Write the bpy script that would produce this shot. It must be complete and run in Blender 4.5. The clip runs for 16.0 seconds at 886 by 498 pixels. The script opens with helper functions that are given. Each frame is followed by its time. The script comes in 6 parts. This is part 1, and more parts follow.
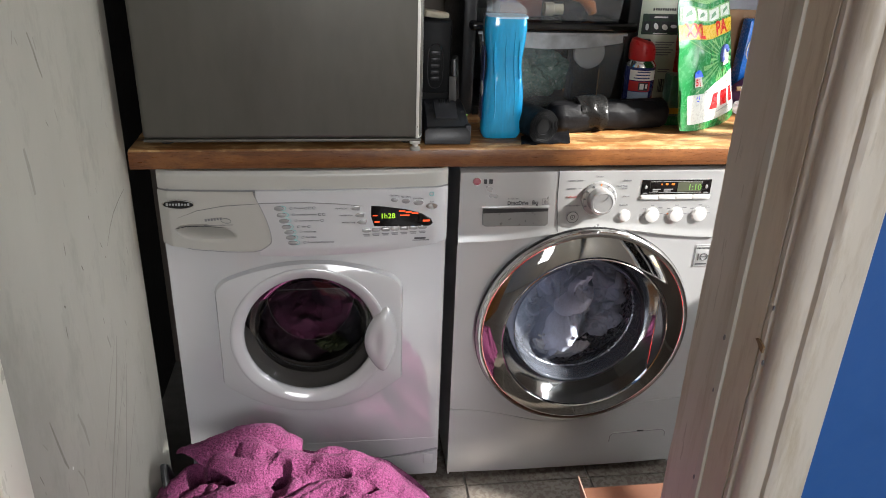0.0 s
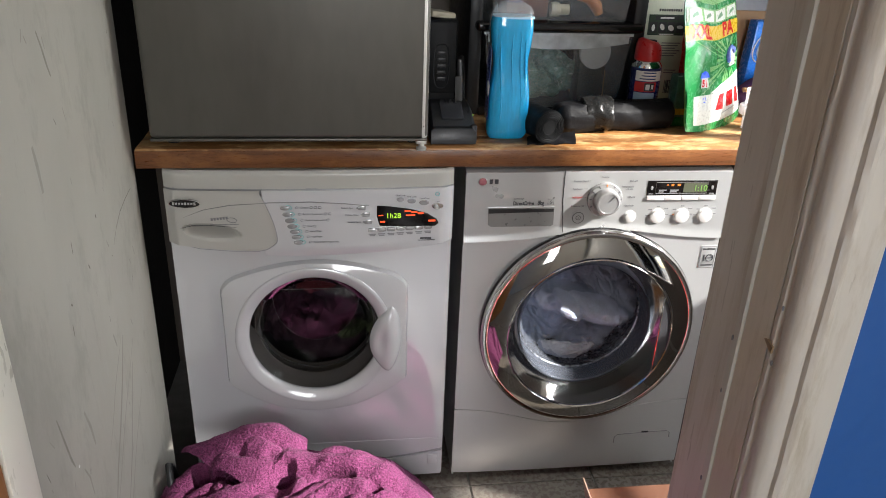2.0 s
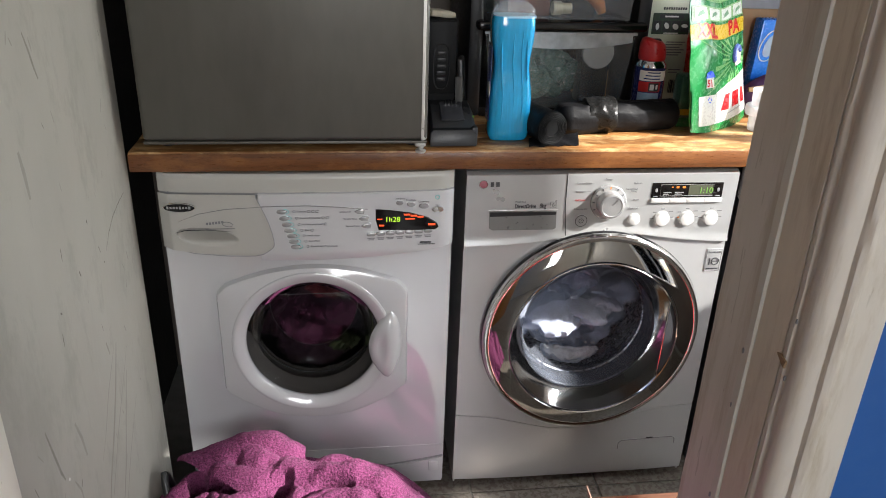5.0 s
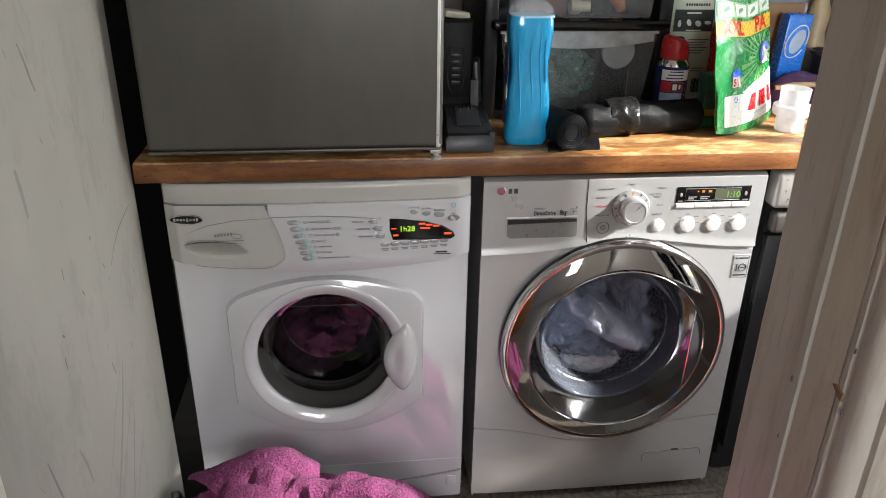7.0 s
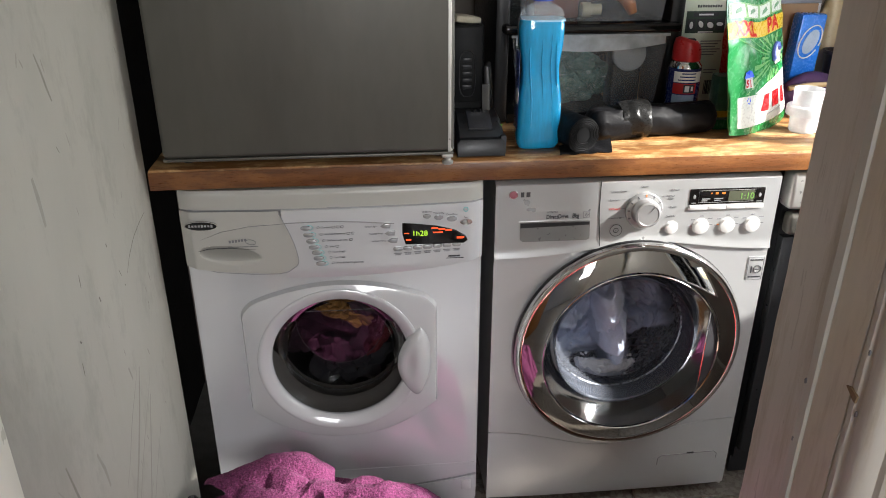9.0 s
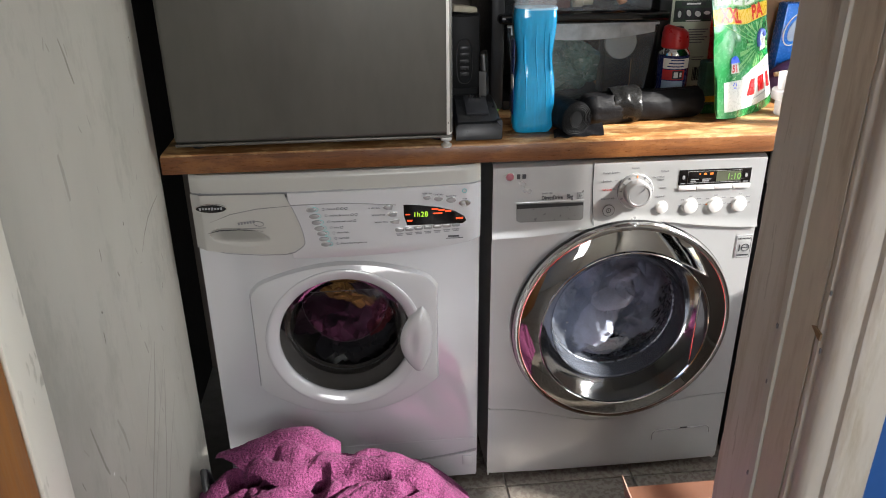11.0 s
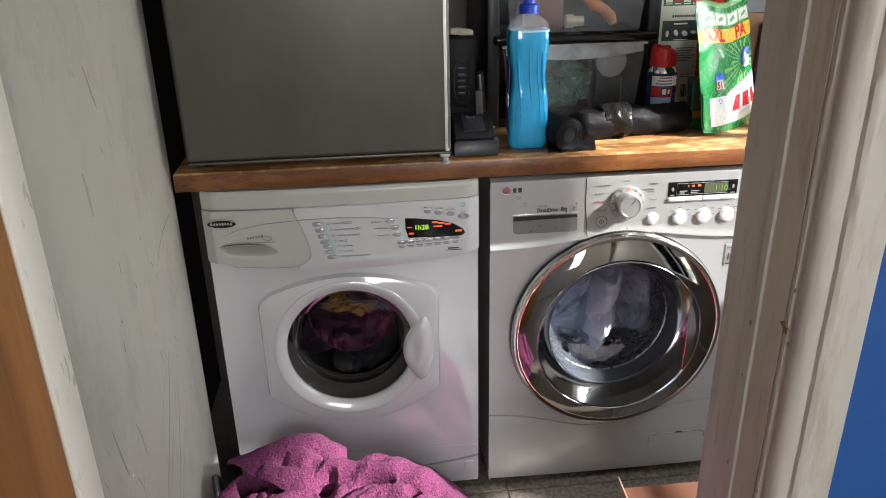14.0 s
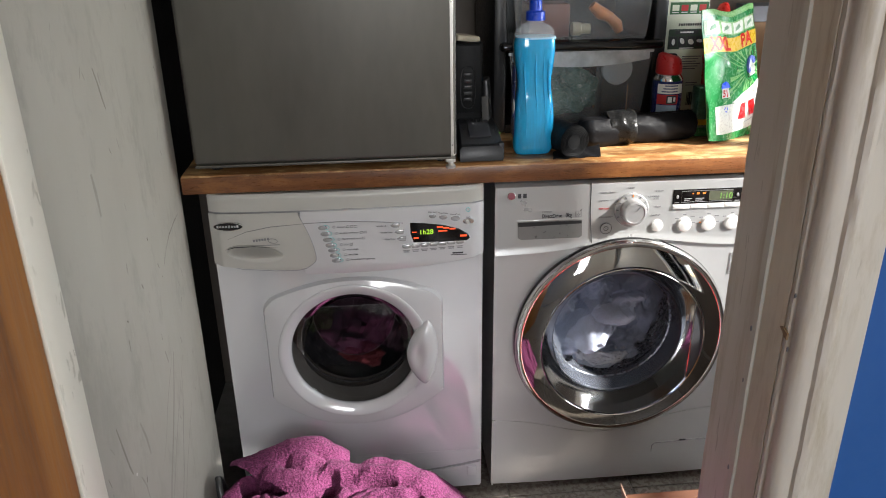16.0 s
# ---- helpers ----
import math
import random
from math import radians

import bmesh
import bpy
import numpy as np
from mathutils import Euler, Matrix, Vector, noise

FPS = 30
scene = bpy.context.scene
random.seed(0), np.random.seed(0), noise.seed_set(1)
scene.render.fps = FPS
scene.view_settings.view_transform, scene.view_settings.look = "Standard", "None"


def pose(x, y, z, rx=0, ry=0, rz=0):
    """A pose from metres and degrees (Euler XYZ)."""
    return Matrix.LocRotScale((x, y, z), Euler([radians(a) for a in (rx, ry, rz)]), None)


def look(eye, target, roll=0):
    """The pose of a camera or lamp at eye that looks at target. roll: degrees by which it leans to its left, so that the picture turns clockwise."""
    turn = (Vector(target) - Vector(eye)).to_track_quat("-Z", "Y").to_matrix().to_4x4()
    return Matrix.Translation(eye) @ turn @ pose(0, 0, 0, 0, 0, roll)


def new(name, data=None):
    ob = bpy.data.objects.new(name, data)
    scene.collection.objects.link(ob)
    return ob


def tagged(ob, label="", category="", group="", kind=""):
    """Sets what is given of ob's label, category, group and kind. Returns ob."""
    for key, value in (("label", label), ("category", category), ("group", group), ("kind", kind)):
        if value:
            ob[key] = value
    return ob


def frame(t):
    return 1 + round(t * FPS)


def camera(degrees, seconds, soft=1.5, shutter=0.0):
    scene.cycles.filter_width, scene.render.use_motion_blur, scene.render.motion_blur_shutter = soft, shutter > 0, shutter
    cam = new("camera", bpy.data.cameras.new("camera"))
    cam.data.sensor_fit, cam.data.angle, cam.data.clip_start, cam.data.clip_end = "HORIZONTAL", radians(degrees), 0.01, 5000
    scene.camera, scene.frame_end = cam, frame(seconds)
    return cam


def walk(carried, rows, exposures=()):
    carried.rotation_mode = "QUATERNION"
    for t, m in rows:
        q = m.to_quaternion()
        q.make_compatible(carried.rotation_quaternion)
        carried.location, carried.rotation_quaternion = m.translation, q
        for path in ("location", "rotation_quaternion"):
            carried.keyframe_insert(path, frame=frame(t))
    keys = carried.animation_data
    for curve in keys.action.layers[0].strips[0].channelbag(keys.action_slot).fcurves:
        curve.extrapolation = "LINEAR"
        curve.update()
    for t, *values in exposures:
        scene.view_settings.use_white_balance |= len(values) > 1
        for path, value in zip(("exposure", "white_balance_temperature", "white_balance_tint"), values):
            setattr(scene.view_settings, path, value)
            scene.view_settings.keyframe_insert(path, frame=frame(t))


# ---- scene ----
cam = camera(60.5, 16.0, soft=0.95, shutter=0.5)
PATH = [
    (0, (-0.059, -0.155, 1.364), (0.199, 1.645, 0.531), 2.1),
    (0.5, (-0.059, -0.155, 1.361), (0.197, 1.645, 0.529), 2.0),
    (1, (-0.06, -0.153, 1.362), (0.196, 1.646, 0.528), 2.1),
    (1.5, (-0.062, -0.153, 1.364), (0.192, 1.648, 0.53), 2.1),
    (2, (-0.065, -0.155, 1.362), (0.186, 1.647, 0.531), 2.2),
    (2.5, (-0.063, -0.157, 1.361), (0.186, 1.645, 0.531), 2.1),
    (3, (-0.062, -0.157, 1.361), (0.183, 1.647, 0.531), 2.1),
    (3.5, (-0.061, -0.156, 1.365), (0.185, 1.647, 0.535), 2.1),
    (4, (-0.058, -0.154, 1.364), (0.187, 1.65, 0.535), 2.1),
    (6.5, (-0.056, -0.06, 1.355), (0.175, 1.737, 0.508), 1.4),
    (7, (-0.06, -0.056, 1.359), (0.156, 1.744, 0.516), 1.0),
    (7.5, (-0.057, -0.06, 1.359), (0.141, 1.745, 0.52), 0.6),
    (8, (-0.057, -0.057, 1.362), (0.129, 1.749, 0.524), 0.3),
    (10.5, (-0.057, -0.096, 1.35), (0.121, 1.717, 0.523), -0.2),
    (11, (-0.065, -0.139, 1.346), (0.114, 1.673, 0.518), -0.5),
    (11.5, (-0.072, -0.173, 1.349), (0.103, 1.639, 0.521), -0.7),
    (12, (-0.082, -0.192, 1.357), (0.093, 1.624, 0.536), -0.9),
    (12.5, (-0.074, -0.198, 1.358), (0.102, 1.621, 0.545), -1.2),
    (13, (-0.061, -0.199, 1.36), (0.117, 1.624, 0.558), -1.3),
    (13.5, (-0.062, -0.205, 1.36), (0.117, 1.622, 0.565), -1.4),
    (14, (-0.068, -0.209, 1.365), (0.108, 1.621, 0.577), -1.2),
    (14.5, (-0.069, -0.206, 1.362), (0.104, 1.628, 0.583), -0.8),
    (15, (-0.058, -0.202, 1.359), (0.111, 1.635, 0.587), -0.6),
    (15.5, (-0.051, -0.206, 1.361), (0.114, 1.632, 0.59), -0.7),
    (16, (-0.064, -0.219, 1.362), (0.095, 1.62, 0.593), -0.8),
]
walk(cam, [(t, look(eye, target, roll)) for t, eye, target, roll in PATH])

# ---- world, sun, large lights, exposure ----
world = bpy.data.worlds.new("sky")
scene.world = world
world.use_nodes = True
wn = world.node_tree
sky = wn.nodes.new("ShaderNodeTexSky")
sky.sky_type, sky.sun_disc = "NISHITA", False
sky.sun_elevation, sky.sun_rotation = radians(32), radians(115)
wn.links.new(sky.outputs[0], wn.nodes["Background"].inputs[0])
wn.nodes["Background"].inputs[1].default_value = 0.10

SUN_WAY = Vector((-1.0, 0.47, -0.69))
sun = new("sun", bpy.data.lights.new("sun", "SUN"))
sun.data.energy, sun.data.angle, sun.data.color = 5.0, radians(2.2), (1.0, 0.965, 0.915)
sun.matrix_world = look((4, 0, 4), Vector((4, 0, 4)) + SUN_WAY)


def window_light(name, eye, target, sx, sy, power, colour):
    ob = new(name, bpy.data.lights.new(name, "AREA"))
    ob.data.shape, ob.data.size, ob.data.size_y = "RECTANGLE", sx, sy
    ob.data.energy, ob.data.color = power, colour
    ob.matrix_world = look(eye, target)
    return ob


window_light("utility_window_skylight", (1.40, 1.25, 1.40), (0.4, 1.25, 1.15), 0.75, 0.75, 11.0, (0.90, 0.95, 1.0))
window_light("hall_window_skylight", (0.35, -1.93, 1.55), (0.0, 0.0, 0.95), 0.9, 1.1, 12.5, (0.97, 0.975, 1.0))
scene.view_settings.exposure = 1.64

# ---- materials ----


def shader(name):
    m = bpy.data.materials.new(name)
    m.use_nodes = True
    return m, m.node_tree, m.node_tree.nodes["Principled BSDF"]


def coords(nt, stretch=(1, 1, 1)):
    tc = nt.nodes.new("ShaderNodeTexCoord")
    mp = nt.nodes.new("ShaderNodeMapping")
    mp.inputs["Scale"].default_value = stretch
    nt.links.new(tc.outputs["Object"], mp.inputs["Vector"])
    return mp.outputs[0]


def noise_tex(nt, vec, scale, detail=4.0, rough=0.55):
    n = nt.nodes.new("ShaderNodeTexNoise")
    n.inputs["Scale"].default_value, n.inputs["Detail"].default_value, n.inputs["Roughness"].default_value = scale, detail, rough
    nt.links.new(vec, n.inputs["Vector"])
    return n.outputs["Fac"]


def ramp(nt, fac, stops):
    r = nt.nodes.new("ShaderNodeValToRGB")
    while len(r.color_ramp.elements) < len(stops):
        r.color_ramp.elements.new(0.5)
    for e, (p, c) in zip(r.color_ramp.elements, stops):
        e.position, e.color = p, (*c, 1) if len(c) == 3 else c
    nt.links.new(fac, r.inputs[0])
    return r.outputs[0]


def mixed(nt, a, b, fac, mode="MIX"):
    m = nt.nodes.new("ShaderNodeMix")
    m.data_type, m.blend_type = "RGBA", mode
    for sock, v in ((m.inputs[0], fac), (m.inputs[6], a), (m.inputs[7], b)):
        if isinstance(v, (int, float)):
            sock.default_value = v
        elif isinstance(v, tuple):
            sock.default_value = (*v, 1)
        else:
            nt.links.new(v, sock)
    return m.outputs[2]


def bumped(nt, bsdf, height, strength, distance=0.002):
    b = nt.nodes.new("ShaderNodeBump")
    b.inputs["Strength"].default_value, b.inputs["Distance"].default_value = strength, distance
    nt.links.new(height, b.inputs["Height"])
    nt.links.new(b.outputs[0], bsdf.inputs["Normal"])


def paint(name, col, rough=0.5, metal=0.0, var=0.12, scale=9.0, bump=0.0, bscale=120.0, stretch=(1, 1, 1), rvar=0.12, coat=0.0, dirt=None, dirt_from=0.62, spec=0.5, coat_ior=1.5):
    """A surface of one colour with cloudy and fine variation, dirt and relief."""
    m, nt, b = shader(name)
    v = coords(nt, stretch)
    big, fine = noise_tex(nt, v, scale), noise_tex(nt, v, scale * 9, 3)
    dark = tuple(c * (1 - var) for c in col)
    light = tuple(min(1, c * (1 + var)) for c in col)
    c = ramp(nt, big, [(0.3, dark), (0.7, light)])
    c = mixed(nt, c, ramp(nt, fine, [(0.3, dark), (0.7, light)]), 0.35)
    if dirt:
        spots = noise_tex(nt, v, scale * 2.3, 8, 0.7)
        mask = ramp(nt, spots, [(dirt_from, (0, 0, 0)), (min(1, dirt_from + 0.13), (1, 1, 1))])
        c = mixed(nt, c, dirt, mask)
    nt.links.new(c, b.inputs["Base Color"])
    r = ramp(nt, fine, [(0.25, (max(0.02, rough - rvar),) * 3), (0.75, (min(1, rough + rvar),) * 3)])
    nt.links.new(r, b.inputs["Roughness"])
    b.inputs["Metallic"].default_value, b.inputs["Coat Weight"].default_value = metal, coat
    b.inputs["Specular IOR Level"].default_value = spec
    b.inputs["Coat Roughness"].default_value, b.inputs["Coat IOR"].default_value = 0.08, coat_ior
    if bump:
        bumped(nt, b, noise_tex(nt, v, bscale, 5), bump)
    return m


def timber(name, light, mid, dark, along=0, rough=0.45, coat=0.0, ring=22.0, worn=None):
    """Wood with grain along one axis."""
    m, nt, b = shader(name)
    st = [1.0, 1.0, 1.0]
    st[along] = 0.07
    v = coords(nt, tuple(st))
    g = noise_tex(nt, v, ring, 6, 0.6)
    f = noise_tex(nt, v, ring * 9, 4, 0.7)
    c = ramp(nt, g, [(0.25, dark), (0.48, mid), (0.72, light)])
    c = mixed(nt, c, ramp(nt, f, [(0.3, dark), (0.65, light)]), 0.3)
    if worn:
        w = noise_tex(nt, coords(nt, tuple(0.35 + 0.65 * s for s in st)), 26, 9, 0.72)
        c = mixed(nt, c, worn, ramp(nt, w, [(0.48, (0, 0, 0)), (0.60, (0.85, 0.85, 0.85))]))
        k = noise_tex(nt, coords(nt, tuple(0.4 + 0.6 * s for s in st)), 48, 6, 0.75)
        c = mixed(nt, c, tuple(x * 0.5 for x in dark), ramp(nt, k, [(0.62, (0, 0, 0)), (0.75, (0.8, 0.8, 0.8))]))
    nt.links.new(c, b.inputs["Base Color"])
    nt.links.new(ramp(nt, f, [(0.3, (rough - 0.12,) * 3), (0.7, (rough + 0.15,) * 3)]), b.inputs["Roughness"])
    b.inputs["Coat Weight"].default_value = coat
    bumped(nt, b, f, 0.25, 0.001)
    return m


def clear(name, tint=(0.97, 0.98, 0.98), rough=0.02, ior=1.5, gain=1.0):
    """Clear glass or plastic: lets light straight through and mirrors by Fresnel."""
    m = bpy.data.materials.new(name)
    m.use_nodes = True
    nt = m.node_tree
    nt.nodes.remove(nt.nodes["Principled BSDF"])
    fr, tr, gl, mx = [nt.nodes.new("ShaderNode" + k) for k in ("Fresnel", "BsdfTransparent", "BsdfGlossy", "MixShader")]
    fr.inputs[0].default_value = ior
    tr.inputs[0].default_value = (*tint, 1)
    gl.inputs["Roughness"].default_value = rough
    gl.inputs[0].default_value = (gain, gain, gain, 1)
    nt.links.new(fr.outputs[0], mx.inputs[0])
    nt.links.new(tr.outputs[0], mx.inputs[1])
    nt.links.new(gl.outputs[0], mx.inputs[2])
    nt.links.new(mx.outputs[0], nt.nodes["Material Output"].inputs[0])
    return m


def milky(name, tint, amount, rough=0.3, body=(0.8, 0.82, 0.84), spec=0.5):
    """Cloudy see-through plastic."""
    m, nt, b = shader(name)
    tr, mx = nt.nodes.new("ShaderNodeBsdfTransparent"), nt.nodes.new("ShaderNodeMixShader")
    tr.inputs[0].default_value = (*tint, 1)
    b.inputs["Base Color"].default_value, b.inputs["Roughness"].default_value = (*body, 1), rough
    b.inputs["Specular IOR Level"].default_value = spec
    n = noise_tex(nt, coords(nt), 25, 4)
    nt.links.new(ramp(nt, n, [(0.3, (amount * 0.75,) * 3), (0.7, (min(1, amount * 1.25),) * 3)]), mx.inputs[0])
    nt.links.new(tr.outputs[0], mx.inputs[1])
    nt.links.new(b.outputs[0], mx.inputs[2])
    nt.links.new(mx.outputs[0], nt.nodes["Material Output"].inputs[0])
    return m


def glowing(name, col, strength):
    m, nt, b = shader(name)
    b.inputs["Base Color"].default_value = (*[c * 0.3 for c in col], 1)
    b.inputs["Emission Color"].default_value = (*col, 1)
    b.inputs["Emission Strength"].default_value = strength
    return m


M = {
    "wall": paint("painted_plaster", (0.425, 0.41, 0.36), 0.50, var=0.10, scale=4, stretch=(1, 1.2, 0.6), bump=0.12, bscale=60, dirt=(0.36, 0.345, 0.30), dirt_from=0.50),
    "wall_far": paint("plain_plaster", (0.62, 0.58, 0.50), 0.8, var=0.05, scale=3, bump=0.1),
    "blue": paint("blue_wall_paint", (0.012, 0.085, 0.30), 0.6, var=0.08, scale=4, bump=0.08, bscale=200),
    "gloss": paint("old_gloss_paint", (0.54, 0.50, 0.435), 0.36, var=0.09, scale=9, stretch=(1, 1.6, 0.16), bump=0.3, bscale=60, dirt=(0.42, 0.37, 0.29), dirt_from=0.52),
    "gloss_cool": paint("pale_green_old_paint", (0.52, 0.505, 0.44), 0.42, var=0.08, scale=9, stretch=(1, 1, 0.3), bump=0.15, bscale=50, dirt=(0.45, 0.40, 0.34), dirt_from=0.6),
    "gloss_warm": paint("yellowed_old_paint", (0.56, 0.50, 0.40), 0.42, var=0.12, scale=9, stretch=(1, 1.5, 0.2), bump=0.2, bscale=50, dirt=(0.42, 0.35, 0.26), dirt_from=0.52),
    # near-black colour puts the recess's deep shade into the paint
    "recess": paint("recess_painted_shade", (0.022, 0.020, 0.018), 0.9, var=0.3, scale=12, bump=0.2),
    # plaster darkened to brown, so shade is part of the wall colour
    "back": paint("wall_painted_shade", (0.16, 0.14, 0.12), 0.8, var=0.15, scale=5, bump=0.1),
    # white gloss trim, lightened to put the hall light into its paint
    "trim_white": paint("white_trim_painted_lit", (0.72, 0.69, 0.60), 0.35, var=0.04, scale=8, stretch=(1, 1, 0.3), bump=0.08, bscale=50),
    "ceiling": paint("ceiling_paint", (0.72, 0.70, 0.66), 0.9, var=0.04, scale=2),
    "tile": paint("dark_slate_tile", (0.15, 0.13, 0.11), 0.28, var=0.25, scale=8, bump=0.15, bscale=40),
    "grout": paint("grout", (0.24, 0.23, 0.21), 0.9, var=0.2, scale=30),
    "hall_floor": paint("dark_hall_tile", (0.14, 0.125, 0.11), 0.35, var=0.1, scale=6),
    "door_wood": timber("varnished_wood", (0.40, 0.165, 0.030), (0.29, 0.105, 0.016), (0.10, 0.030, 0.005), 2, 0.55, 0.0, 26),
    "worktop": timber("oiled_worktop_wood", (0.40, 0.195, 0.062), (0.255, 0.105, 0.030), (0.050, 0.017, 0.005), 0, 0.46, 0.05, 34, (0.56, 0.37, 0.17)),
    "white": paint("white_enamel", (0.545, 0.55, 0.57), 0.10, var=0.01, scale=3, rvar=0.015, coat=1.0, spec=1.0, coat_ior=2.5),
    "white_plastic": paint("white_plastic", (0.49, 0.49, 0.50), 0.18, var=0.008, scale=3, rvar=0.01, coat=0.55, coat_ior=1.8),
    "cream_plastic": paint("off_white_plastic", (0.39, 0.38, 0.35), 0.30, var=0.012, scale=3, rvar=0.015),
    "seam": paint("dark_seam", (0.03, 0.03, 0.032), 0.6, var=0.1),
    "seam_grey": paint("grey_seam", (0.22, 0.22, 0.23), 0.6, var=0.1),
    "silver": paint("silver_metallic_paint", (0.63, 0.635, 0.64), 0.30, metal=0.62, var=0.008, scale=2, rvar=0.008),
    "silver_light": paint("light_silver_plastic", (0.52, 0.525, 0.525), 0.28, metal=0.58, var=0.008, scale=2, rvar=0.008),
    "steel": paint("brushed_steel", (0.094, 0.089, 0.077), 0.42, metal=0.45, var=0.14, scale=3.2, stretch=(1.6, 1, 0.5), rvar=0.06, bump=0.015, bscale=300),
    "steel_edge": paint("pale_steel_edge", (0.50, 0.49, 0.46), 0.36, metal=0.6, var=0.05),
    "chrome": paint("chrome", (0.72, 0.71, 0.70), 0.07, metal=1.0, var=0.02, rvar=0.02),
    "dark_chrome": paint("smoked_chrome", (0.41, 0.40, 0.38), 0.05, metal=1.0, var=0.04, rvar=0.015),
    "bowl_dark": paint("smoked_plastic", (0.05, 0.05, 0.055), 0.12, var=0.1, rvar=0.03),
    "drum": paint("drum_steel", (0.30, 0.31, 0.33), 0.28, metal=0.9, var=0.08, scale=12),
    "drum_dark": paint("dark_drum_steel", (0.10, 0.10, 0.11), 0.4, metal=0.5, var=0.1, scale=12),
    "gasket": paint("grey_rubber", (0.085, 0.078, 0.070), 0.75, var=0.12, scale=18, bump=0.1, bscale=80),
    "black": paint("black_plastic", (0.012, 0.012, 0.013), 0.38, var=0.2, scale=14, rvar=0.1, bump=0.06, bscale=300),
    "black_gloss": paint("glossy_black_plastic", (0.008, 0.008, 0.009), 0.10, var=0.1, rvar=0.03),
    "black_film": paint("black_polythene", (0.008, 0.008, 0.009), 0.50, var=0.25, scale=20, rvar=0.12, bump=0.5, bscale=70, spec=0.10),
    "charcoal": paint("charcoal_plastic", (0.012, 0.0125, 0.014), 0.36, var=0.12, scale=18, spec=0.4),
    "lens": paint("display_lens", (0.006, 0.005, 0.005), 0.08, var=0.05, rvar=0.02),
    "ink": paint("grey_printing", (0.17, 0.17, 0.18), 0.5, var=0.05),
    "ink_dark": paint("black_printing", (0.03, 0.03, 0.035), 0.5, var=0.05),
    "ink_red": paint("red_printing", (0.45, 0.03, 0.03), 0.5, var=0.05),
    "ink_teal": paint("teal_printing", (0.10, 0.38, 0.38), 0.5, var=0.05),
    "button": paint("silver_button", (0.48, 0.48, 0.48), 0.22, metal=0.6, var=0.04, rvar=0.04),
    "knob": paint("pearl_knob", (0.70, 0.69, 0.67), 0.22, metal=0.25, var=0.03, rvar=0.04),
    "glow_green": glowing("green_segments", (0.55, 1.0, 0.05), 0.30),
    "glow_lcd": glowing("lcd_green_segments", (0.30, 0.7, 0.10), 0.10),
    "glow_red": glowing("red_indicator", (1.0, 0.09, 0.02), 0.42),
    "glow_orange": glowing("orange_indicator", (1.0, 0.28, 0.03), 0.22),
    "lcd": paint("lcd_ground", (0.075, 0.080, 0.055), 0.15, var=0.05),
    "glass_bowl": milky("soapy_bowl_glass", (0.80, 0.83, 0.88), 0.12, 0.6, (0.46, 0.50, 0.60), 0.0),
    "glass_dark": clear("smoked_door_glass", (0.62, 0.62, 0.63), 0.05, 1.18, 0.5),
    "pane": clear("window_pane", (0.97, 0.98, 0.98), 0.01, 1.45),
}

# ---- mesh helpers ----


def world_loc(ob):
    p = Vector((0, 0, 0))
    while ob:
        p += ob.location
        ob = ob.parent
    return p


def part(name, bm, material, parent=None, label="", smooth=True, kind=""):
    """Links a bmesh given in world metres as one mesh object under parent."""
    me = bpy.data.meshes.new(name)
    if parent:
        bmesh.ops.translate(bm, verts=bm.verts, vec=-world_loc(parent))
    bmesh.ops.recalc_face_normals(bm, faces=bm.faces)
    bm.to_mesh(me)
    bm.free()
    me.materials.append(material)
    if smooth:
        me.polygons.foreach_set("use_smooth", [True] * len(me.polygons))
        me.set_sharp_from_angle(angle=radians(38))
    ob = new(name, me)
    ob.parent = parent
    return tagged(ob, label, kind=kind)


def thing(name, at, label, category, group="", kind=""):
    ob = new(name)
    ob.location = at
    ob.empty_display_size = 0.05
    return tagged(ob, label, category, group, kind)


def box(x0, x1, y0, y1, z0, z1, bevel=0.0, seg=2):
    bm = bmesh.new()
    bmesh.ops.create_cube(bm, size=1, matrix=Matrix.LocRotScale(((x0 + x1) / 2, (y0 + y1) / 2, (z0 + z1) / 2), None, (x1 - x0, y1 - y0, z1 - z0)))
    if bevel:
        bmesh.ops.bevel(bm, geom=bm.edges[:], offset=bevel, segments=seg, profile=0.5, affect="EDGES")
    return bm


def joined(*bms):
    out = bmesh.new()
    for b in bms:
        me = bpy.data.meshes.new("tmp")
        b.to_mesh(me)
        b.free()
        out.from_mesh(me)
        bpy.data.meshes.remove(me)
    return out


def plate(pts, y0, y1, bevel=0.0, seg=2):
    """A flat piece with an outline in x and z, from y0 (front) to y1 (back)."""
    bm = bmesh.new()
    a = [bm.verts.new((x, y0, z)) for x, z in pts]
    b = [bm.verts.new((x, y1, z)) for x, z in pts]
    front = bm.faces.new(a)
    bm.faces.new(b[::-1])
    n = len(pts)
    for i in range(n):
        bm.faces.new((a[i], b[i], b[(i + 1) % n], a[(i + 1) % n]))
    if bevel:
        bmesh.ops.bevel(bm, geom=list(front.edges), offset=bevel, segments=seg, profile=0.5, affect="EDGES")
    return bm


def oval(cx, cz, rx, rz, n=28, turn=0.0, power=2.0):
    out = []
    for i in range(n):
        a = 2 * math.pi * i / n
        c, s = math.cos(a), math.sin(a)
        u, v = rx * math.copysign(abs(c) ** (2 / power), c), rz * math.copysign(abs(s) ** (2 / power), s)
        out.append((cx + u * math.cos(turn) - v * math.sin(turn), cz + u * math.sin(turn) + v * math.cos(turn)))
    return out


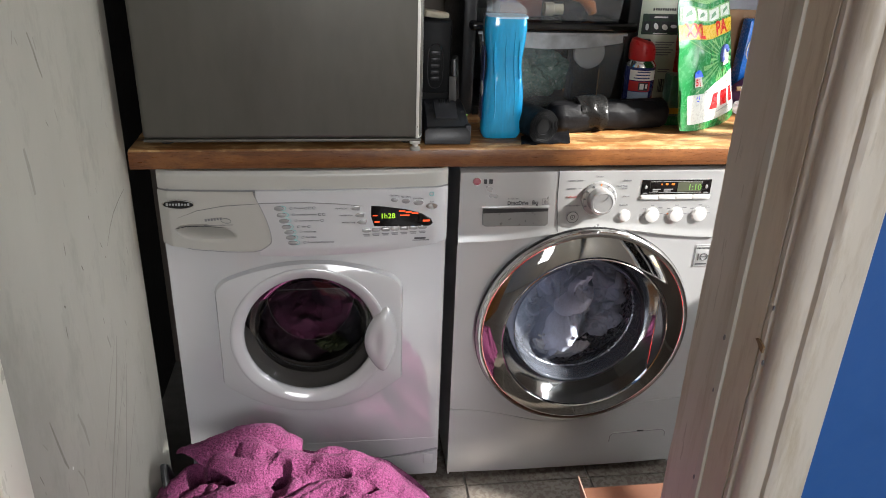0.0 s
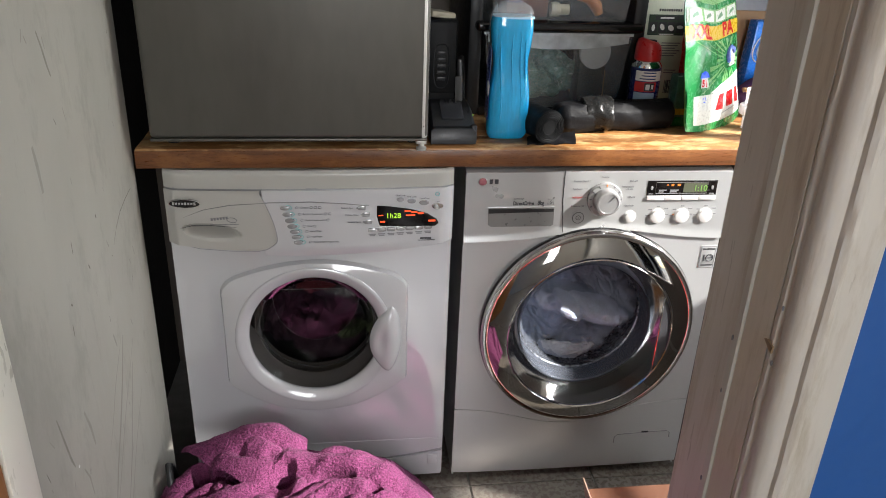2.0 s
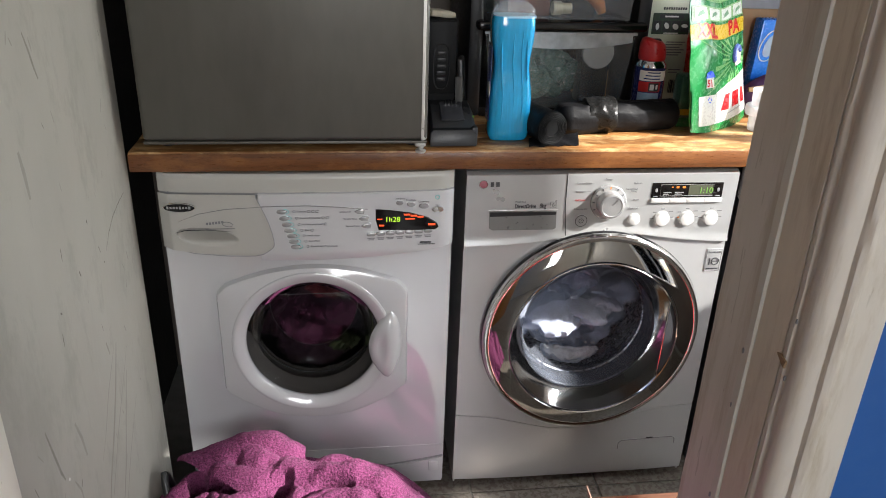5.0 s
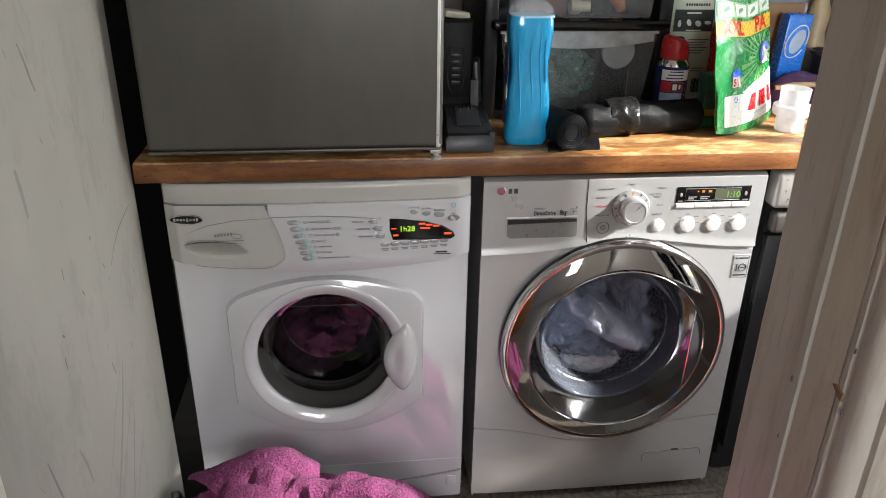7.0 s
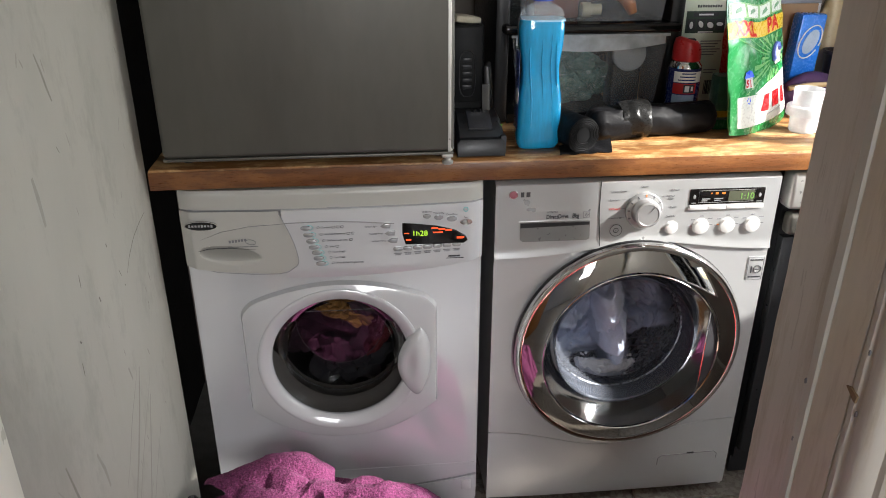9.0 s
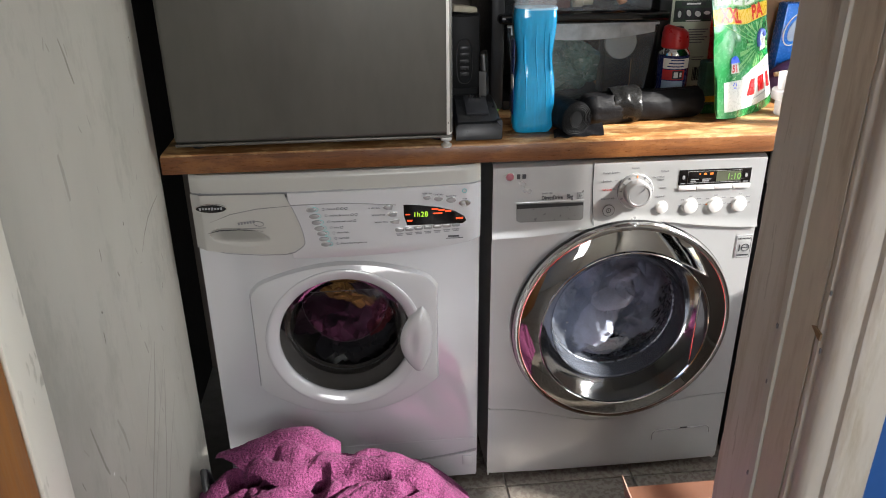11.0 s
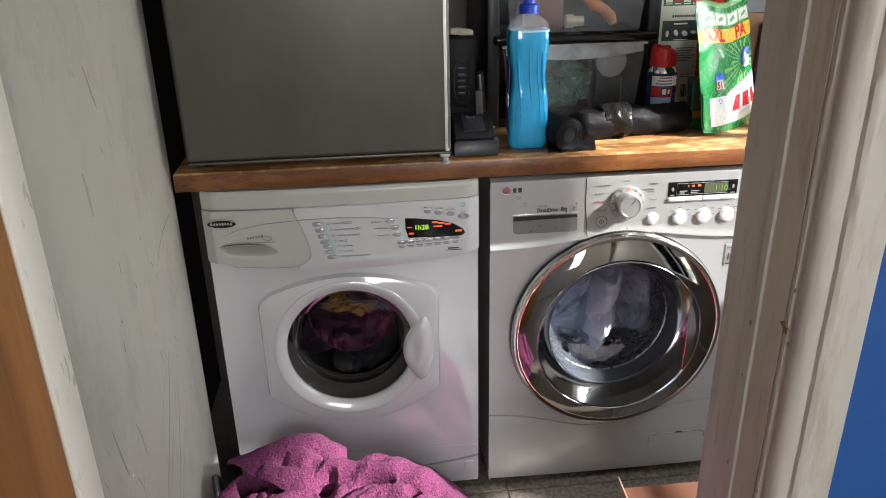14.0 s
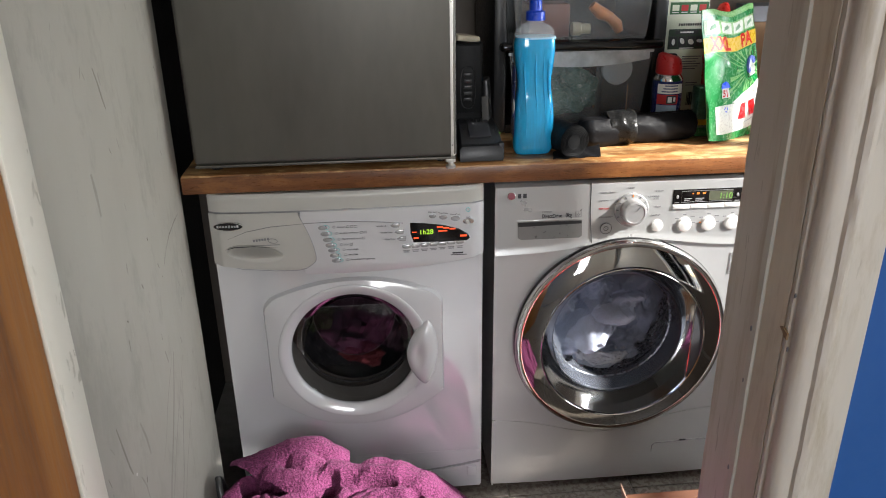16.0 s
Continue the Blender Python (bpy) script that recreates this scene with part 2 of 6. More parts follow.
def lathe(profile, cx, cz, n=96, close=False, axis="y", cy=0.0):
    """Turns (radius, along) round an axis: y through (cx, cz), or z through (cx, cy)."""
    bm = bmesh.new()
    rings = []
    for r, h in profile:
        if r < 1e-5:
            rings.append([bm.verts.new((cx, h, cz) if axis == "y" else (cx, cy, h))])
        else:
            ring = []
            for i in range(n):
                a = 2 * math.pi * i / n
                ring.append(bm.verts.new((cx + r * math.cos(a), h, cz + r * math.sin(a)) if axis == "y" else (cx + r * math.cos(a), cy + r * math.sin(a), h)))
            rings.append(ring)
    pairs = list(zip(rings, rings[1:])) + ([(rings[-1], rings[0])] if close else [])
    for p, q in pairs:
        for i in range(n):
            j = (i + 1) % n
            if len(p) == 1:
                bm.faces.new((p[0], q[i], q[j]))
            elif len(q) == 1:
                bm.faces.new((p[i], q[0], p[j]))
            else:
                bm.faces.new((p[i], q[i], q[j], p[j]))
    return bm


def holed(x0, x1, z0, z1, cx, cz, r, yfront, depth, n=96, rim=0.0):
    """A rectangular panel facing -y with a round hole."""
    angles = [2 * math.pi * i / n for i in range(n)]
    angles += [math.atan2(z - cz, x - cx) % (2 * math.pi) for x in (x0, x1) for z in (z0, z1)]
    angles = sorted(set(round(a, 5) for a in angles))
    bm = bmesh.new()
    loops = [[], [], []]
    for a in angles:
        c, s = math.cos(a), math.sin(a)
        k = min([(x1 - cx) / c if c > 1e-6 else 9, (x0 - cx) / c if c < -1e-6 else 9, (z1 - cz) / s if s > 1e-6 else 9, (z0 - cz) / s if s < -1e-6 else 9])
        loops[0].append(bm.verts.new((cx + k * c, yfront, cz + k * s)))
        loops[1].append(bm.verts.new((cx + r * c, yfront, cz + r * s)))
        loops[2].append(bm.verts.new((cx + r * c, yfront + depth, cz + r * s)))
    m = len(angles)
    for p, q in zip(loops, loops[1:]):
        for i in range(m):
            bm.faces.new((p[i], q[i], q[(i + 1) % m], p[(i + 1) % m]))
    return bm


def sheet(x0, x1, zlow, zhigh, yf, nx=40, nz=10, thick=0.006):
    """A curved panel: zlow(x), zhigh(x), yf(x, z), thickened backwards."""
    bm = bmesh.new()
    g = [[None] * (nz + 1) for _ in range(nx + 1)]
    k = [[None] * (nz + 1) for _ in range(nx + 1)]
    for i in range(nx + 1):
        x = x0 + (x1 - x0) * i / nx
        for j in range(nz + 1):
            z = zlow(x) + (zhigh(x) - zlow(x)) * j / nz
            y = yf(x, z)
            g[i][j] = bm.verts.new((x, y, z))
            k[i][j] = bm.verts.new((x, y + thick, z))
    for i in range(nx):
        for j in range(nz):
            bm.faces.new((g[i][j], g[i + 1][j], g[i + 1][j + 1], g[i][j + 1]))
            bm.faces.new((k[i][j], k[i][j + 1], k[i + 1][j + 1], k[i + 1][j]))
    for i in range(nx):
        bm.faces.new((g[i][0], k[i][0], k[i + 1][0], g[i + 1][0]))
        bm.faces.new((g[i][nz], g[i + 1][nz], k[i + 1][nz], k[i][nz]))
    for j in range(nz):
        bm.faces.new((g[0][j], g[0][j + 1], k[0][j + 1], k[0][j]))
        bm.faces.new((g[nx][j], k[nx][j], k[nx][j + 1], g[nx][j + 1]))
    return bm


def tube(pts, radius, n=8, taper=None):
    """A round rod along points."""
    bm = bmesh.new()
    pts = [Vector(p) for p in pts]
    rings = []
    for i, p in enumerate(pts):
        d = (pts[min(i + 1, len(pts) - 1)] - pts[max(i - 1, 0)]).normalized()
        u = d.orthogonal().normalized() if i == 0 else (u - d * u.dot(d)).normalized()
        v = d.cross(u)
        r = radius * (taper[i] if taper else 1)
        rings.append([bm.verts.new(p + (u * math.cos(2 * math.pi * k / n) + v * math.sin(2 * math.pi * k / n)) * r) for k in range(n)])
    for p, q in zip(rings, rings[1:]):
        for k in range(n):
            bm.faces.new((p[k], q[k], q[(k + 1) % n], p[(k + 1) % n]))
    bm.faces.new(rings[0][::-1])
    bm.faces.new(rings[-1])
    return bm


def words(text, x, y, z, size, align="LEFT", turn=None, thick=0.0003, bold=0.0):
    """Lettering that faces -y, its lower left (or middle) at x, y, z."""
    cu = bpy.data.curves.new("letters", "FONT")
    cu.body, cu.size, cu.align_x, cu.extrude, cu.offset = text, size, align, thick, bold
    ob = bpy.data.objects.new("letters", cu)
    scene.collection.objects.link(ob)
    bpy.context.view_layer.update()
    me = bpy.data.meshes.new_from_object(ob.evaluated_get(bpy.context.evaluated_depsgraph_get()))
    bpy.data.objects.remove(ob)
    bm = bmesh.new()
    bm.from_mesh(me)
    bpy.data.meshes.remove(me)
    bm.transform((turn or pose(x, y, z, 90, 0, 0)))
    return bm


def bars(rows, y, depth=0.0006):
    """Plain strokes in place of small print: (x0, x1, z, height)."""
    return joined(*[box(x0, x1, y, y + depth, z - h / 2, z + h / 2) for x0, x1, z, h in rows])


# ---- the room ----
def structure(name, bm, material, label="", category="", smooth=False):
    ob = part(name, bm, material, None, label, smooth, "structure")
    return tagged(ob, category=category or name.split("_")[0])


floor = structure("floor", box(-0.62, 1.45, 0.585, 2.05, -0.06, -0.006), M["grout"], "dark slate floor tiles with pale grout lines", "floor")
hall_floor = structure("floor_hall", box(-1.3, 1.3, -2.1, 0.584, -0.06, -0.006), M["hall_floor"], "dark hall floor tiles", "floor")
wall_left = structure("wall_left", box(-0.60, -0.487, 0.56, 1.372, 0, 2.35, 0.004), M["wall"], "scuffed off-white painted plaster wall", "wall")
# recess wall carries its shade as near-black paint
structure("wall_recess", box(-0.64, -0.60, 1.372, 2.05, 0, 2.35), M["recess"], "recess behind the machines, painted near-black for its shade", "wall")
structure("wall_back", box(-0.64, 1.45, 1.985, 2.08, 0, 2.35), M["back"], "wall behind the worktop, shade painted in as dull brown", "wall")
structure("ceiling", box(-0.64, 1.45, 0.44, 2.08, 2.35, 2.42), M["ceiling"], "plain white ceiling", "ceiling")
structure("ceiling_hall", box(-1.35, 1.35, -2.15, 0.44, 2.45, 2.52), M["ceiling"], "plain white hall ceiling", "ceiling")

# partition with the doorway
structure("wall_partition_right", box(0.395, 0.62, 0.4445, 0.585, 0, 2.35), M["wall_far"], "short plaster partition wall", "wall")
structure("wall_blue_face", box(0.400, 0.62, 0.4400, 0.4442, 0, 2.35), M["blue"], "deep blue painted wall face", "wall")
structure("wall_partition_left", box(-1.35, -0.487, 0.44, 0.555, 0, 2.45), M["wall_far"], "plain partition wall", "wall")
structure("wall_partition_top", box(-0.487, 0.395, 0.44, 0.555, 2.06, 2.45), M["wall_far"], "plain wall over the doorway", "wall")
# added utility room window wall, its openings and piers sized to shape sunlight
WX0, WX1 = 1.25, 1.35
structure("wall_right_lintel", box(WX0, WX1, 0.575, 0.70, 1.14, 1.62), M["wall_far"], "added plaster wall over the narrow pane, shapes the sunlight", "wall")
# dark brown below the windows stands in for shade on the plaster
structure("wall_right_base_far", box(WX0, WX1, 0.905, 1.985, 0.45, 0.70), M["back"], "added plaster wall under the windows, shapes the sunlight", "wall")
structure("wall_right_low", box(WX0, WX1, 0.25, 1.985, 0, 0.45), M["back"], "added plaster wall under one window, shapes the sunlight", "wall")
structure("wall_right_top", box(WX0, WX1, 0.25, 1.985, 1.62, 2.45), M["wall_far"], "added plaster wall over one window, shapes the sunlight", "wall")
structure("wall_right_pier_foot", box(WX0, WX1, 0.86, 0.905, 0.45, 0.78), M["wall_far"], "added plaster pier between the windows, shapes the sunlight", "wall")
structure("wall_right_pier", box(WX0, WX1, 0.70, 0.905, 0.78, 1.62), M["wall_far"], "added plaster pier between the windows, shapes the sunlight", "wall")
structure("wall_right_sill", box(WX0, WX1, 1.20, 1.45, 0.80, 1.03), M["wall_far"], "added plaster wall behind the worktop end, shapes the sunlight", "wall")
structure("wall_right_head", box(WX0, WX1, 0.25, 0.575, 1.41, 1.62), M["wall_far"], "added plaster wall over the small window, shapes the sunlight", "wall")
structure("wall_right_foot", box(WX0, WX1, 0.905, 1.985, 0.70, 0.80), M["wall_far"], "added plaster wall under one window, shapes the sunlight", "wall")
structure("wall_right_window_head", box(WX0, WX1, 1.20, 1.45, 1.40, 1.62), M["wall_far"], "added plaster wall over one window, shapes the sunlight", "wall")
structure("wall_right_end", box(WX0, WX1, 1.45, 1.985, 0.80, 1.62), M["wall_far"], "added plaster wall beside one window, shapes the sunlight", "wall")
structure("wall_right_near", box(WX0, WX1, 0.25, 0.30, 0.45, 1.41), M["wall_far"], "added plaster wall beside one window, shapes the sunlight", "wall")


def window(name, y0, y1, z0, z1, f=0.022):
    w = thing(name, (WX0 + 0.05, (y0 + y1) / 2, z0), "added white framed window with clear glass, shapes the sunlight", "window", kind="structure")
    x0, x1 = WX0 + 0.03, WX0 + 0.07
    part("window_frame", joined(box(x0, x1, y0, y1, z0, z0 + f), box(x0, x1, y0, y1, z1 - f, z1), box(x0, x1, y0, y0 + f, z0 + f, z1 - f), box(x0, x1, y1 - f, y1, z0 + f, z1 - f)), M["white_plastic"], w, smooth=False)
    p = part("pane", box(WX0 + 0.048, WX0 + 0.052, y0 + f, y1 - f, z0 + f, z1 - f), M["pane"], w, smooth=False)
    p.visible_shadow = False
    part("window_sill", box(WX0 - 0.04, WX0 + 0.03, y0, y1, z0 - 0.004, z0 + 0.012, 0.003), M["white_plastic"], w)


# added windows, each placed where a sun patch has to fall
window("window_1", 1.20, 1.45, 1.03, 1.40)
window("window_2", 0.30, 0.575, 0.45, 1.41, 0.008)
window("window_5", 0.575, 0.70, 0.45, 1.14, 0.008)
window("window_6", 0.70, 0.86, 0.45, 0.78, 0.008)
window("window_4", 0.905, 1.20, 0.80, 1.62)

# hall round the camera
structure("wall_hall_right", box(1.25, 1.35, -2.05, 0.25, 0, 2.45), M["wall_far"], "cream hall wall", "wall")
structure("wall_hall_left", box(-1.35, -1.25, -2.1, 0.44, 0, 2.45), M["blue"], "deep blue painted hall wall", "wall")
for nm, b in (("wall_hall_back_low", box(-1.25, 1.35, -2.15, -2.05, 0, 0.9)), ("wall_hall_back_top", box(-1.25, 1.35, -2.15, -2.05, 2.15, 2.45)),
              ("wall_hall_back_left", box(-1.25, -0.15, -2.15, -2.05, 0.9, 2.15)), ("wall_hall_back_right", box(0.85, 1.35, -2.15, -2.05, 0.9, 2.15))):
    structure(nm, b, M["wall_far"], "cream hall wall round the window", "wall")
hw = thing("window_3", (0.35, -2.1, 0.9), "white framed hall window", "window", kind="structure")
part("window_frame", joined(box(-0.15, 0.85, -2.12, -2.07, 0.9, 0.95), box(-0.15, 0.85, -2.12, -2.07, 2.1, 2.15), box(-0.15, -0.10, -2.12, -2.07, 0.95, 2.1), box(0.80, 0.85, -2.12, -2.07, 0.95, 2.1), box(0.325, 0.375, -2.12, -2.07, 0.95, 2.1)), M["white_plastic"], hw, smooth=False)

# unseen cream wall added outside, so the chrome mirrors no blue sky
structure("backdrop", joined(box(-9, 5, -5.1, -5.0, -0.1, 6)), paint("backdrop_cream", (0.55, 0.47, 0.36), 0.9, var=0.06, scale=1), "cream backdrop added to keep blue sky out of reflections", "backdrop")
structure("ground", box(-60, 60, -60, 60, -0.3, -0.08), paint("yard_concrete", (0.30, 0.28, 0.25), 0.9, var=0.1, scale=1), "grey concrete yard", "ground")

# ---- door frame ----
M["bare_wood"] = paint("bare_old_wood", (0.20, 0.125, 0.065), 0.8, var=0.3, scale=60)
# right side: lining, raised stop and moulded architrave, all one painted post
jamb = thing("door_frame_right", (0.38, 0.5, 0), "worn off-white gloss door frame, hall light painted into its tone", "door frame", kind="structure")


def upright(pts, z0=0.0, z1=2.06):
    bm = bmesh.new()
    n, m = len(pts), 160
    rings = []
    for k in range(m + 1):
        z = z0 + (z1 - z0) * k / m
        w = lambda x, y: 0.0007 * noise.noise(Vector((x * 90, y * 90, z * 22))) + 0.0004 * noise.noise(Vector((x * 200, y * 200, z * 75)))
        rings.append([bm.verts.new((x + (w(x, y) if x < 0.394 else 0), y + (0.7 * w(y, x) if x < 0.394 else 0), z)) for x, y in pts])
    for a, b in zip(rings, rings[1:]):
        for i in range(n):
            bm.faces.new((a[i], a[(i + 1) % n], b[(i + 1) % n], b[i]))
    bm.faces.new(rings[0])
    bm.faces.new(rings[-1][::-1])
    return bm


part("lining", upright([(0.363, 0.602), (0.363, 0.5325), (0.3645, 0.5310), (0.395, 0.5310), (0.395, 0.602)]), M["gloss"], jamb, "grey-white gloss lining")
part("paint_line", upright([(0.3615, 0.5305), (0.3612, 0.519), (0.3632, 0.5170), (0.395, 0.517), (0.395, 0.5305)]), M["gloss_cool"], jamb, "chipped pale green paint edge")
part("door_stop", upright([(0.3640, 0.5165), (0.3640, 0.4705), (0.395, 0.4705), (0.395, 0.5165)]), M["gloss_warm"], jamb, "yellowed band where the stop was")
arch = [(0.3655, 0.470), (0.3640, 0.466), (0.3640, 0.4615), (0.3662, 0.4590), (0.3668, 0.4560), (0.3652, 0.4530), (0.3652, 0.4440), (0.3668, 0.4385), (0.3705, 0.4335), (0.3760, 0.4310), (0.3805, 0.4300),
        (0.3810, 0.4235), (0.3850, 0.4195), (0.3895, 0.4190), (0.3910, 0.4225), (0.3930, 0.4235), (0.4215, 0.4215), (0.4248, 0.4235), (0.4250, 0.4390), (0.40, 0.4390), (0.3945, 0.4395), (0.3945, 0.470)]
part("architrave", upright(arch), M["gloss"], jamb, "moulded gloss painted architrave")
# chipped hole that bares the wood
part("chip", joined(plate([(-0.010, 0.004), (-0.004, 0.0075), (0.003, 0.005), (0.0085, 0.002), (0.0075, -0.010), (0.002, -0.0075), (-0.003, -0.002)], -0.0012, 0.001, 0)), M["bare_wood"], None)
chip = bpy.data.objects["chip"]
chip.data.transform(pose(0.3634, 0.466, 0.960, 0, 0, -90) @ Matrix.Diagonal((0.9, 1, 0.62, 1)))
chip.data.transform(Matrix.Translation(-jamb.location))
chip.parent = jamb
tagged(chip, "bare wood where the paint is chipped out")
for i, (yy, zz, r) in enumerate(((0.4600, 1.006, 0.0016), (0.4565, 0.944, 0.0018), (0.5300, 0.93, 0.002), (0.5290, 0.86, 0.0017), (0.5305, 0.73, 0.002), (0.4630, 0.74, 0.0015))):
    b = plate(oval(0, 0, r * 0.8, r * 1.7, 10), -0.0008, 0.0005)
    b.transform(pose(0.3615 if yy > 0.5 else 0.3645, yy, zz, 0, 0, -90))
    part("chip_mark", b, M["ink"], jamb)

# left side: bare white stop, and the varnished door standing open into the hall
jl = thing("door_frame_left", (-0.45, 0.53, 0), "white gloss door frame, hall light painted into its tone", "door frame", kind="structure")
part("lining", box(-0.486, -0.415, 0.507, 0.566, 0, 2.06, 0.002), M["trim_white"], jl)
jt = thing("door_frame_top", (0, 0.5, 2.03), "white gloss painted door head", "door frame", kind="structure")
part("lining", box(-0.414, 0.362, 0.445, 0.60, 2.03, 2.06), M["gloss"], jt, smooth=False)
door = thing("door_1", (-0.436, 0.12, 0.008), "varnished brown wooden door standing open", "door", kind="structure")
part("door_leaf", box(-0.456, -0.417, -0.265, 0.503, 0.008, 2.02, 0.002), M["door_wood"], door)
part("door_handle", joined(lathe([(0.0, -0.20), (0.012, -0.20), (0.012, -0.165)], -0.40, 1.02, 16), box(-0.417, -0.395, -0.19, -0.175, 1.01, 1.03, 0.003)), M["chrome"], door, "chrome lever handle")

# scuffs on the plaster
def scuff(pts, width, material, name="scuff"):
    """A thin rubbed line on the wall through (y, z)."""
    bm = bmesh.new()
    n = len(pts)
    prev = None
    for i, (y, z) in enumerate(pts):
        a, b = Vector(pts[max(i - 1, 0)]), Vector(pts[min(i + 1, n - 1)])
        d = (b - a).normalized()
        w = width * (0.25 + 0.75 * math.sin(math.pi * (i + 0.5) / n)) / 2
        p = [bm.verts.new((-0.4866, y - d.y * w, z + d.x * w)), bm.verts.new((-0.4866, y + d.y * w, z - d.x * w))]
        if prev:
            bm.faces.new((prev[0], prev[1], p[1], p[0]))
        prev = p
    part(name, bm, material, wall_left, smooth=False)



# ---- white washing machine ----
HX0, HX1, HC, HZ = -0.433, 0.164, -0.140, 0.452


def bulge(x, z=0.0, y=1.345, d=0.014):
    u = (x - (HX0 + HX1) / 2) / 0.2985
    return y - d * (1 - u * u) + 0.012 * max(0.0, abs(u) - 0.93) / 0.07


def white_washer():
    w = thing("washing_machine", (-0.135, 1.65, 0.0), "white enamel front-loading washing machine, running, under the worktop", "washing machine", "washing machines")
    part("front_panel", holed(HX0, HX1, 0.105, 0.70, HC, HZ, 0.154, 1.368, 0.07), M["white"], w)
    part("side_panel", box(HX0, HX0 + 0.004, 1.3685, 1.925, 0.03, 0.83), M["white"], w, smooth=False)
    part("side_panel", box(HX1 - 0.004, HX1, 1.3685, 1.925, 0.03, 0.83), M["white"], w, smooth=False)
    part("back_panel", box(HX0, HX1, 1.926, 1.93, 0.03, 0.83), M["white"], w, smooth=False)
    low = lambda x: 0.026
    part("plinth", sheet(HX0 + 0.002, HX1 - 0.002, low, lambda x: 0.103 - 0.030 * (1 - ((x + 0.135) / 0.299) ** 2), lambda x, z: 1.364 + 0.004 * (0.1 - z) / 0.1, 30, 4), M["white"], w, "white plinth cover")
    part("plinth_gap", sheet(HX0 + 0.001, HX1 - 0.001, lambda x: 0.104 - 0.030 * (1 - ((x + 0.135) / 0.299) ** 2), lambda x: 0.108 - 0.030 * (1 - ((x + 0.135) / 0.299) ** 2), lambda x, z: 1.3665, 30, 1), M["seam_grey"], w)
    part("plinth_front", sheet(HX0 + 0.001, HX1 - 0.001, lambda x: 0.1085 - 0.030 * (1 - ((x + 0.135) / 0.299) ** 2), lambda x: 0.14, lambda x, z: 1.3672, 30, 1), M["white"], w)
    part("coin_flap", box(0.128, 0.152, 1.362, 1.3652, 0.062, 0.090, 0.001), M["white_plastic"], w, "square filter catch")
    for x in (HX0 + 0.05, HX1 - 0.05):
        part("foot", lathe([(0, 0.0), (0.022, 0.0), (0.022, 0.012), (0.010, 0.014), (0.010, 0.04), (0, 0.04)], x, 0, 20, axis="z", cy=1.42), M["black"], w)
    # lid edge
    part("lid", sheet(HX0, HX1, lambda x: 0.8153, lambda x: 0.853, lambda x, z: bulge(x, z, 1.350, 0.012) + 0.006 * max(0, (z - 0.845) / 0.008) ** 2, 40, 8, 0.02), M["cream_plastic"], w, "off-white lid edge")
    part("top", box(HX0 + 0.002, HX1 - 0.002, 1.372, 1.93, 0.83, 0.8515, 0.004), M["cream_plastic"], w)
    # fascia
    bot = lambda x: 0.664 + 0.026 * ((x + 0.135) / 0.299) ** 2
    part("control_panel", sheet(-0.236, HX1, lambda x: bot(x), lambda x: 0.8140, lambda x, z: bulge(x) + 0.010 * max(0, (0.69 - z) / 0.03) ** 2, 36, 12, 0.02), M["white_plastic"], w, "white curved control panel")
    part("fascia_gap", sheet(-0.234, HX1 - 0.001, lambda x: bot(x) - 0.004, lambda x: 0.8165, lambda x, z: bulge(x) + 0.007 + 0.010 * max(0, (0.69 - z) / 0.03) ** 2, 36, 6, 0.01), M["seam_grey"], w)
    part("fascia_gap", sheet(HX0 + 0.001, -0.2345, lambda x: 0.8080, lambda x: 0.8165, lambda x, z: bulge(x) + 0.0068, 20, 2), M["seam_grey"], w)
    edge = lambda z: -0.2406 + 0.032 * math.sin(min(1, max(0, (0.8092 - z) / 0.098)) * 1.35) - (0.045 * ((0.705 - z) / 0.028) ** 2 if z < 0.705 else 0)
    bm = bmesh.new()
    prev = None
    for j in range(61):
        z = 0.6795 + (0.8140 - 0.6795) * j / 60
        xr = max(-0.262, edge(z))
        row = []
        for i in range(71):
            x = HX0 + (xr - HX0) * i / 70
            zz = z if z > 0.70 else z + (0.70 - z) * 0.75 * ((x + 0.24) / 0.19) ** 2 * (1 if x < -0.24 else 0)
            gx, gz = x + 0.341, zz - 0.7215
            q = ((gx * 0.9928 - gz * 0.12) / 0.060) ** 2 + ((gx * 0.12 + gz * 0.9928) / 0.019) ** 2
            scoop = 0.055 * (1 - q) ** 0.6 * (0.52 + 0.48 * min(1, max(-1, gz / 0.012))) if q < 1 else 0
            row.append(bm.verts.new((x, bulge(x) - 0.0015 + 0.010 * max(0, (0.69 - zz) / 0.03) ** 2 + scoop, zz)))
        if prev:
            for i in range(70):
                bm.faces.new((prev[i], prev[i + 1], row[i + 1], row[i]))
        prev = row
    drawer = part("soap_drawer", bm, M["cream_plastic"], w, "off-white soap drawer with a scooped grip")
    pts = [(edge(0.8140 - 0.0055 * k) + 0.0005, 0.8140 - 0.0055 * k) for k in range(23)] + [(-0.2311, 0.6834), (-0.2494, 0.6794), (-0.30, 0.6795), (-0.37, 0.685), (HX0 + 0.003, 0.6955)]
    part("drawer_gap", tube([(x, bulge(x) - 0.0021, z) for x, z in pts], 0.0007, 6), M["seam_grey"], drawer)
    part("swoosh", tube([(x, bulge(x) - (0.0018 if x < -0.23 else 0.0006), z) for x, z in ((-0.3962, 0.7552), (-0.3551, 0.7723), (-0.3018, 0.7829), (-0.2226, 0.7882), (-0.1389, 0.7894), (-0.0726, 0.7849), (-0.017, 0.7789))], 0.0011, 6, [0.2, 0.8, 1, 1, 1, 1, 0.8]), M["button"], w, "thin silver curve")
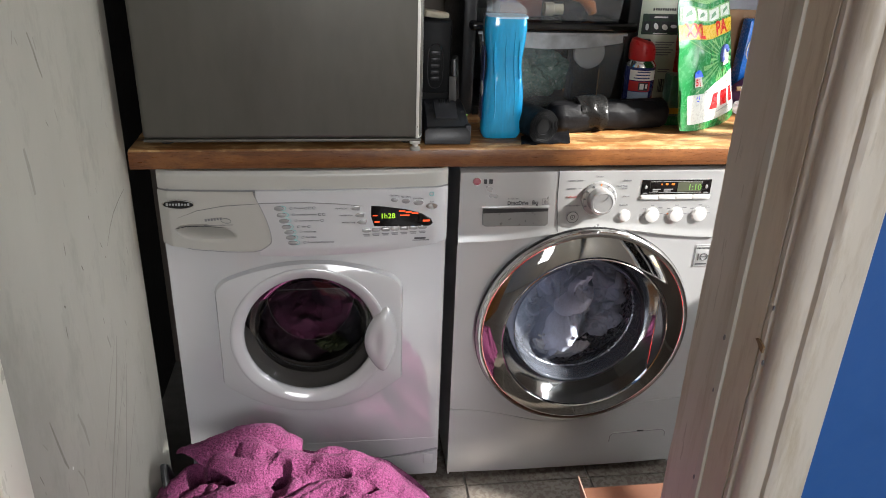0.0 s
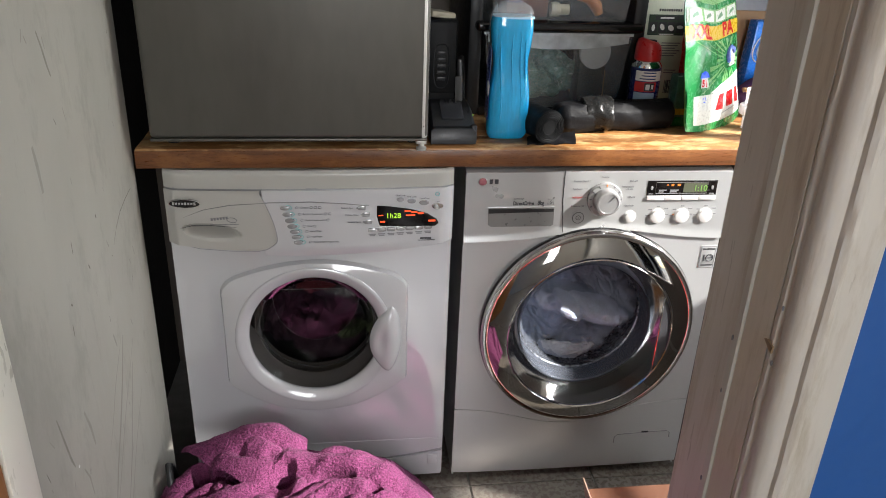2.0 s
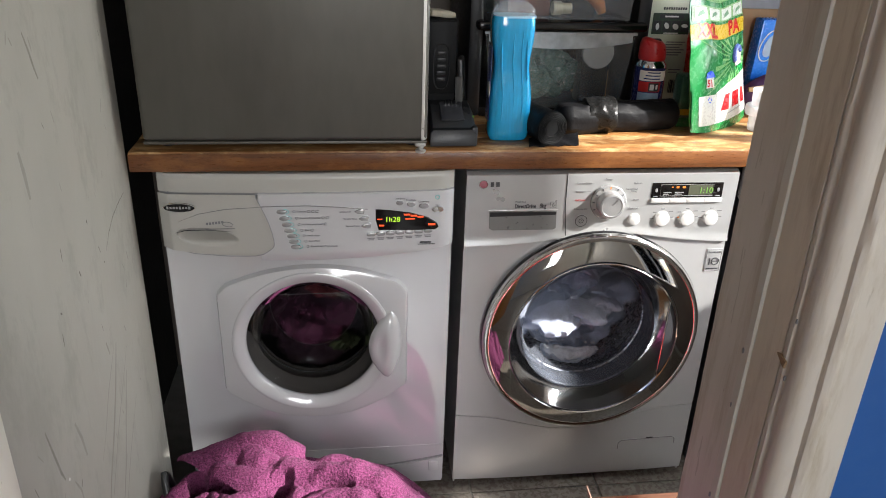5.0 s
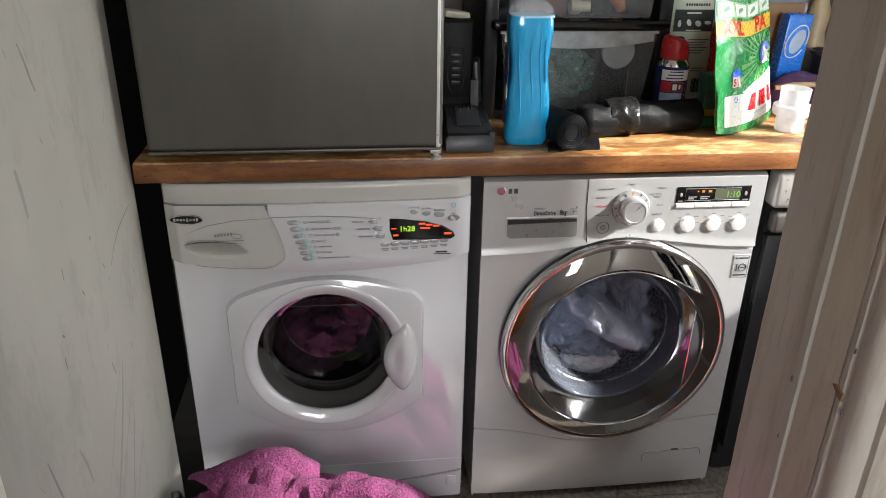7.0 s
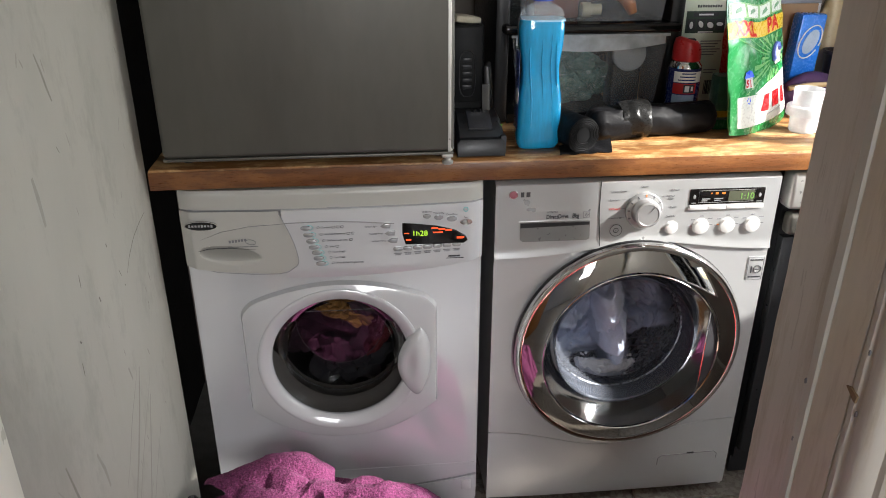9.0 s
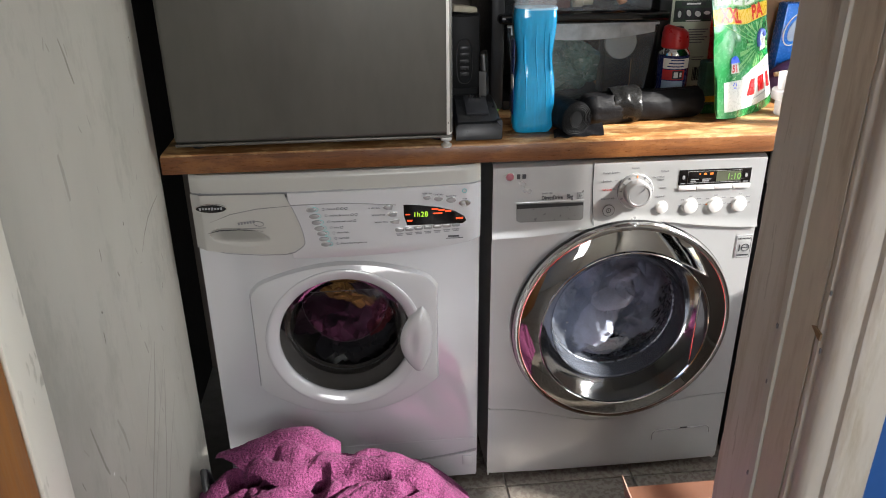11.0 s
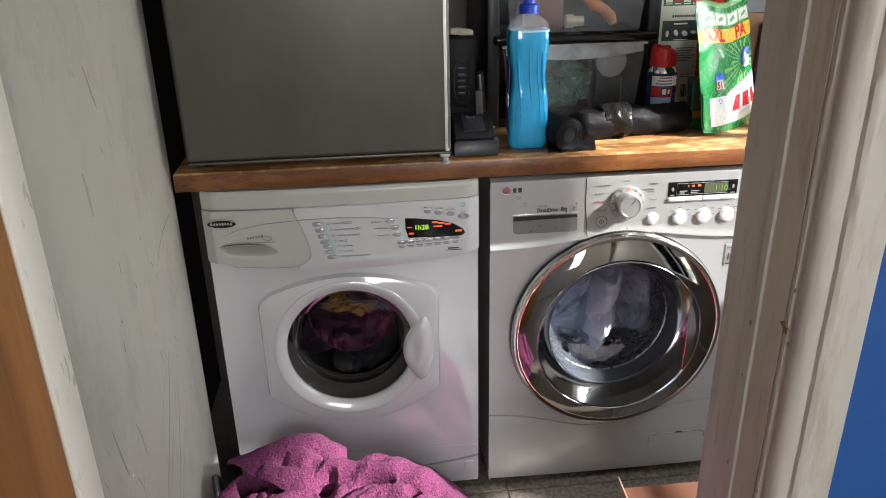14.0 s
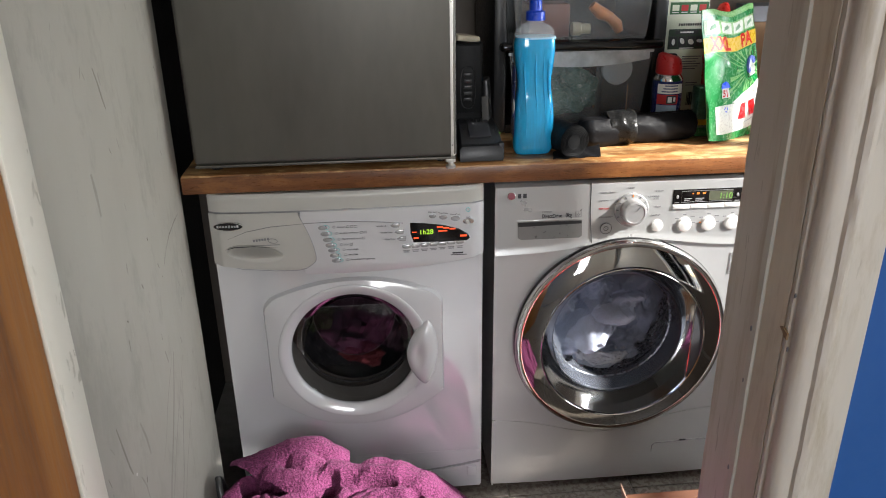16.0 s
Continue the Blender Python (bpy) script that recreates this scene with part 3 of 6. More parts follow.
    part("grip_line", tube([(-0.402, 1.3305, 0.735), (-0.38, 1.3295, 0.7405), (-0.34, 1.328, 0.7412), (-0.29, 1.3275, 0.736)], 0.0011, 6, [0.2, 1, 0.7, 0.2]), M["ink_dark"], drawer)
    part("badge", plate(oval(-0.3902, 0.7875, 0.0300, 0.0088, 32, -0.03), 1.3335, 1.338, 0.001), M["black_gloss"], w, "black oval badge with a silver rim")
    part("badge_rim", tube([(x, 1.3338, z) for x, z in oval(-0.3902, 0.7875, 0.0302, 0.0090, 33, -0.03)] + [(-0.3600, 1.3338, 0.7866)], 0.0009, 6), M["chrome"], w)
    part("badge_letters", bars([(-0.4140 + 0.0060 * i, -0.4100 + 0.0060 * i, 0.7880 - 0.0001 * i, 0.006 if i in (0, 4, 7) else 0.0042) for i in range(8)], 1.3328), M["button"], w)
    part("model_print", bars([(-0.3408 + 0.006 * i, -0.3366 + 0.006 * i, 0.7535 + 0.0006 * i, 0.0052) for i in range(6)], 1.3300), M["ink"], w)
    part("small_print", bars([(-0.343, -0.285, 0.7425, 0.0014)], 1.3292), M["ink"], w)
    part("load_mark", tube([(x, 1.3290, z) for x, z in oval(-0.2985, 0.7520, 0.010, 0.0050, 20, -0.2)], 0.0007, 5), M["ink"], w)
    # programme buttons, their rings and print
    for i, (x, z) in enumerate(((-0.1905, 0.7771), (-0.1858, 0.7626), (-0.1815, 0.7489), (-0.1771, 0.7356), (-0.1721, 0.7237), (-0.1693, 0.7113), (-0.1656, 0.6993))):
        y = bulge(x) - 0.001
        part("button", plate(oval(x, z, 0.0100, 0.0045, 24), y - 0.003, y + 0.002, 0.001), M["button"], w)
        part("button_ring", tube([(x + 0.0145 * math.cos(a), y, z + 0.0058 * math.sin(a)) for a in [-1.1 + 0.24 * k for k in range(11)]], 0.0007, 5), M["ink_teal"], w)
        text = ("Cottons", "Acrylics, Synthetics", "Machine wash wool", "Silks", "Hand Wash", "Fast Wash", "Rinse & Spin Programmes")[i]
        part("programme_print", words(text, x + 0.031, bulge(x + 0.03) - 0.0010, z - 0.0016, 0.0052), M["ink_dark"], w)
        part("programme_sign", tube([(px, bulge(x + 0.024) - 0.0008, pz) for px, pz in oval(x + 0.0245, z, 0.0026, 0.0026, 9)], 0.0004, 4), M["ink_dark"], w)
        for k in range((3, 2, 1, 1, 0, 0, 0)[i]):
            sx = x + (0.054, 0.078, 0.078, 0.046, 0, 0, 0)[i] + 0.0085 * k
            part("programme_sign", tube([(px, bulge(sx) - 0.0008, pz) for px, pz in oval(sx, z, 0.0030, 0.0024, 9, 0, 4)], 0.0005, 4), M["ink_dark"], w)
    for x, z, text in ((-0.0337, 0.7744, "Variable Spin"), (-0.0253, 0.7586, "Variable Rinse"), (-0.0205, 0.7424, "Variable Temp")):
        part("option_button", plate([(x - 0.0105, z), (x - 0.003, z + 0.005), (x + 0.0105, z + 0.0052), (x + 0.0085, z - 0.0045), (x - 0.004, z - 0.004)], bulge(x) - 0.004, bulge(x) + 0.002, 0.001), M["button"], w)
        part("option_print", words(text, x - 0.042, bulge(x - 0.02) - 0.0010, z - 0.0012, 0.0048), M["ink_dark"], w)
    for k, (x, z) in enumerate(((0.0484, 0.7911), (0.0722, 0.7872), (0.0989, 0.7826), (0.1279, 0.774))):
        part("top_button", plate(oval(x, z, (0.0078, 0.009, 0.0105, 0.0125)[k], (0.0042, 0.0048, 0.0052, 0.0065)[k], 24), bulge(x) - 0.004, bulge(x) + 0.002, 0.0012), M["chrome"] if k == 3 else M["button"], w)
        part("button_print", words(("Child Lock", "Time Delay", "Cancel/Stop", "Start")[k], x, bulge(x) - 0.0010, z + 0.0078, 0.0046, "CENTER"), M["ink_dark"], w)
    part("ring_mark", tube([(0.1274 + 0.0045 * math.cos(a), bulge(0.1274) - 0.0006, 0.8005 + 0.0045 * math.sin(a)) for a in [0.33 * k for k in range(20)]], 0.0008, 5), M["ink_teal"], w)
    d = part("display", plate([(-0.0105, 0.7799), (0.0256, 0.7762), (0.0706, 0.7690), (0.1069, 0.7575), (0.1274, 0.7439), (0.1306, 0.7364), (0.1228, 0.7304), (0.06, 0.7308), (0.0050, 0.7316)], 1.3338, 1.345, 0.001), M["lens"], w, "black curved display window")
    part("digits", words("1h28", 0.0180, 1.3332, 0.7500, 0.0160), M["glow_green"], d, "glowing green time digits")
    reds = [(0.0575 + 0.0140 * i, 0.0705 + 0.0140 * i, 0.7655 - 0.0026 * i, 0.0034) for i in range(3)] + [(0.0605, 0.080, 0.7560, 0.0028), (0.1085, 0.1235, 0.7430, 0.0042), (0.0060, 0.0165, 0.7418, 0.0034), (0.0025, 0.0125, 0.7560, 0.0018)]
    for r in reds:
        part("indicator", bars([r], 1.3332), M["glow_red"], d, "glowing red indicator")
    for i in range(7):
        x = -0.0105 + 0.0199 * i
        part("key", plate(oval(x, 0.7235 + 0.0005 * i, 0.0094, 0.0043, 20, 0, 3.5), bulge(x) - 0.003, bulge(x) + 0.002, 0.001), M["button"], w)
        part("key_print", bars([(x - 0.008, x + 0.007, 0.7135 + 0.0004 * i, 0.0019), (x - 0.006, x + 0.006, 0.7102 + 0.0004 * i, 0.0019)], bulge(x) - 0.0009), M["ink"], w)
    part("model_plate", bars([(0.092, 0.116, 0.7000, 0.0035), (0.084, 0.124, 0.6955, 0.0016)], bulge(0.1) - 0.0009), M["ink_dark"], w)
    # door surround: arched plate with a round hole
    bm = bmesh.new()
    n = 120
    rings = [[], [], [], []]
    for i in range(n):
        a = 2 * math.pi * i / n
        c, s = math.cos(a), math.sin(a)
        # outline: straight sides, arched top, drooping foot
        lo, hi = 0.0, 0.5
        for _ in range(30):
            k = (lo + hi) / 2
            x, z = HC + k * c, HZ + k * s
            u = (x + 0.136) / 0.207
            top = 0.641 - 0.050 * u * u - 0.016 * max(0, abs(u) - 0.86) ** 2 * 50
            foot = 0.245 + 0.085 * abs(u) ** 2.2
            inside = -0.343 < x < 0.071 and foot < z < top
            lo, hi = (k, hi) if inside else (lo, k)
        for ring, r, y in ((rings[0], lo, 1.3675), (rings[1], lo - 0.0050, 1.3555), (rings[2], lo - 0.0095, 1.3535), (rings[3], 0.176, 1.3500)):
            ring.append(bm.verts.new((HC + r * c, y, HZ + r * s)))
    for p, q in zip(rings, rings[1:]):
        for i in range(n):
            bm.faces.new((p[i], q[i], q[(i + 1) % n], p[(i + 1) % n]))
    dr = part("door", bm, M["white_plastic"], w, "white arched door panel")
    part("door_ring", lathe([(0.1775, 1.3515), (0.1760, 1.3480), (0.1730, 1.3465), (0.1690, 1.3470), (0.1630, 1.3493), (0.1560, 1.3528), (0.1508, 1.3562), (0.1482, 1.3598), (0.1470, 1.3680)], HC, HZ, 112), M["white_plastic"], dr, "rounded white door ring")
    part("door_glass", lathe([(0.1472, 1.363), (0.137, 1.376), (0.126, 1.395), (0.118, 1.418), (0.104, 1.432), (0.07, 1.439), (0.0, 1.441)], HC, HZ, 96), M["glass_dark"], dr, "dark dished door glass").visible_shadow = False
    # flat facet of the glass, leaning a little forward at its top
    face = [(-0.098, 0.048), (0.098, 0.048)] + [(0.098 * math.cos(a), 0.030 + 0.118 * math.sin(a)) for a in [-0.12 - 0.19 * k for k in range(16)]]
    bm = bmesh.new()
    bm.faces.new([bm.verts.new((x, 0, z)) for x, z in face])
    bm.transform(pose(HC + 0.002, 1.408, 0.500, 1.0, 0, 0))
    part("glass_facet", bm, M["glass_facet"], dr, smooth=False).visible_shadow = False
    part("facet_edge", tube([pose(HC + 0.002, 1.4075, 0.500, 1.0, 0, 0) @ Vector((x, 0, z)) for x, z in face + face[:1]], 0.0008, 5), M["charcoal"], dr)
    part("gasket", lathe([(0.152, 1.369), (0.148, 1.392), (0.139, 1.401), (0.133, 1.412), (0.137, 1.425), (0.141, 1.44), (0.137, 1.46)], HC, HZ, 80), M["gasket"], w, "grey rubber door seal")
    # handle: pointed lens with a thumb hollow
    bm = bmesh.new()
    n = 24
    rows_ = []
    for j in range(n + 1):
        v = -1 + 2 * j / n
        z = 0.4420 + 0.0860 * v
        xc = 0.0195 + 0.010 * v * v + 0.004 * v
        hw_ = 0.0365 * (1 - abs(v) ** 1.9) ** 0.75 + 0.0004
        row = []
        for i in range(13):
            u = -1 + 2 * i / 12
            y = 1.350 - 0.025 * (1 - v * v) ** 0.6 * (1 - u * u) ** 0.55
            dent = math.exp(-((u + 0.30) / 0.30) ** 2 - ((v - 0.05) / 0.32) ** 2)
            row.append(bm.verts.new((xc + hw_ * u, y + 0.010 * dent, z)))
        rows_.append(row)
    for p, q in zip(rows_, rows_[1:]):
        for i in range(12):
            bm.faces.new((p[i], p[i + 1], q[i + 1], q[i]))
    part("handle", bm, M["white_plastic"], dr, "white pointed door handle with thumb hollow")
    # tub
    part("drum", lathe([(0.137, 1.445), (0.215, 1.460), (0.225, 1.475), (0.225, 1.78), (0.0, 1.79)], HC, HZ, 64), M["drum_dark"], w, "dark steel drum")
    return w


M["glass_facet"] = clear("glass_facet", (0.60, 0.60, 0.62), 0.02, 1.52)
washer_white = white_washer()

# ---- silver washing machine ----
LX0, LX1, LC, LZ = 0.190, 0.790, 0.4965, 0.4535


def silver_washer():
    w = thing("washing_machine", (0.49, 1.66, 0.0), "silver front-loading washing machine with a chrome door, running", "washing machine", "washing machines")
    Y = 1.360
    seam = lambda x: 0.680 + 0.0265 * math.exp(-((x - 0.515) / 0.155) ** 2)
    lows = lambda x: 0.231 - 0.056 * math.exp(-((x - 0.470) / 0.165) ** 2)
    # front in two pieces that meet at the waved seam, with the round opening between
    bm = bmesh.new()
    n = 144
    angs = sorted(set([round(2 * math.pi * i / n, 5) for i in range(n)] + [round(math.atan2(z - LZ, x - LC) % (2 * math.pi), 5) for x in (LX0 + 0.001, LX1 - 0.001) for z in (0.231, 0.680)]))
    lp = [[], [], []]
    for a in angs:
        c, s = math.cos(a), math.sin(a)
        lo, hi = 0.1, 0.6
        for _ in range(28):
            k = (lo + hi) / 2
            x, z = LC + k * c, LZ + k * s
            ok = LX0 < x < LX1 and lows(x) + 0.001 < z < seam(x) - 0.0015
            lo, hi = (k, hi) if ok else (lo, k)
        r = min(lo, 0.246)
        lp[0].append(bm.verts.new((LC + lo * c, Y, LZ + lo * s)))
        lp[1].append(bm.verts.new((LC + r * c, Y, LZ + r * s)))
        lp[2].append(bm.verts.new((LC + 0.235 * c, Y + 0.05, LZ + 0.235 * s)))
    for p, q in zip(lp, lp[1:]):
        for i in range(len(angs)):
            bm.faces.new((p[i], q[i], q[(i + 1) % len(angs)], p[(i + 1) % len(angs)]))
    part("front", bm, M["silver"], w, "silver painted front panel")
    part("control_panel", sheet(LX0, LX1, seam, lambda x: 0.8470, lambda x, z: Y - 0.003 + 0.009 * max(0, (z - 0.840) / 0.007) ** 2 - 0.004 * math.exp(-((z - seam(x)) / 0.010) ** 2), 60, 26, 0.02), M["silver_light"], w, "pale silver control panel")
    part("panel_gap", sheet(LX0 + 0.001, LX1 - 0.001, lambda x: seam(x) - 0.004, lambda x: seam(x) + 0.002, lambda x, z: Y + 0.0045, 50, 1), M["seam"], w)
    part("lower_panel", sheet(LX0, LX1, lambda x: 0.024 + 0.006 * abs((x - 0.49) / 0.3) ** 3, lambda x: lows(x) - 0.001, lambda x, z: Y + 0.0005 + 0.004 * max(0, (0.05 - z) / 0.03) ** 2, 60, 8), M["silver"], w, "silver lower panel")
    part("lower_gap", sheet(LX0 + 0.001, LX1 - 0.001, lambda x: lows(x) - 0.003, lambda x: lows(x) + 0.002, lambda x, z: Y + 0.003, 50, 1), M["seam"], w)
    part("cabinet", joined(box(LX0 + 0.002, LX0 + 0.006, Y + 0.007, 1.95, 0.02, 0.843), box(LX1 - 0.006, LX1 - 0.002, Y + 0.007, 1.95, 0.02, 0.843), box(LX0 + 0.006, LX1 - 0.006, 1.946, 1.95, 0.02, 0.843), box(LX0 + 0.006, LX1 - 0.006, 1.37, 1.946, 0.025, 0.03)), M["silver"], w)
    part("cabinet_top", box(LX0 + 0.001, LX1 - 0.001, Y + 0.012, 1.95, 0.8435, 0.8525, 0.002), M["charcoal"], w, "dark top panel")
    for x in (LX0 + 0.06, LX1 - 0.06):
        part("foot", lathe([(0, 0.0), (0.024, 0.0), (0.024, 0.012), (0.010, 0.014), (0.010, 0.035), (0, 0.035)], x, 0, 20, axis="z", cy=1.43), M["black"], w)
    # filter flap outline and catch
    fl = [(0.612, 0.100), (0.612, 0.118), (0.619, 0.126), (0.752, 0.131), (0.760, 0.124), (0.761, 0.110)]
    part("filter_flap", tube([(x, Y - 0.0002, z) for x, z in fl], 0.0010, 6), M["seam_grey"], w, "outline of the filter flap")
    part("flap_catch", box(0.684, 0.702, Y - 0.001, Y + 0.003, 0.1275, 0.1325, 0.0008), M["black"], w)
    # drawer
    dw = part("soap_drawer", joined(tube([(0.4052, Y - 0.0035, 0.845), (0.4062, Y - 0.0035, 0.78), (0.4135, Y - 0.0055, 0.6985)], 0.0009, 6)), M["seam"], w, "soap drawer joint")
    # grip recess drawn as a flat grey plate
    part("drawer_slot", joined(plate([(0.241, 0.7610), (0.3885, 0.7585), (0.3900, 0.7200), (0.384, 0.7160), (0.250, 0.7165), (0.2425, 0.7215)], Y - 0.0042, Y + 0.002)), M["grey_slot"], dw, "grey grip slot")
    part("slot_lip", joined(box(0.240, 0.390, Y - 0.0052, Y - 0.001, 0.7605, 0.7630, 0.0008)), M["silver_light"], dw)
    # black strip paints the shade under the slot's lip
    part("slot_shade", joined(plate([(0.2425, 0.7585), (0.3875, 0.7570), (0.3875, 0.7505), (0.2425, 0.7480)], Y - 0.0046, Y - 0.004)), M["black"], dw)
    # badge without letters, and print
    part("badge", plate(oval(0.2255, 0.8215, 0.0088, 0.0088, 28), Y - 0.0050, Y, 0.0008), M["badge_red"], w, "small dark red round badge")
    part("badge_rim", tube([(0.2255 + 0.0088 * math.cos(0.33 * k), Y - 0.0048, 0.8215 + 0.0088 * math.sin(0.33 * k)) for k in range(20)], 0.0008, 5), M["chrome"], w)
    part("badge_bars", bars([(0.2405, 0.2475, 0.8212, 0.0105), (0.2520, 0.2600, 0.8212, 0.0105)], Y - 0.0045), M["ink_dark"], w)
    part("print", words("DirectDrive", 0.2955, Y - 0.0042, 0.7670, 0.0125, turn=pose(0.2955, Y - 0.0042, 0.7670, 90, 0, 0) @ Matrix.Diagonal((0.76, 1, 1, 1)), bold=0.00022), M["ink_dark"], w)
    part("print", words("8kg", 0.3500, Y - 0.0042, 0.7670, 0.0145, turn=pose(0.3500, Y - 0.0042, 0.7670, 90, 0, 0) @ Matrix.Diagonal((0.70, 1, 1, 1)), bold=0.00022), M["ink_dark"], w)
    part("print", words("INVERTER", 0.2960, Y - 0.0042, 0.7795, 0.0052), M["ink"], w)
    part("rating_mark", joined(tube([(x, Y - 0.0042, z) for x, z in ((0.373, 0.767), (0.386, 0.767), (0.386, 0.780), (0.373, 0.780), (0.373, 0.767))], 0.0005, 5), words("6", 0.3765, Y - 0.0042, 0.7692, 0.012)), M["ink"], w)
    # dial
    dial = part("dial", lathe([(0.0395, Y - 0.0035), (0.0395, Y - 0.009), (0.0375, Y - 0.0115), (0.030, Y - 0.0125), (0.0285, Y - 0.013)], 0.500, 0.7785, 64), M["button"], w, "silver programme dial")
    part("knob", lathe([(0.0290, Y - 0.012), (0.0285, Y - 0.030), (0.0265, Y - 0.0335), (0.0225, Y - 0.0345), (0.0215, Y - 0.0335), (0.0, Y - 0.0325)], 0.500, 0.7785, 56), M["button"], dial, "chrome ringed knob with brushed face")
    part("pointer", tube([(0.504, Y - 0.0345, 0.784), (0.512, Y - 0.0345, 0.795)], 0.0008, 5), M["ink"], dial)
    for k in range(9):
        a = math.pi / 2 + (k - 4) * 0.50
        bm = box(-0.0012, 0.0012, Y - 0.0130, Y - 0.0118, 0.0318, 0.0370)
        bm.transform(Matrix.Translation((0.500, 0, 0.7785)) @ pose(0, 0, 0, 0, math.degrees(math.pi / 2 - a), 0))
        part("dial_mark", bm, M["glow_orange"] if k == 4 else M["ink_dark"], dial)
    left = (("Cotton Quick", 0.8195, "ink"), ("Synthetic", 0.8010, "ink"), ("Half Load", 0.7815, "ink_red"), ("Intensive 60", 0.7610, "ink"))
    for s, z, k in left:
        part("programme_print", words(s, 0.4265, Y - 0.0042, z, 0.0058), M[k], w)
        part("lead_line", box(0.452 if z > 0.79 else 0.448, 0.465 if z > 0.81 else 0.460, Y - 0.0040, Y - 0.0034, z + 0.0018, z + 0.0022), M["ink"], w)
    for s, x, z in (("Cotton", 0.4890, 0.8285), ("Delicate", 0.5530, 0.8190), ("Hand Wash", 0.5370, 0.8060), ("/Wool", 0.5480, 0.8000), ("Duvet", 0.5560, 0.7815), ("Quick 30", 0.5490, 0.7610)):
        part("programme_print", words(s, x, Y - 0.0042, z, 0.0055), M["ink"], w)
    part("power_button", lathe([(0.0135, Y - 0.003), (0.0135, Y - 0.0055), (0.0125, Y - 0.0065), (0.0, Y - 0.0060)], 0.4445, 0.7360, 36), M["silver_light"], w)
    part("power_ring", tube([(0.4445 + 0.0130 * math.cos(0.3 * k), Y - 0.0064, 0.7360 + 0.0130 * math.sin(0.3 * k)) for k in range(22)], 0.0007, 5), M["ink_dark"], w)
    part("power_mark", joined(tube([(0.4445 + 0.0050 * math.cos(0.33 * k), Y - 0.0064, 0.7360 + 0.0050 * math.sin(0.33 * k)) for k in range(20)], 0.0007, 5), box(0.4440, 0.4450, Y - 0.0068, Y - 0.006, 0.7340, 0.7385)), M["ink_dark"], w)
    for x, r in ((0.5640, 0.0125), (0.6280, 0.0160), (0.6850, 0.0160), (0.7405, 0.0160)):
        part("knob", lathe([(r + 0.0022, Y - 0.003), (r + 0.0018, Y - 0.0046), (r + 0.0002, Y - 0.0048), (r, Y - 0.0072), (r * 0.93, Y - 0.0088), (r * 0.6, Y - 0.0102), (0.0, Y - 0.0106)], x, 0.7365, 40), M["knob"], w, "pearl white push knob")
    for x in (0.628, 0.685, 0.7405):
        part("knob_print", bars([(x - 0.022, x - 0.014, 0.752, 0.0020), (x - 0.004, x + 0.004, 0.760, 0.0018), (x + 0.014, x + 0.024, 0.754, 0.0020), (x + 0.0185, x + 0.026, 0.740, 0.0018), (x - 0.027, x - 0.019, 0.738, 0.0018)], Y - 0.0036), M["ink"], w)
    part("lamp", box(0.6640, 0.6680, Y - 0.0045, Y - 0.003, 0.7385, 0.7405), M["glow_orange"], w)
    # display
    d = part("display", plate([(0.5955, 0.8205), (0.7575, 0.8205), (0.7575, 0.7860), (0.5955, 0.7860)], Y - 0.0045, Y, 0.0008), M["lens"], w, "black display strip")
    part("display_bar", joined(*[box(0.5965 + 0.0403 * i, 0.5965 + 0.0403 * i + 0.0395, Y - 0.0075, Y - 0.002, 0.7755, 0.7850, 0.0012) for i in range(4)]), M["knob"], w, "pale row of display keys")
    part("display_frame", tube([(x, Y - 0.0045, z) for x, z in ((0.615, 0.8165), (0.7355, 0.8165), (0.7355, 0.7905), (0.615, 0.7905), (0.615, 0.8165))], 0.0005, 5), M["button"], d)
    part("lcd", box(0.6790, 0.7335, Y - 0.0052, Y - 0.004, 0.7930, 0.8145), M["lcd"], d)
    part("digits", words("1:10", 0.7020, Y - 0.0056, 0.7965, 0.0190), M["glow_lcd"], d, "glowing green time digits")
    for r in [(0.622, 0.640, 0.7985, 0.0022), (0.648, 0.668, 0.7985, 0.0022), (0.622, 0.634, 0.7945, 0.0022), (0.648, 0.664, 0.7945, 0.0022), (0.600, 0.610, 0.7900, 0.0018), (0.741, 0.753, 0.7900, 0.0018)]:
        part("display_print", bars([r], Y - 0.0052), M["button"], d)
    for r in ((0.650, 0.656, 0.8105, 0.0045), (0.664, 0.671, 0.8105, 0.0045), (0.640, 0.643, 0.8105, 0.0030)):
        part("indicator", bars([r], Y - 0.0052), M["glow_orange"], d, "glowing orange indicator")
    for x in (0.6055, 0.7465):
        part("display_key", plate(oval(x, 0.8040, 0.0032, 0.0048, 16), Y - 0.0060, Y - 0.003, 0.0008), M["button"], d)
    # round-cornered motor sticker
    st = part("sticker", box(0.7500, 0.7875, Y - 0.0012, Y + 0.001, 0.6030, 0.6590, 0.0006), M["silver_light"], w, "grey motor warranty sticker")
    part("sticker_edge", tube([(x, Y - 0.0013, z) for x, z in ((0.7515, 0.6045), (0.7860, 0.6045), (0.7860, 0.6575), (0.7515, 0.6575), (0.7515, 0.6045))], 0.0007, 5), M["ink"], st)
    part("sticker_print", joined(words("1", 0.7535, Y - 0.0018, 0.6195, 0.0250), tube([(0.7735 + 0.0085 * math.cos(0.3 * k), Y - 0.0018, 0.6285 + 0.0085 * math.sin(0.3 * k)) for k in range(22)], 0.0011, 5), box(0.7675, 0.7795, Y - 0.0022, Y - 0.0014, 0.6277, 0.6293), words("DD MOTOR", 0.7545, Y - 0.0018, 0.6490, 0.0055), bars([(0.755, 0.783, 0.6100, 0.0030)], Y - 0.0018)), M["ink_dark"], st)
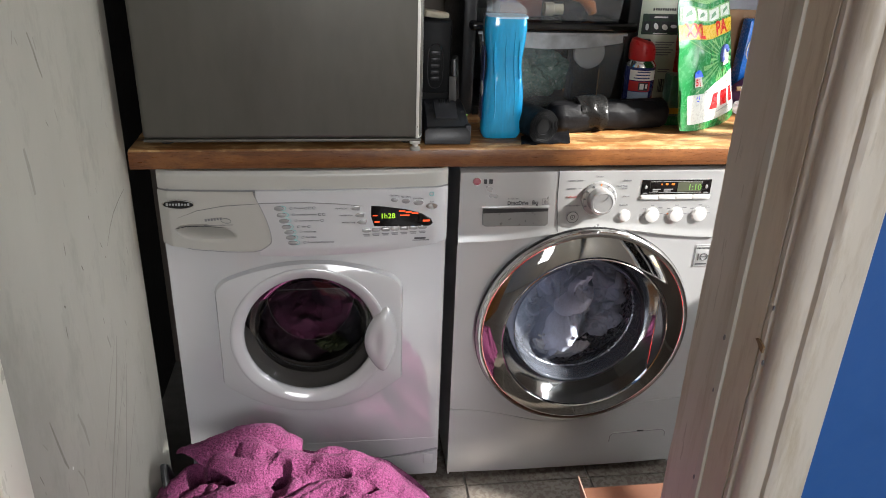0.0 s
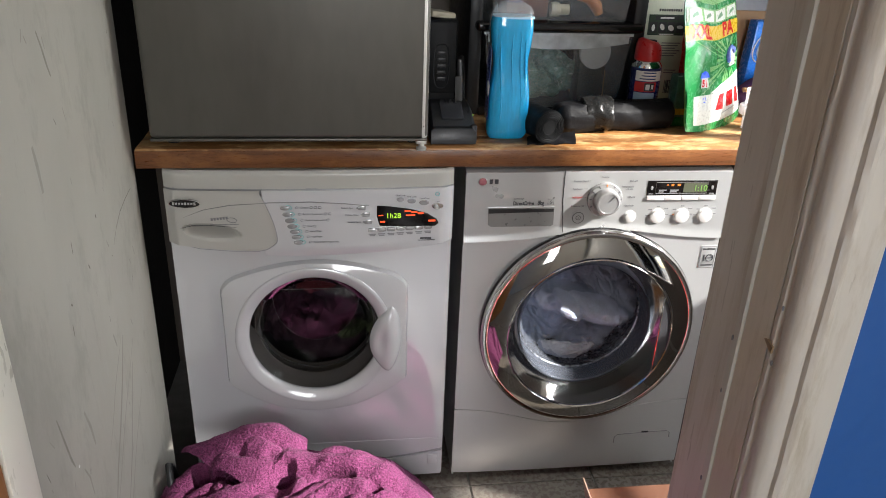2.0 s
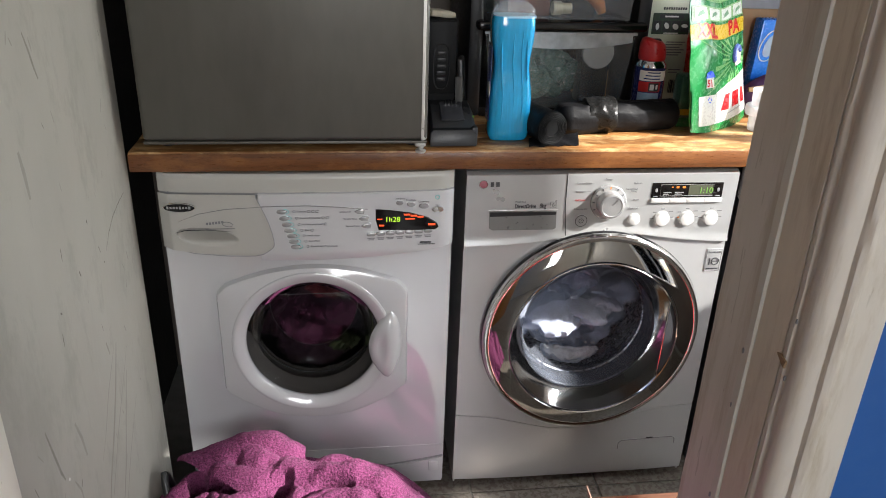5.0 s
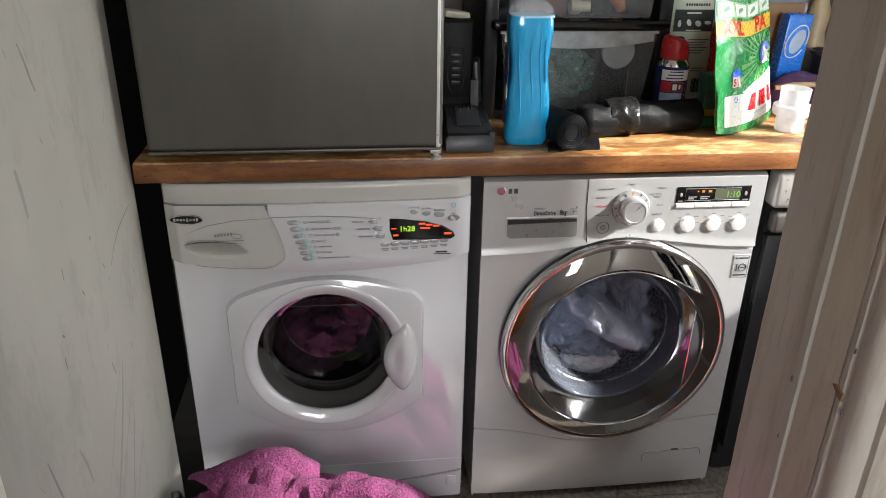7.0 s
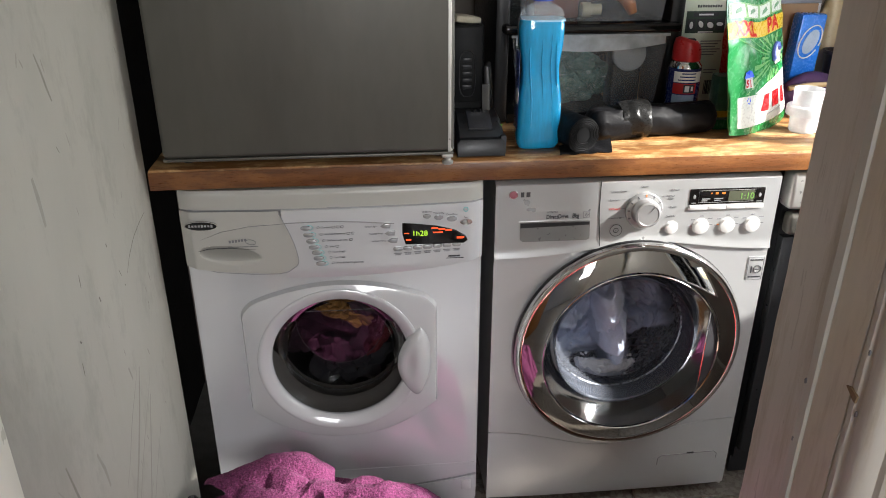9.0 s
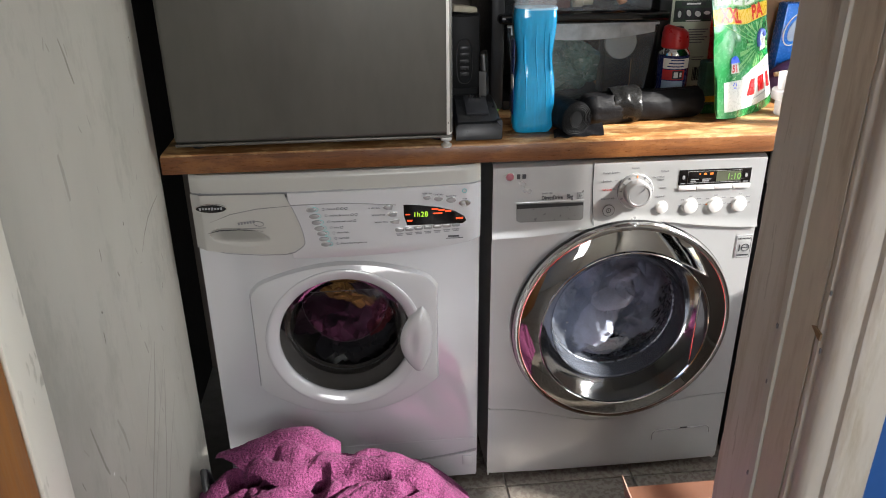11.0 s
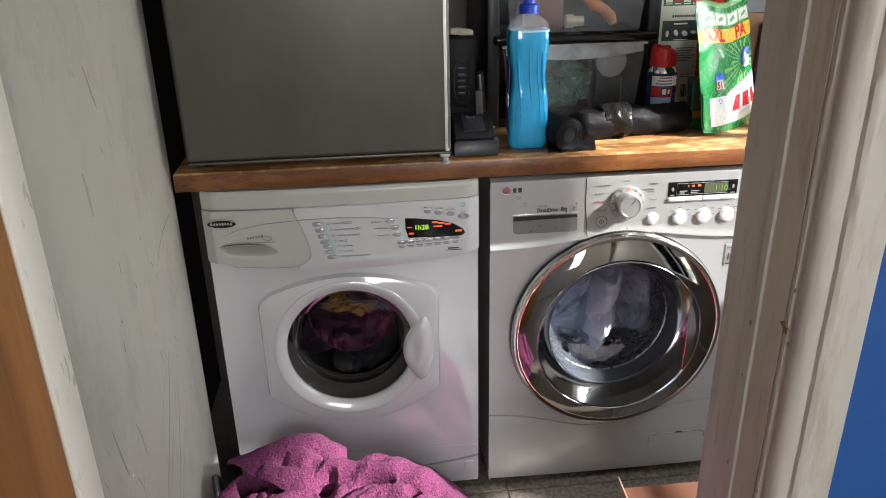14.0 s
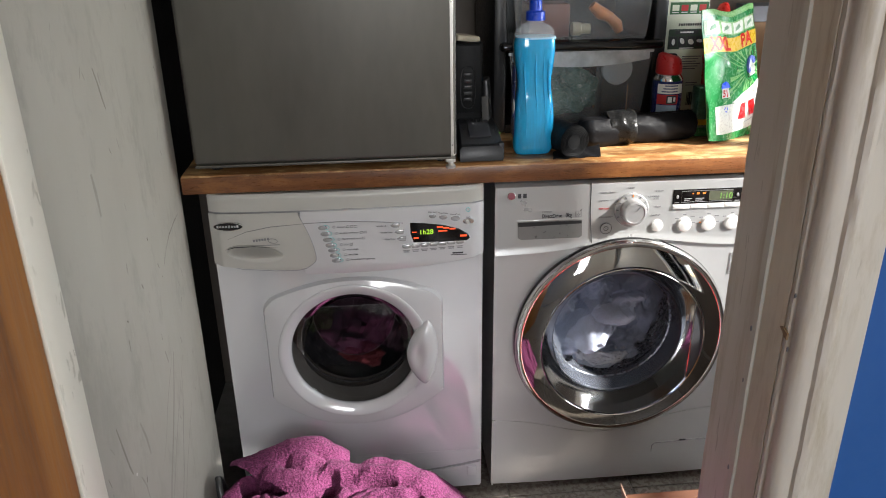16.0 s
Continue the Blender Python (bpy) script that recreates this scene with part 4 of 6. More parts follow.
    # chrome door
    dr = part("door", lathe([(0.2500, Y + 0.01), (0.2575, Y - 0.002), (0.2590, Y - 0.010), (0.2565, Y - 0.016)], LC, LZ, 128), M["black_gloss"], w, "round chrome door with clear bowl window")
    part("door_rim", lathe([(0.2570, Y - 0.014), (0.2560, Y - 0.022), (0.2520, Y - 0.0275), (0.2460, Y - 0.0285), (0.2415, Y - 0.0265)], LC, LZ, 128), M["chrome"], dr, "bright chrome rim")
    part("door_band", lathe([(0.2418, Y - 0.0268), (0.2330, Y - 0.0310), (0.2200, Y - 0.0358), (0.2060, Y - 0.0396), (0.1990, Y - 0.0410)], LC, LZ, 128), M["dark_chrome"], dr, "wide smoked mirror band")
    part("window_rim", lathe([(0.1992, Y - 0.0412), (0.1975, Y - 0.0425), (0.1955, Y - 0.0410), (0.1945, Y - 0.0370)], LC, LZ - 0.004, 128), M["chrome"], dr, "thin chrome line")
    part("bowl_slope", lathe([(0.1948, Y - 0.0375), (0.1830, Y - 0.0240), (0.1700, Y - 0.0100), (0.1610, Y + 0.0060)], LC, LZ - 0.002, 112), M["slope"], dr, "mirrored slope round the bowl")
    part("bowl", lathe([(0.1615, Y + 0.005), (0.1545, Y + 0.030), (0.1480, Y + 0.060), (0.1380, Y + 0.082), (0.105, Y + 0.098), (0.06, Y + 0.105), (0.0, Y + 0.107)], LC, LZ + 0.002, 112), M["glass_bowl"], dr, "clear glass bowl filmed with suds")
    # two added rings imitate the concentric reflections in the glass
    part("bowl_reflection_ring", lathe([(0.1600, Y + 0.010), (0.1575, Y + 0.013), (0.1600, Y + 0.017), (0.1625, Y + 0.013)], LC, LZ - 0.001, 112, close=True), M["bowl_dark"], dr, "dark ring added for the arcs mirrored in the bowl")
    part("bowl_reflection_ring", lathe([(0.1500, Y + 0.052), (0.1478, Y + 0.055), (0.1500, Y + 0.059), (0.1522, Y + 0.055)], LC, LZ + 0.001, 112, close=True), M["drum"], dr, "bright metal ring added for a reflected arc in the bowl")
    arc = [(LC + 0.1945 * math.cos(a), LZ - 0.004 + 0.1945 * math.sin(a)) for a in [-0.56 + 0.06 * k for k in range(19)]]
    hd = part("door_grip", plate(arc, Y - 0.0385, Y - 0.0345, 0.001), M["bowl_dark"], dr, "dark crescent grip")
    part("grip_edge", tube([(x, Y - 0.0390, z) for x, z in (arc[0], arc[-1])], 0.0016, 6), M["chrome"], hd, "bright chrome edge")
    part("gasket", lathe([(0.172, Y + 0.02), (0.168, Y + 0.055), (0.158, Y + 0.072), (0.163, Y + 0.09), (0.166, Y + 0.105)], LC, LZ, 96), M["gasket_blue"], w, "grey rubber door seal")
    part("drum", lathe([(0.164, Y + 0.10), (0.232, Y + 0.112), (0.240, Y + 0.125), (0.240, Y + 0.47), (0.0, Y + 0.48)], LC, LZ, 72), M["drum"], w, "steel drum")
    return w


M["badge_red"] = paint("dark_red_badge", (0.28, 0.09, 0.11), 0.3, var=0.05)
M["grey_slot"] = paint("slot_grey", (0.20, 0.20, 0.195), 0.35, metal=0.3, var=0.08)
M["slope"] = clear("mirrored_slope", (0.50, 0.52, 0.56), 0.10, 1.8, 0.65)
M["gasket_blue"] = paint("blue_grey_rubber", (0.045, 0.050, 0.060), 0.25, var=0.1, scale=18)
washer_silver = silver_washer()

# ---- worktop and fridge ----
WT = 0.898
M["lipping"] = timber("dark_varnished_edge", (0.20, 0.075, 0.020), (0.125, 0.042, 0.011), (0.040, 0.012, 0.004), 0, 0.34, 0.15, 60, (0.21, 0.085, 0.025))
wt = thing("worktop", (0.38, 1.65, 0.857), "thick worn brown wooden worktop over the machines", "worktop")
for k, (y0, y1) in enumerate(((1.350, 1.4445), (1.4452, 1.5520), (1.5527, 1.6700), (1.6707, 1.8000), (1.8007, 1.975))):
    part("stave", box(-0.478, 1.245, y0, y1, 0.857, WT - 0.0003 * (k % 2), 0.0035 if k == 0 else 0.0012), M["worktop"], wt)
part("lipping", box(-0.4778, 1.2448, 1.3480, 1.3499, 0.8580, 0.8935, 0.0006), M["lipping"], wt, "dark reddish varnished front edge")
# black strip fills the gap between worktop and machine tops
part("gap_strip", box(-0.478, 1.245, 1.385, 1.40, 0.852, 0.8565), M["black"], wt, "black strip in the gap under the front edge")


def fridge():
    f = thing("fridge", (-0.17, 1.6, WT), "small brushed grey fridge standing on the worktop", "fridge")
    d = part("door", box(-0.438, 0.1005, 1.3185, 1.362, 0.928, 1.74, 0.009, 4), M["steel"], f, "brushed grey fridge door")
    part("door_edge", sheet(0.0885, 0.1020, lambda x: 0.9285, lambda x: 1.7395, lambda x, z: 1.3178 + 0.020 * max(0, (x - 0.092) / 0.010) ** 2, 8, 1, 0.004), M["steel_edge"], d, "pale rounded door edge")
    part("door_foot_trim", box(-0.4375, 0.100, 1.3195, 1.361, 0.9215, 0.9275, 0.002), M["steel"], d, "pale lower door edge")
    part("gasket", box(-0.432, 0.094, 1.3625, 1.3720, 0.932, 1.736), M["gasket"], f)
    part("body", box(-0.436, 0.099, 1.3725, 1.86, 0.917, 1.75, 0.004), M["charcoal"], f)
    for x in (-0.41, 0.078):
        part("foot", lathe([(0, WT), (0.013, WT), (0.014, WT + 0.006), (0.009, WT + 0.009), (0.009, 0.918), (0, 0.918)], x, 0, 18, axis="z", cy=1.402), M["black"], f)
    part("hinge_foot", joined(box(0.078, 0.0995, 1.329, 1.352, 0.9125, 0.9210, 0.0015), lathe([(0, WT), (0.010, WT), (0.011, WT + 0.005), (0.006, 0.9065), (0.006, 0.913), (0, 0.913)], 0.090, 0, 18, axis="z", cy=1.340)), M["steel_edge"], f, "pale hinge foot")


fridge()

# ---- machine beyond the silver one ----
dw = thing("dishwasher", (1.03, 1.65, 0), "dark grey dishwasher beside the washing machine", "dishwasher")
part("door", box(0.835, 1.235, 1.385, 1.41, 0.10, 0.69, 0.004), M["charcoal"], dw, "dark lower door")
part("control_panel", box(0.820, 1.235, 1.362, 1.41, 0.762, 0.846, 0.010, 3), M["steel_edge"], dw, "silver control panel")
part("handle", box(0.832, 1.235, 1.367, 1.40, 0.700, 0.750, 0.010, 3), M["steel"], dw, "silver grip rail")
part("body", box(0.836, 1.234, 1.4105, 1.93, 0.06, 0.848), M["black"], dw)
part("plinth", box(0.84, 1.235, 1.43, 1.44, 0, 0.095), M["black"], dw)

# ---- things on the worktop ----
def charger():
    c = thing("battery_charger", (0.163, 1.40, WT), "black tool battery charger with metal contacts", "charger")
    pts = [(0.0, 0.002), (0.0, 0.020), (0.006, 0.034), (0.018, 0.036), (0.030, 0.050), (0.070, 0.068), (0.108, 0.072), (0.112, 0.060), (0.112, 0.002)]
    bm = bmesh.new()
    secs = [[bm.verts.new((x, 1.368 + a, WT + 0.001 + h * s)) for a, h in pts] for x, s in ((0.113, 0.80), (0.119, 1.0), (0.200, 1.0), (0.208, 0.80))]
    for p, q in zip(secs, secs[1:]):
        for i in range(len(pts)):
            j = (i + 1) % len(pts)
            bm.faces.new((p[i], p[j], q[j], q[i]))
    bm.faces.new(secs[0][::-1])
    bm.faces.new(secs[-1])
    part("body", bm, M["charcoal"], c)
    b = box(-0.024, 0.024, 0, 0.062, 0, 0.006, 0.002)
    b.transform(pose(0.161, 1.395, WT + 0.0475, 22, 0, 0))
    part("slide_plate", b, M["plate_grey"], c, "grey sliding battery shoe")
    for i in range(4):
        b = box(-0.0012, 0.0012, 0, 0.012, 0, 0.004)
        b.transform(pose(0.150 + 0.0075 * i, 1.438, WT + 0.0705, 22, 0, 0))
        part("contact", b, M["chrome"], c)
    part("side_cheek", box(0.199, 0.2115, 1.378, 1.400, WT + 0.002, WT + 0.040, 0.003), M["plate_grey"], c)
    part("lamp", box(0.203, 0.206, 1.401, 1.404, WT + 0.055, WT + 0.0575), M["glow_lcd"], c, "tiny green lamp")


M["plate_grey"] = paint("mid_grey_plastic", (0.030, 0.031, 0.035), 0.42, var=0.1, scale=25, spec=0.25)
charger()


def vacuum_battery():
    v = thing("vacuum_dock", (0.15, 1.50, WT), "tall black vacuum cleaner dock with raised lettering panel", "vacuum dock")
    part("body", box(0.112, 0.178, 1.478, 1.56, WT, 1.138, 0.006, 3), M["black_soft"], v)
    part("front_panel", box(0.116, 0.174, 1.4720, 1.4775, 0.985, 1.134, 0.002), M["black_soft"], v)
    part("name_ring", tube([(x, 1.4715, z) for x, z in oval(0.143, 1.042, 0.0165, 0.046, 29, 0, 3.0)] + [(0.1595, 1.4715, 1.042)], 0.0012, 6), M["charcoal"], v)
    part("name_bars", joined(*[box(0.134, 0.152, 1.4702, 1.4718, 1.012 + 0.0135 * i, 1.0195 + 0.0135 * i, 0.0006) for i in range(5)]), M["charcoal"], v, "raised lettering")
    b = box(0, 0.012, 0, 0.05, 0, 0.160, 0.004)
    b.transform(pose(0.186, 1.470, WT, 0, -4, -14))
    part("side_fin", b, M["black"], v)
    b = box(-0.0015, 0.002, 0.006, 0.022, 0.030, 0.125, 0.001)
    b.transform(pose(0.1965, 1.4635, WT, 0, -4, 64))
    part("fin_strip", b, M["plate_pale"], v, "pale grey strip")


M["black_soft"] = paint("satin_black_plastic", (0.006, 0.0065, 0.007), 0.5, var=0.15, scale=20, spec=0.15)
M["plate_pale"] = paint("pale_grey_plastic", (0.10, 0.10, 0.098), 0.4, var=0.08)
vacuum_battery()
cl = thing("folded_cloth", (0.12, 1.52, 1.138), "scrap of beige cloth lying on the dock", "cloth")
bm = box(-0.03, 0.03, -0.03, 0.03, 0, 0.014, 0.005)
bm.transform(pose(0.135, 1.515, 1.1385, 0, 8, 25))
part("cloth", bm, paint("beige_cloth", (0.32, 0.29, 0.22), 0.9, var=0.2, scale=40, bump=0.3), cl)


def bottle():
    """Clear squared bottle, waisted, filled with blue softener."""
    c = thing("softener_bottle", (0.283, 1.425, WT), "clear plastic bottle of blue fabric softener with blue cap", "bottle")

    def loft(levels, grow=0.0):
        bm = bmesh.new()
        rows = []
        for z, rx, ry, dx in levels:
            row = []
            for i in range(40):
                a = 2 * math.pi * i / 40
                cc, ss = math.cos(a), math.sin(a)
                pw = 4.2 if rx > 0.025 else 2.0
                row.append(bm.verts.new((0.2845 + dx + (rx + grow) * math.copysign(abs(cc) ** (2 / pw), cc), 1.430 + (ry + grow) * math.copysign(abs(ss) ** (2 / pw), ss), z)))
            rows.append(row)
        for p, q in zip(rows, rows[1:]):
            for i in range(40):
                bm.faces.new((p[i], p[(i + 1) % 40], q[(i + 1) % 40], q[i]))
        bm.faces.new(rows[0][::-1])
        bm.faces.new(rows[-1])
        return bm

    def prof(z):
        h = (z - WT) / 0.27
        waist = 0.0075 * math.exp(-((h - 0.60) / 0.16) ** 2)
        foot = 0.006 * max(0, 1 - h / 0.05) ** 2
        top = 0.004 * max(0, (h - 0.9) / 0.1) ** 2
        return 0.0445 - waist - foot - top, 0.031 - waist * 0.7 - foot * 0.7 - top, 0.0015 * math.sin(h * 5)

    lv = [(WT + 0.001 + 0.264 * k / 26, *prof(WT + 0.264 * k / 26)) for k in range(27)]
    part("liquid", loft(lv), M["softener"], c, "bright blue softener")
    hi = [(WT + 0.2655, *prof(WT + 0.264)), (WT + 0.270, *prof(WT + 0.268)), (WT + 0.277, 0.0405, 0.027, 0.0015), (WT + 0.286, 0.034, 0.0235, 0.001), (WT + 0.293, 0.024, 0.019, 0), (WT + 0.297, 0.0155, 0.0155, 0), (WT + 0.312, 0.0150, 0.0150, 0)]
    part("shoulder", loft(hi), M["bottle_clear"], c, "clear empty shoulder").visible_shadow = False
    part("foam_line", loft([(WT + 0.2620, *[k + 0.0004 for k in prof(WT + 0.262)[:2]], 0.0015), (WT + 0.2662, *[k + 0.0002 for k in prof(WT + 0.266)[:2]], 0.0015)]), M["foam_blue"], c, "pale foam on the softener")
    part("cap", joined(lathe([(0.0205, WT + 0.3005), (0.0205, WT + 0.318), (0.0185, WT + 0.320), (0.0135, WT + 0.3215), (0.0130, WT + 0.342), (0.0105, WT + 0.345), (0, WT + 0.345)], 0.2845, 0, 32, axis="z", cy=1.430)), M["cap_blue"], c, "bright blue cap")
    # flutes down the front and a label on its side
    for x0, z0, z1 in ((0.262, 0.93, 1.12), (0.286, 0.92, 1.15), (0.304, 0.93, 1.155), (0.3145, 1.03, 1.12)):
        part("flute", tube([(x0 + 0.004 * math.sin((z - 0.9) * 22), 1.4012 + (0.0040 * math.exp(-(((z - WT) / 0.27 - 0.60) / 0.16) ** 2)), z) for z in [z0 + (z1 - z0) * k / 10 for k in range(11)]], 0.0024, 8, [0.2] + [1] * 9 + [0.2]), M["softener"], c)
    part("label", joined(box(0.2392, 0.2402, 1.408, 1.446, 0.94, 1.10, 0.0003)), M["label_navy"], c, "navy wrap label")
    part("label_oval", joined(plate(oval(0, 0, 0.012, 0.017, 20), -0.0005, 0.0005)), M["paper"], c)
    o = bpy.data.objects[[k.name for k in c.children if k.name.startswith("label_oval")][0]]
    o.data.transform(Matrix.Translation(c.location))
    o.data.transform(Matrix.Translation(-c.location) @ pose(0.2388, 1.417, 1.01, 0, 0, 90))


def settle_bottle():
    """The bottle stands a little back and is slightly squat."""
    for ch in bpy.data.objects:
        if ch.parent and ch.parent.name.startswith("softener_bottle"):
            ch.data.transform(Matrix.Translation((0, 0.012, 0)) @ Matrix.Diagonal((1, 1, 0.962, 1)))


M["softener"] = paint("blue_liquid", (0.015, 0.36, 0.68), 0.10, var=0.22, scale=11, rvar=0.03, stretch=(2.4, 2, 0.35), coat=0.9)
M["foam_blue"] = paint("pale_blue_foam", (0.35, 0.62, 0.78), 0.4, var=0.1)
M["bottle_clear"] = milky("clear_bottle_plastic", (0.95, 0.97, 0.98), 0.22, 0.12)
M["cap_blue"] = paint("blue_cap_plastic", (0.01, 0.06, 0.55), 0.3, var=0.05)
M["label_navy"] = paint("navy_label", (0.01, 0.03, 0.16), 0.3, var=0.1, scale=30)
M["paper"] = paint("white_paper", (0.75, 0.75, 0.73), 0.55, var=0.05, scale=20)
bottle()
settle_bottle()


def crumple(bm, amount, scale, seed=0.0):
    for v in bm.verts:
        p = Vector((v.co.x * scale + seed, v.co.y * scale, v.co.z * scale))
        v.co += noise.noise_vector(p) * amount + noise.noise_vector(p * 2.7) * amount * 0.45


def bag_rolls():
    r = thing("bin_bag_roll", (0.37, 1.42, WT), "roll of black bin bags with its end towards the doorway", "bin bags", "bin bag rolls")
    a, b = Vector((0.368, 1.380, WT + 0.036)), Vector((0.334, 1.490, WT + 0.037))
    bm = tube([a + (b - a) * k / 14 for k in range(15)], 0.0355, 40, [1.0, 1.0, 0.99] + [0.96 - 0.004 * k for k in range(12)])
    crumple(bm, 0.0022, 26)
    part("roll", bm, M["black_film"], r)
    d = (b - a).normalized()
    sp = []
    u, v = d.orthogonal().normalized(), d.cross(d.orthogonal().normalized())
    for k in range(110):
        an, rad = k * 0.30, 0.0155 + 0.00017 * k
        sp.append(a - d * 0.0012 + (u * math.cos(an) + v * math.sin(an)) * rad)
    part("roll_end", tube(sp, 0.0011, 5), M["black_soft"], r, "spiral edges of the rolled film")
    part("roll_core", tube([a - d * 0.0005, a - d * 0.0001], 0.014, 20), M["black_soft"], r)
    bm = bmesh.new()
    g = [[bm.verts.new((0.318 + 0.11 * i / 14 + 0.010 * j / 6, 1.364 + 0.05 * j / 6 + 0.012 * (i / 14), WT + 0.002 + 0.002 * math.sin(i * 1.3 + j) + (0.004 + 0.012 * (i / 14) ** 4) * (j / 6))) for j in range(7)] for i in range(15)]
    for i in range(14):
        for j in range(6):
            bm.faces.new((g[i][j], g[i + 1][j], g[i + 1][j + 1], g[i][j + 1]))
    part("loose_end", bm, M["black_film"], r, "loose flap of film")
    q = thing("bin_bag_roll", (0.56, 1.49, WT), "long crumpled roll of black bin bags", "bin bags", "bin bag rolls")
    a, b = Vector((0.395, 1.470, WT + 0.036)), Vector((0.692, 1.520, WT + 0.035))
    pts = [a + (b - a) * k / 40 for k in range(41)]
    bm = tube(pts, 0.037, 36, [0.35, 0.7, 0.88] + [1.0 + 0.03 * math.sin(k * 0.31) for k in range(35)] + [0.95, 0.86, 0.6])
    crumple(bm, 0.0026, 9, 3.0)
    for v in bm.verts:
        v.co.z = min(v.co.z, WT + 0.066 + 0.1 * (v.co.z - WT - 0.066))
        v.co.z += 0.007 * abs(noise.noise(Vector((v.co.x * 12, v.co.y * 60 + v.co.z * 50, 2.0)))) - 0.003
        v.co.y += 0.006 * abs(noise.noise(Vector((v.co.x * 14 + v.co.z * 30, v.co.z * 60, 7.0)))) - 0.002
        v.co.z = max(v.co.z, WT + 0.001)
    part("roll", bm, M["black_film"], q)
    bm = tube([(0.470 + 0.004 * k, 1.4825, WT + 0.036) for k in range(16)], 0.0395, 36, [0.93 + 0.07 * math.sin(0.2 + k * 0.21) for k in range(16)])
    crumple(bm, 0.0070, 24, 6.0)
    for v in bm.verts:
        v.co.z += 0.006 * abs(noise.noise(Vector((v.co.x * 60, v.co.y * 40 + v.co.z * 60, 2.0))))
    for v in bm.verts:
        v.co.z = max(v.co.z, WT + 0.001)
    part("paper_band", bm, M["black_band"], q, "crinkled glossy wrapper")


M["black_band"] = paint("crinkled_black_wrapper", (0.010, 0.010, 0.010), 0.30, spec=0.3, var=0.3, scale=30, rvar=0.08, bump=0.6, bscale=60)
bag_rolls()


def spray_can():
    c = thing("spray_can", (0.642, 1.575, WT), "aerosol can with red cap and blue label", "spray can")
    z, x, y = WT, 0.642, 1.575
    part("body", lathe([(0, z), (0.034, z), (0.036, z + 0.004), (0.036, z + 0.128), (0.034, z + 0.130)], x, 0, 40, axis="z", cy=y), M["can_blue"], c, "blue and white printed can")
    part("shoulder", lathe([(0.0355, z + 0.130), (0.0355, z + 0.134), (0.030, z + 0.143), (0.0265, z + 0.147)], x, 0, 40, axis="z", cy=y), M["chrome"], c, "bare metal shoulder")
    bm = lathe([(0.0305, z + 0.1455), (0.031, z + 0.150), (0.0305, z + 0.170), (0.027, z + 0.184), (0.019, z + 0.190), (0, z + 0.190)], x, 0, 36, axis="z", cy=y)
    for v in bm.verts:
        if v.co.z > z + 0.165:
            v.co.z += (v.co.x - x) * -0.25
    part("cap", bm, M["red_plastic"], c, "red plastic cap")
    part("nozzle", box(x - 0.007, x + 0.012, y - 0.016, y - 0.002, z + 0.182, z + 0.192, 0.003), M["plate_grey"], c)

    def wrap(w0, w1, z0, z1, m, name, off=0.0006):
        bm = bmesh.new()
        n = 14
        rows = [[bm.verts.new((x + (0.036 + off) * math.sin(w0 + (w1 - w0) * i / n), y - (0.036 + off) * math.cos(w0 + (w1 - w0) * i / n), z + h)) for h in (z0, z1)] for i in range(n + 1)]
        for p, q in zip(rows, rows[1:]):
            bm.faces.new((p[0], q[0], q[1], p[1]))
        part(name, bm, m, c)

    wrap(-1.0, 0.85, 0.101, 0.124, M["paper"], "label_band")
    wrap(-1.0, 0.45, 0.076, 0.099, M["red_plastic"], "label_band")
    wrap(-0.35, 0.30, 0.078, 0.097, M["ink_dark"], "label_picture", 0.0010)
    wrap(-0.26, -0.0, 0.081, 0.094, M["paper"], "label_mark", 0.0014)
    wrap(0.10, 0.24, 0.083, 0.093, M["paper"], "label_mark", 0.0014)
    wrap(-1.0, 0.40, 0.006, 0.074, M["pale_blue"], "label_band")
    for i in range(3):
        wrap(-0.7 + 0.1 * i, 0.35, 0.105 + 0.007 * i, 0.1075 + 0.007 * i, M["label_navy"], "label_print", 0.0010)


M["can_blue"] = paint("navy_can_print", (0.025, 0.035, 0.14), 0.25, metal=0.2, var=0.15, scale=30)
M["pale_blue"] = paint("pale_blue_print", (0.30, 0.40, 0.52), 0.35, var=0.15, scale=60)
M["red_plastic"] = paint("red_plastic", (0.50, 0.018, 0.020), 0.35, var=0.08)
spray_can()


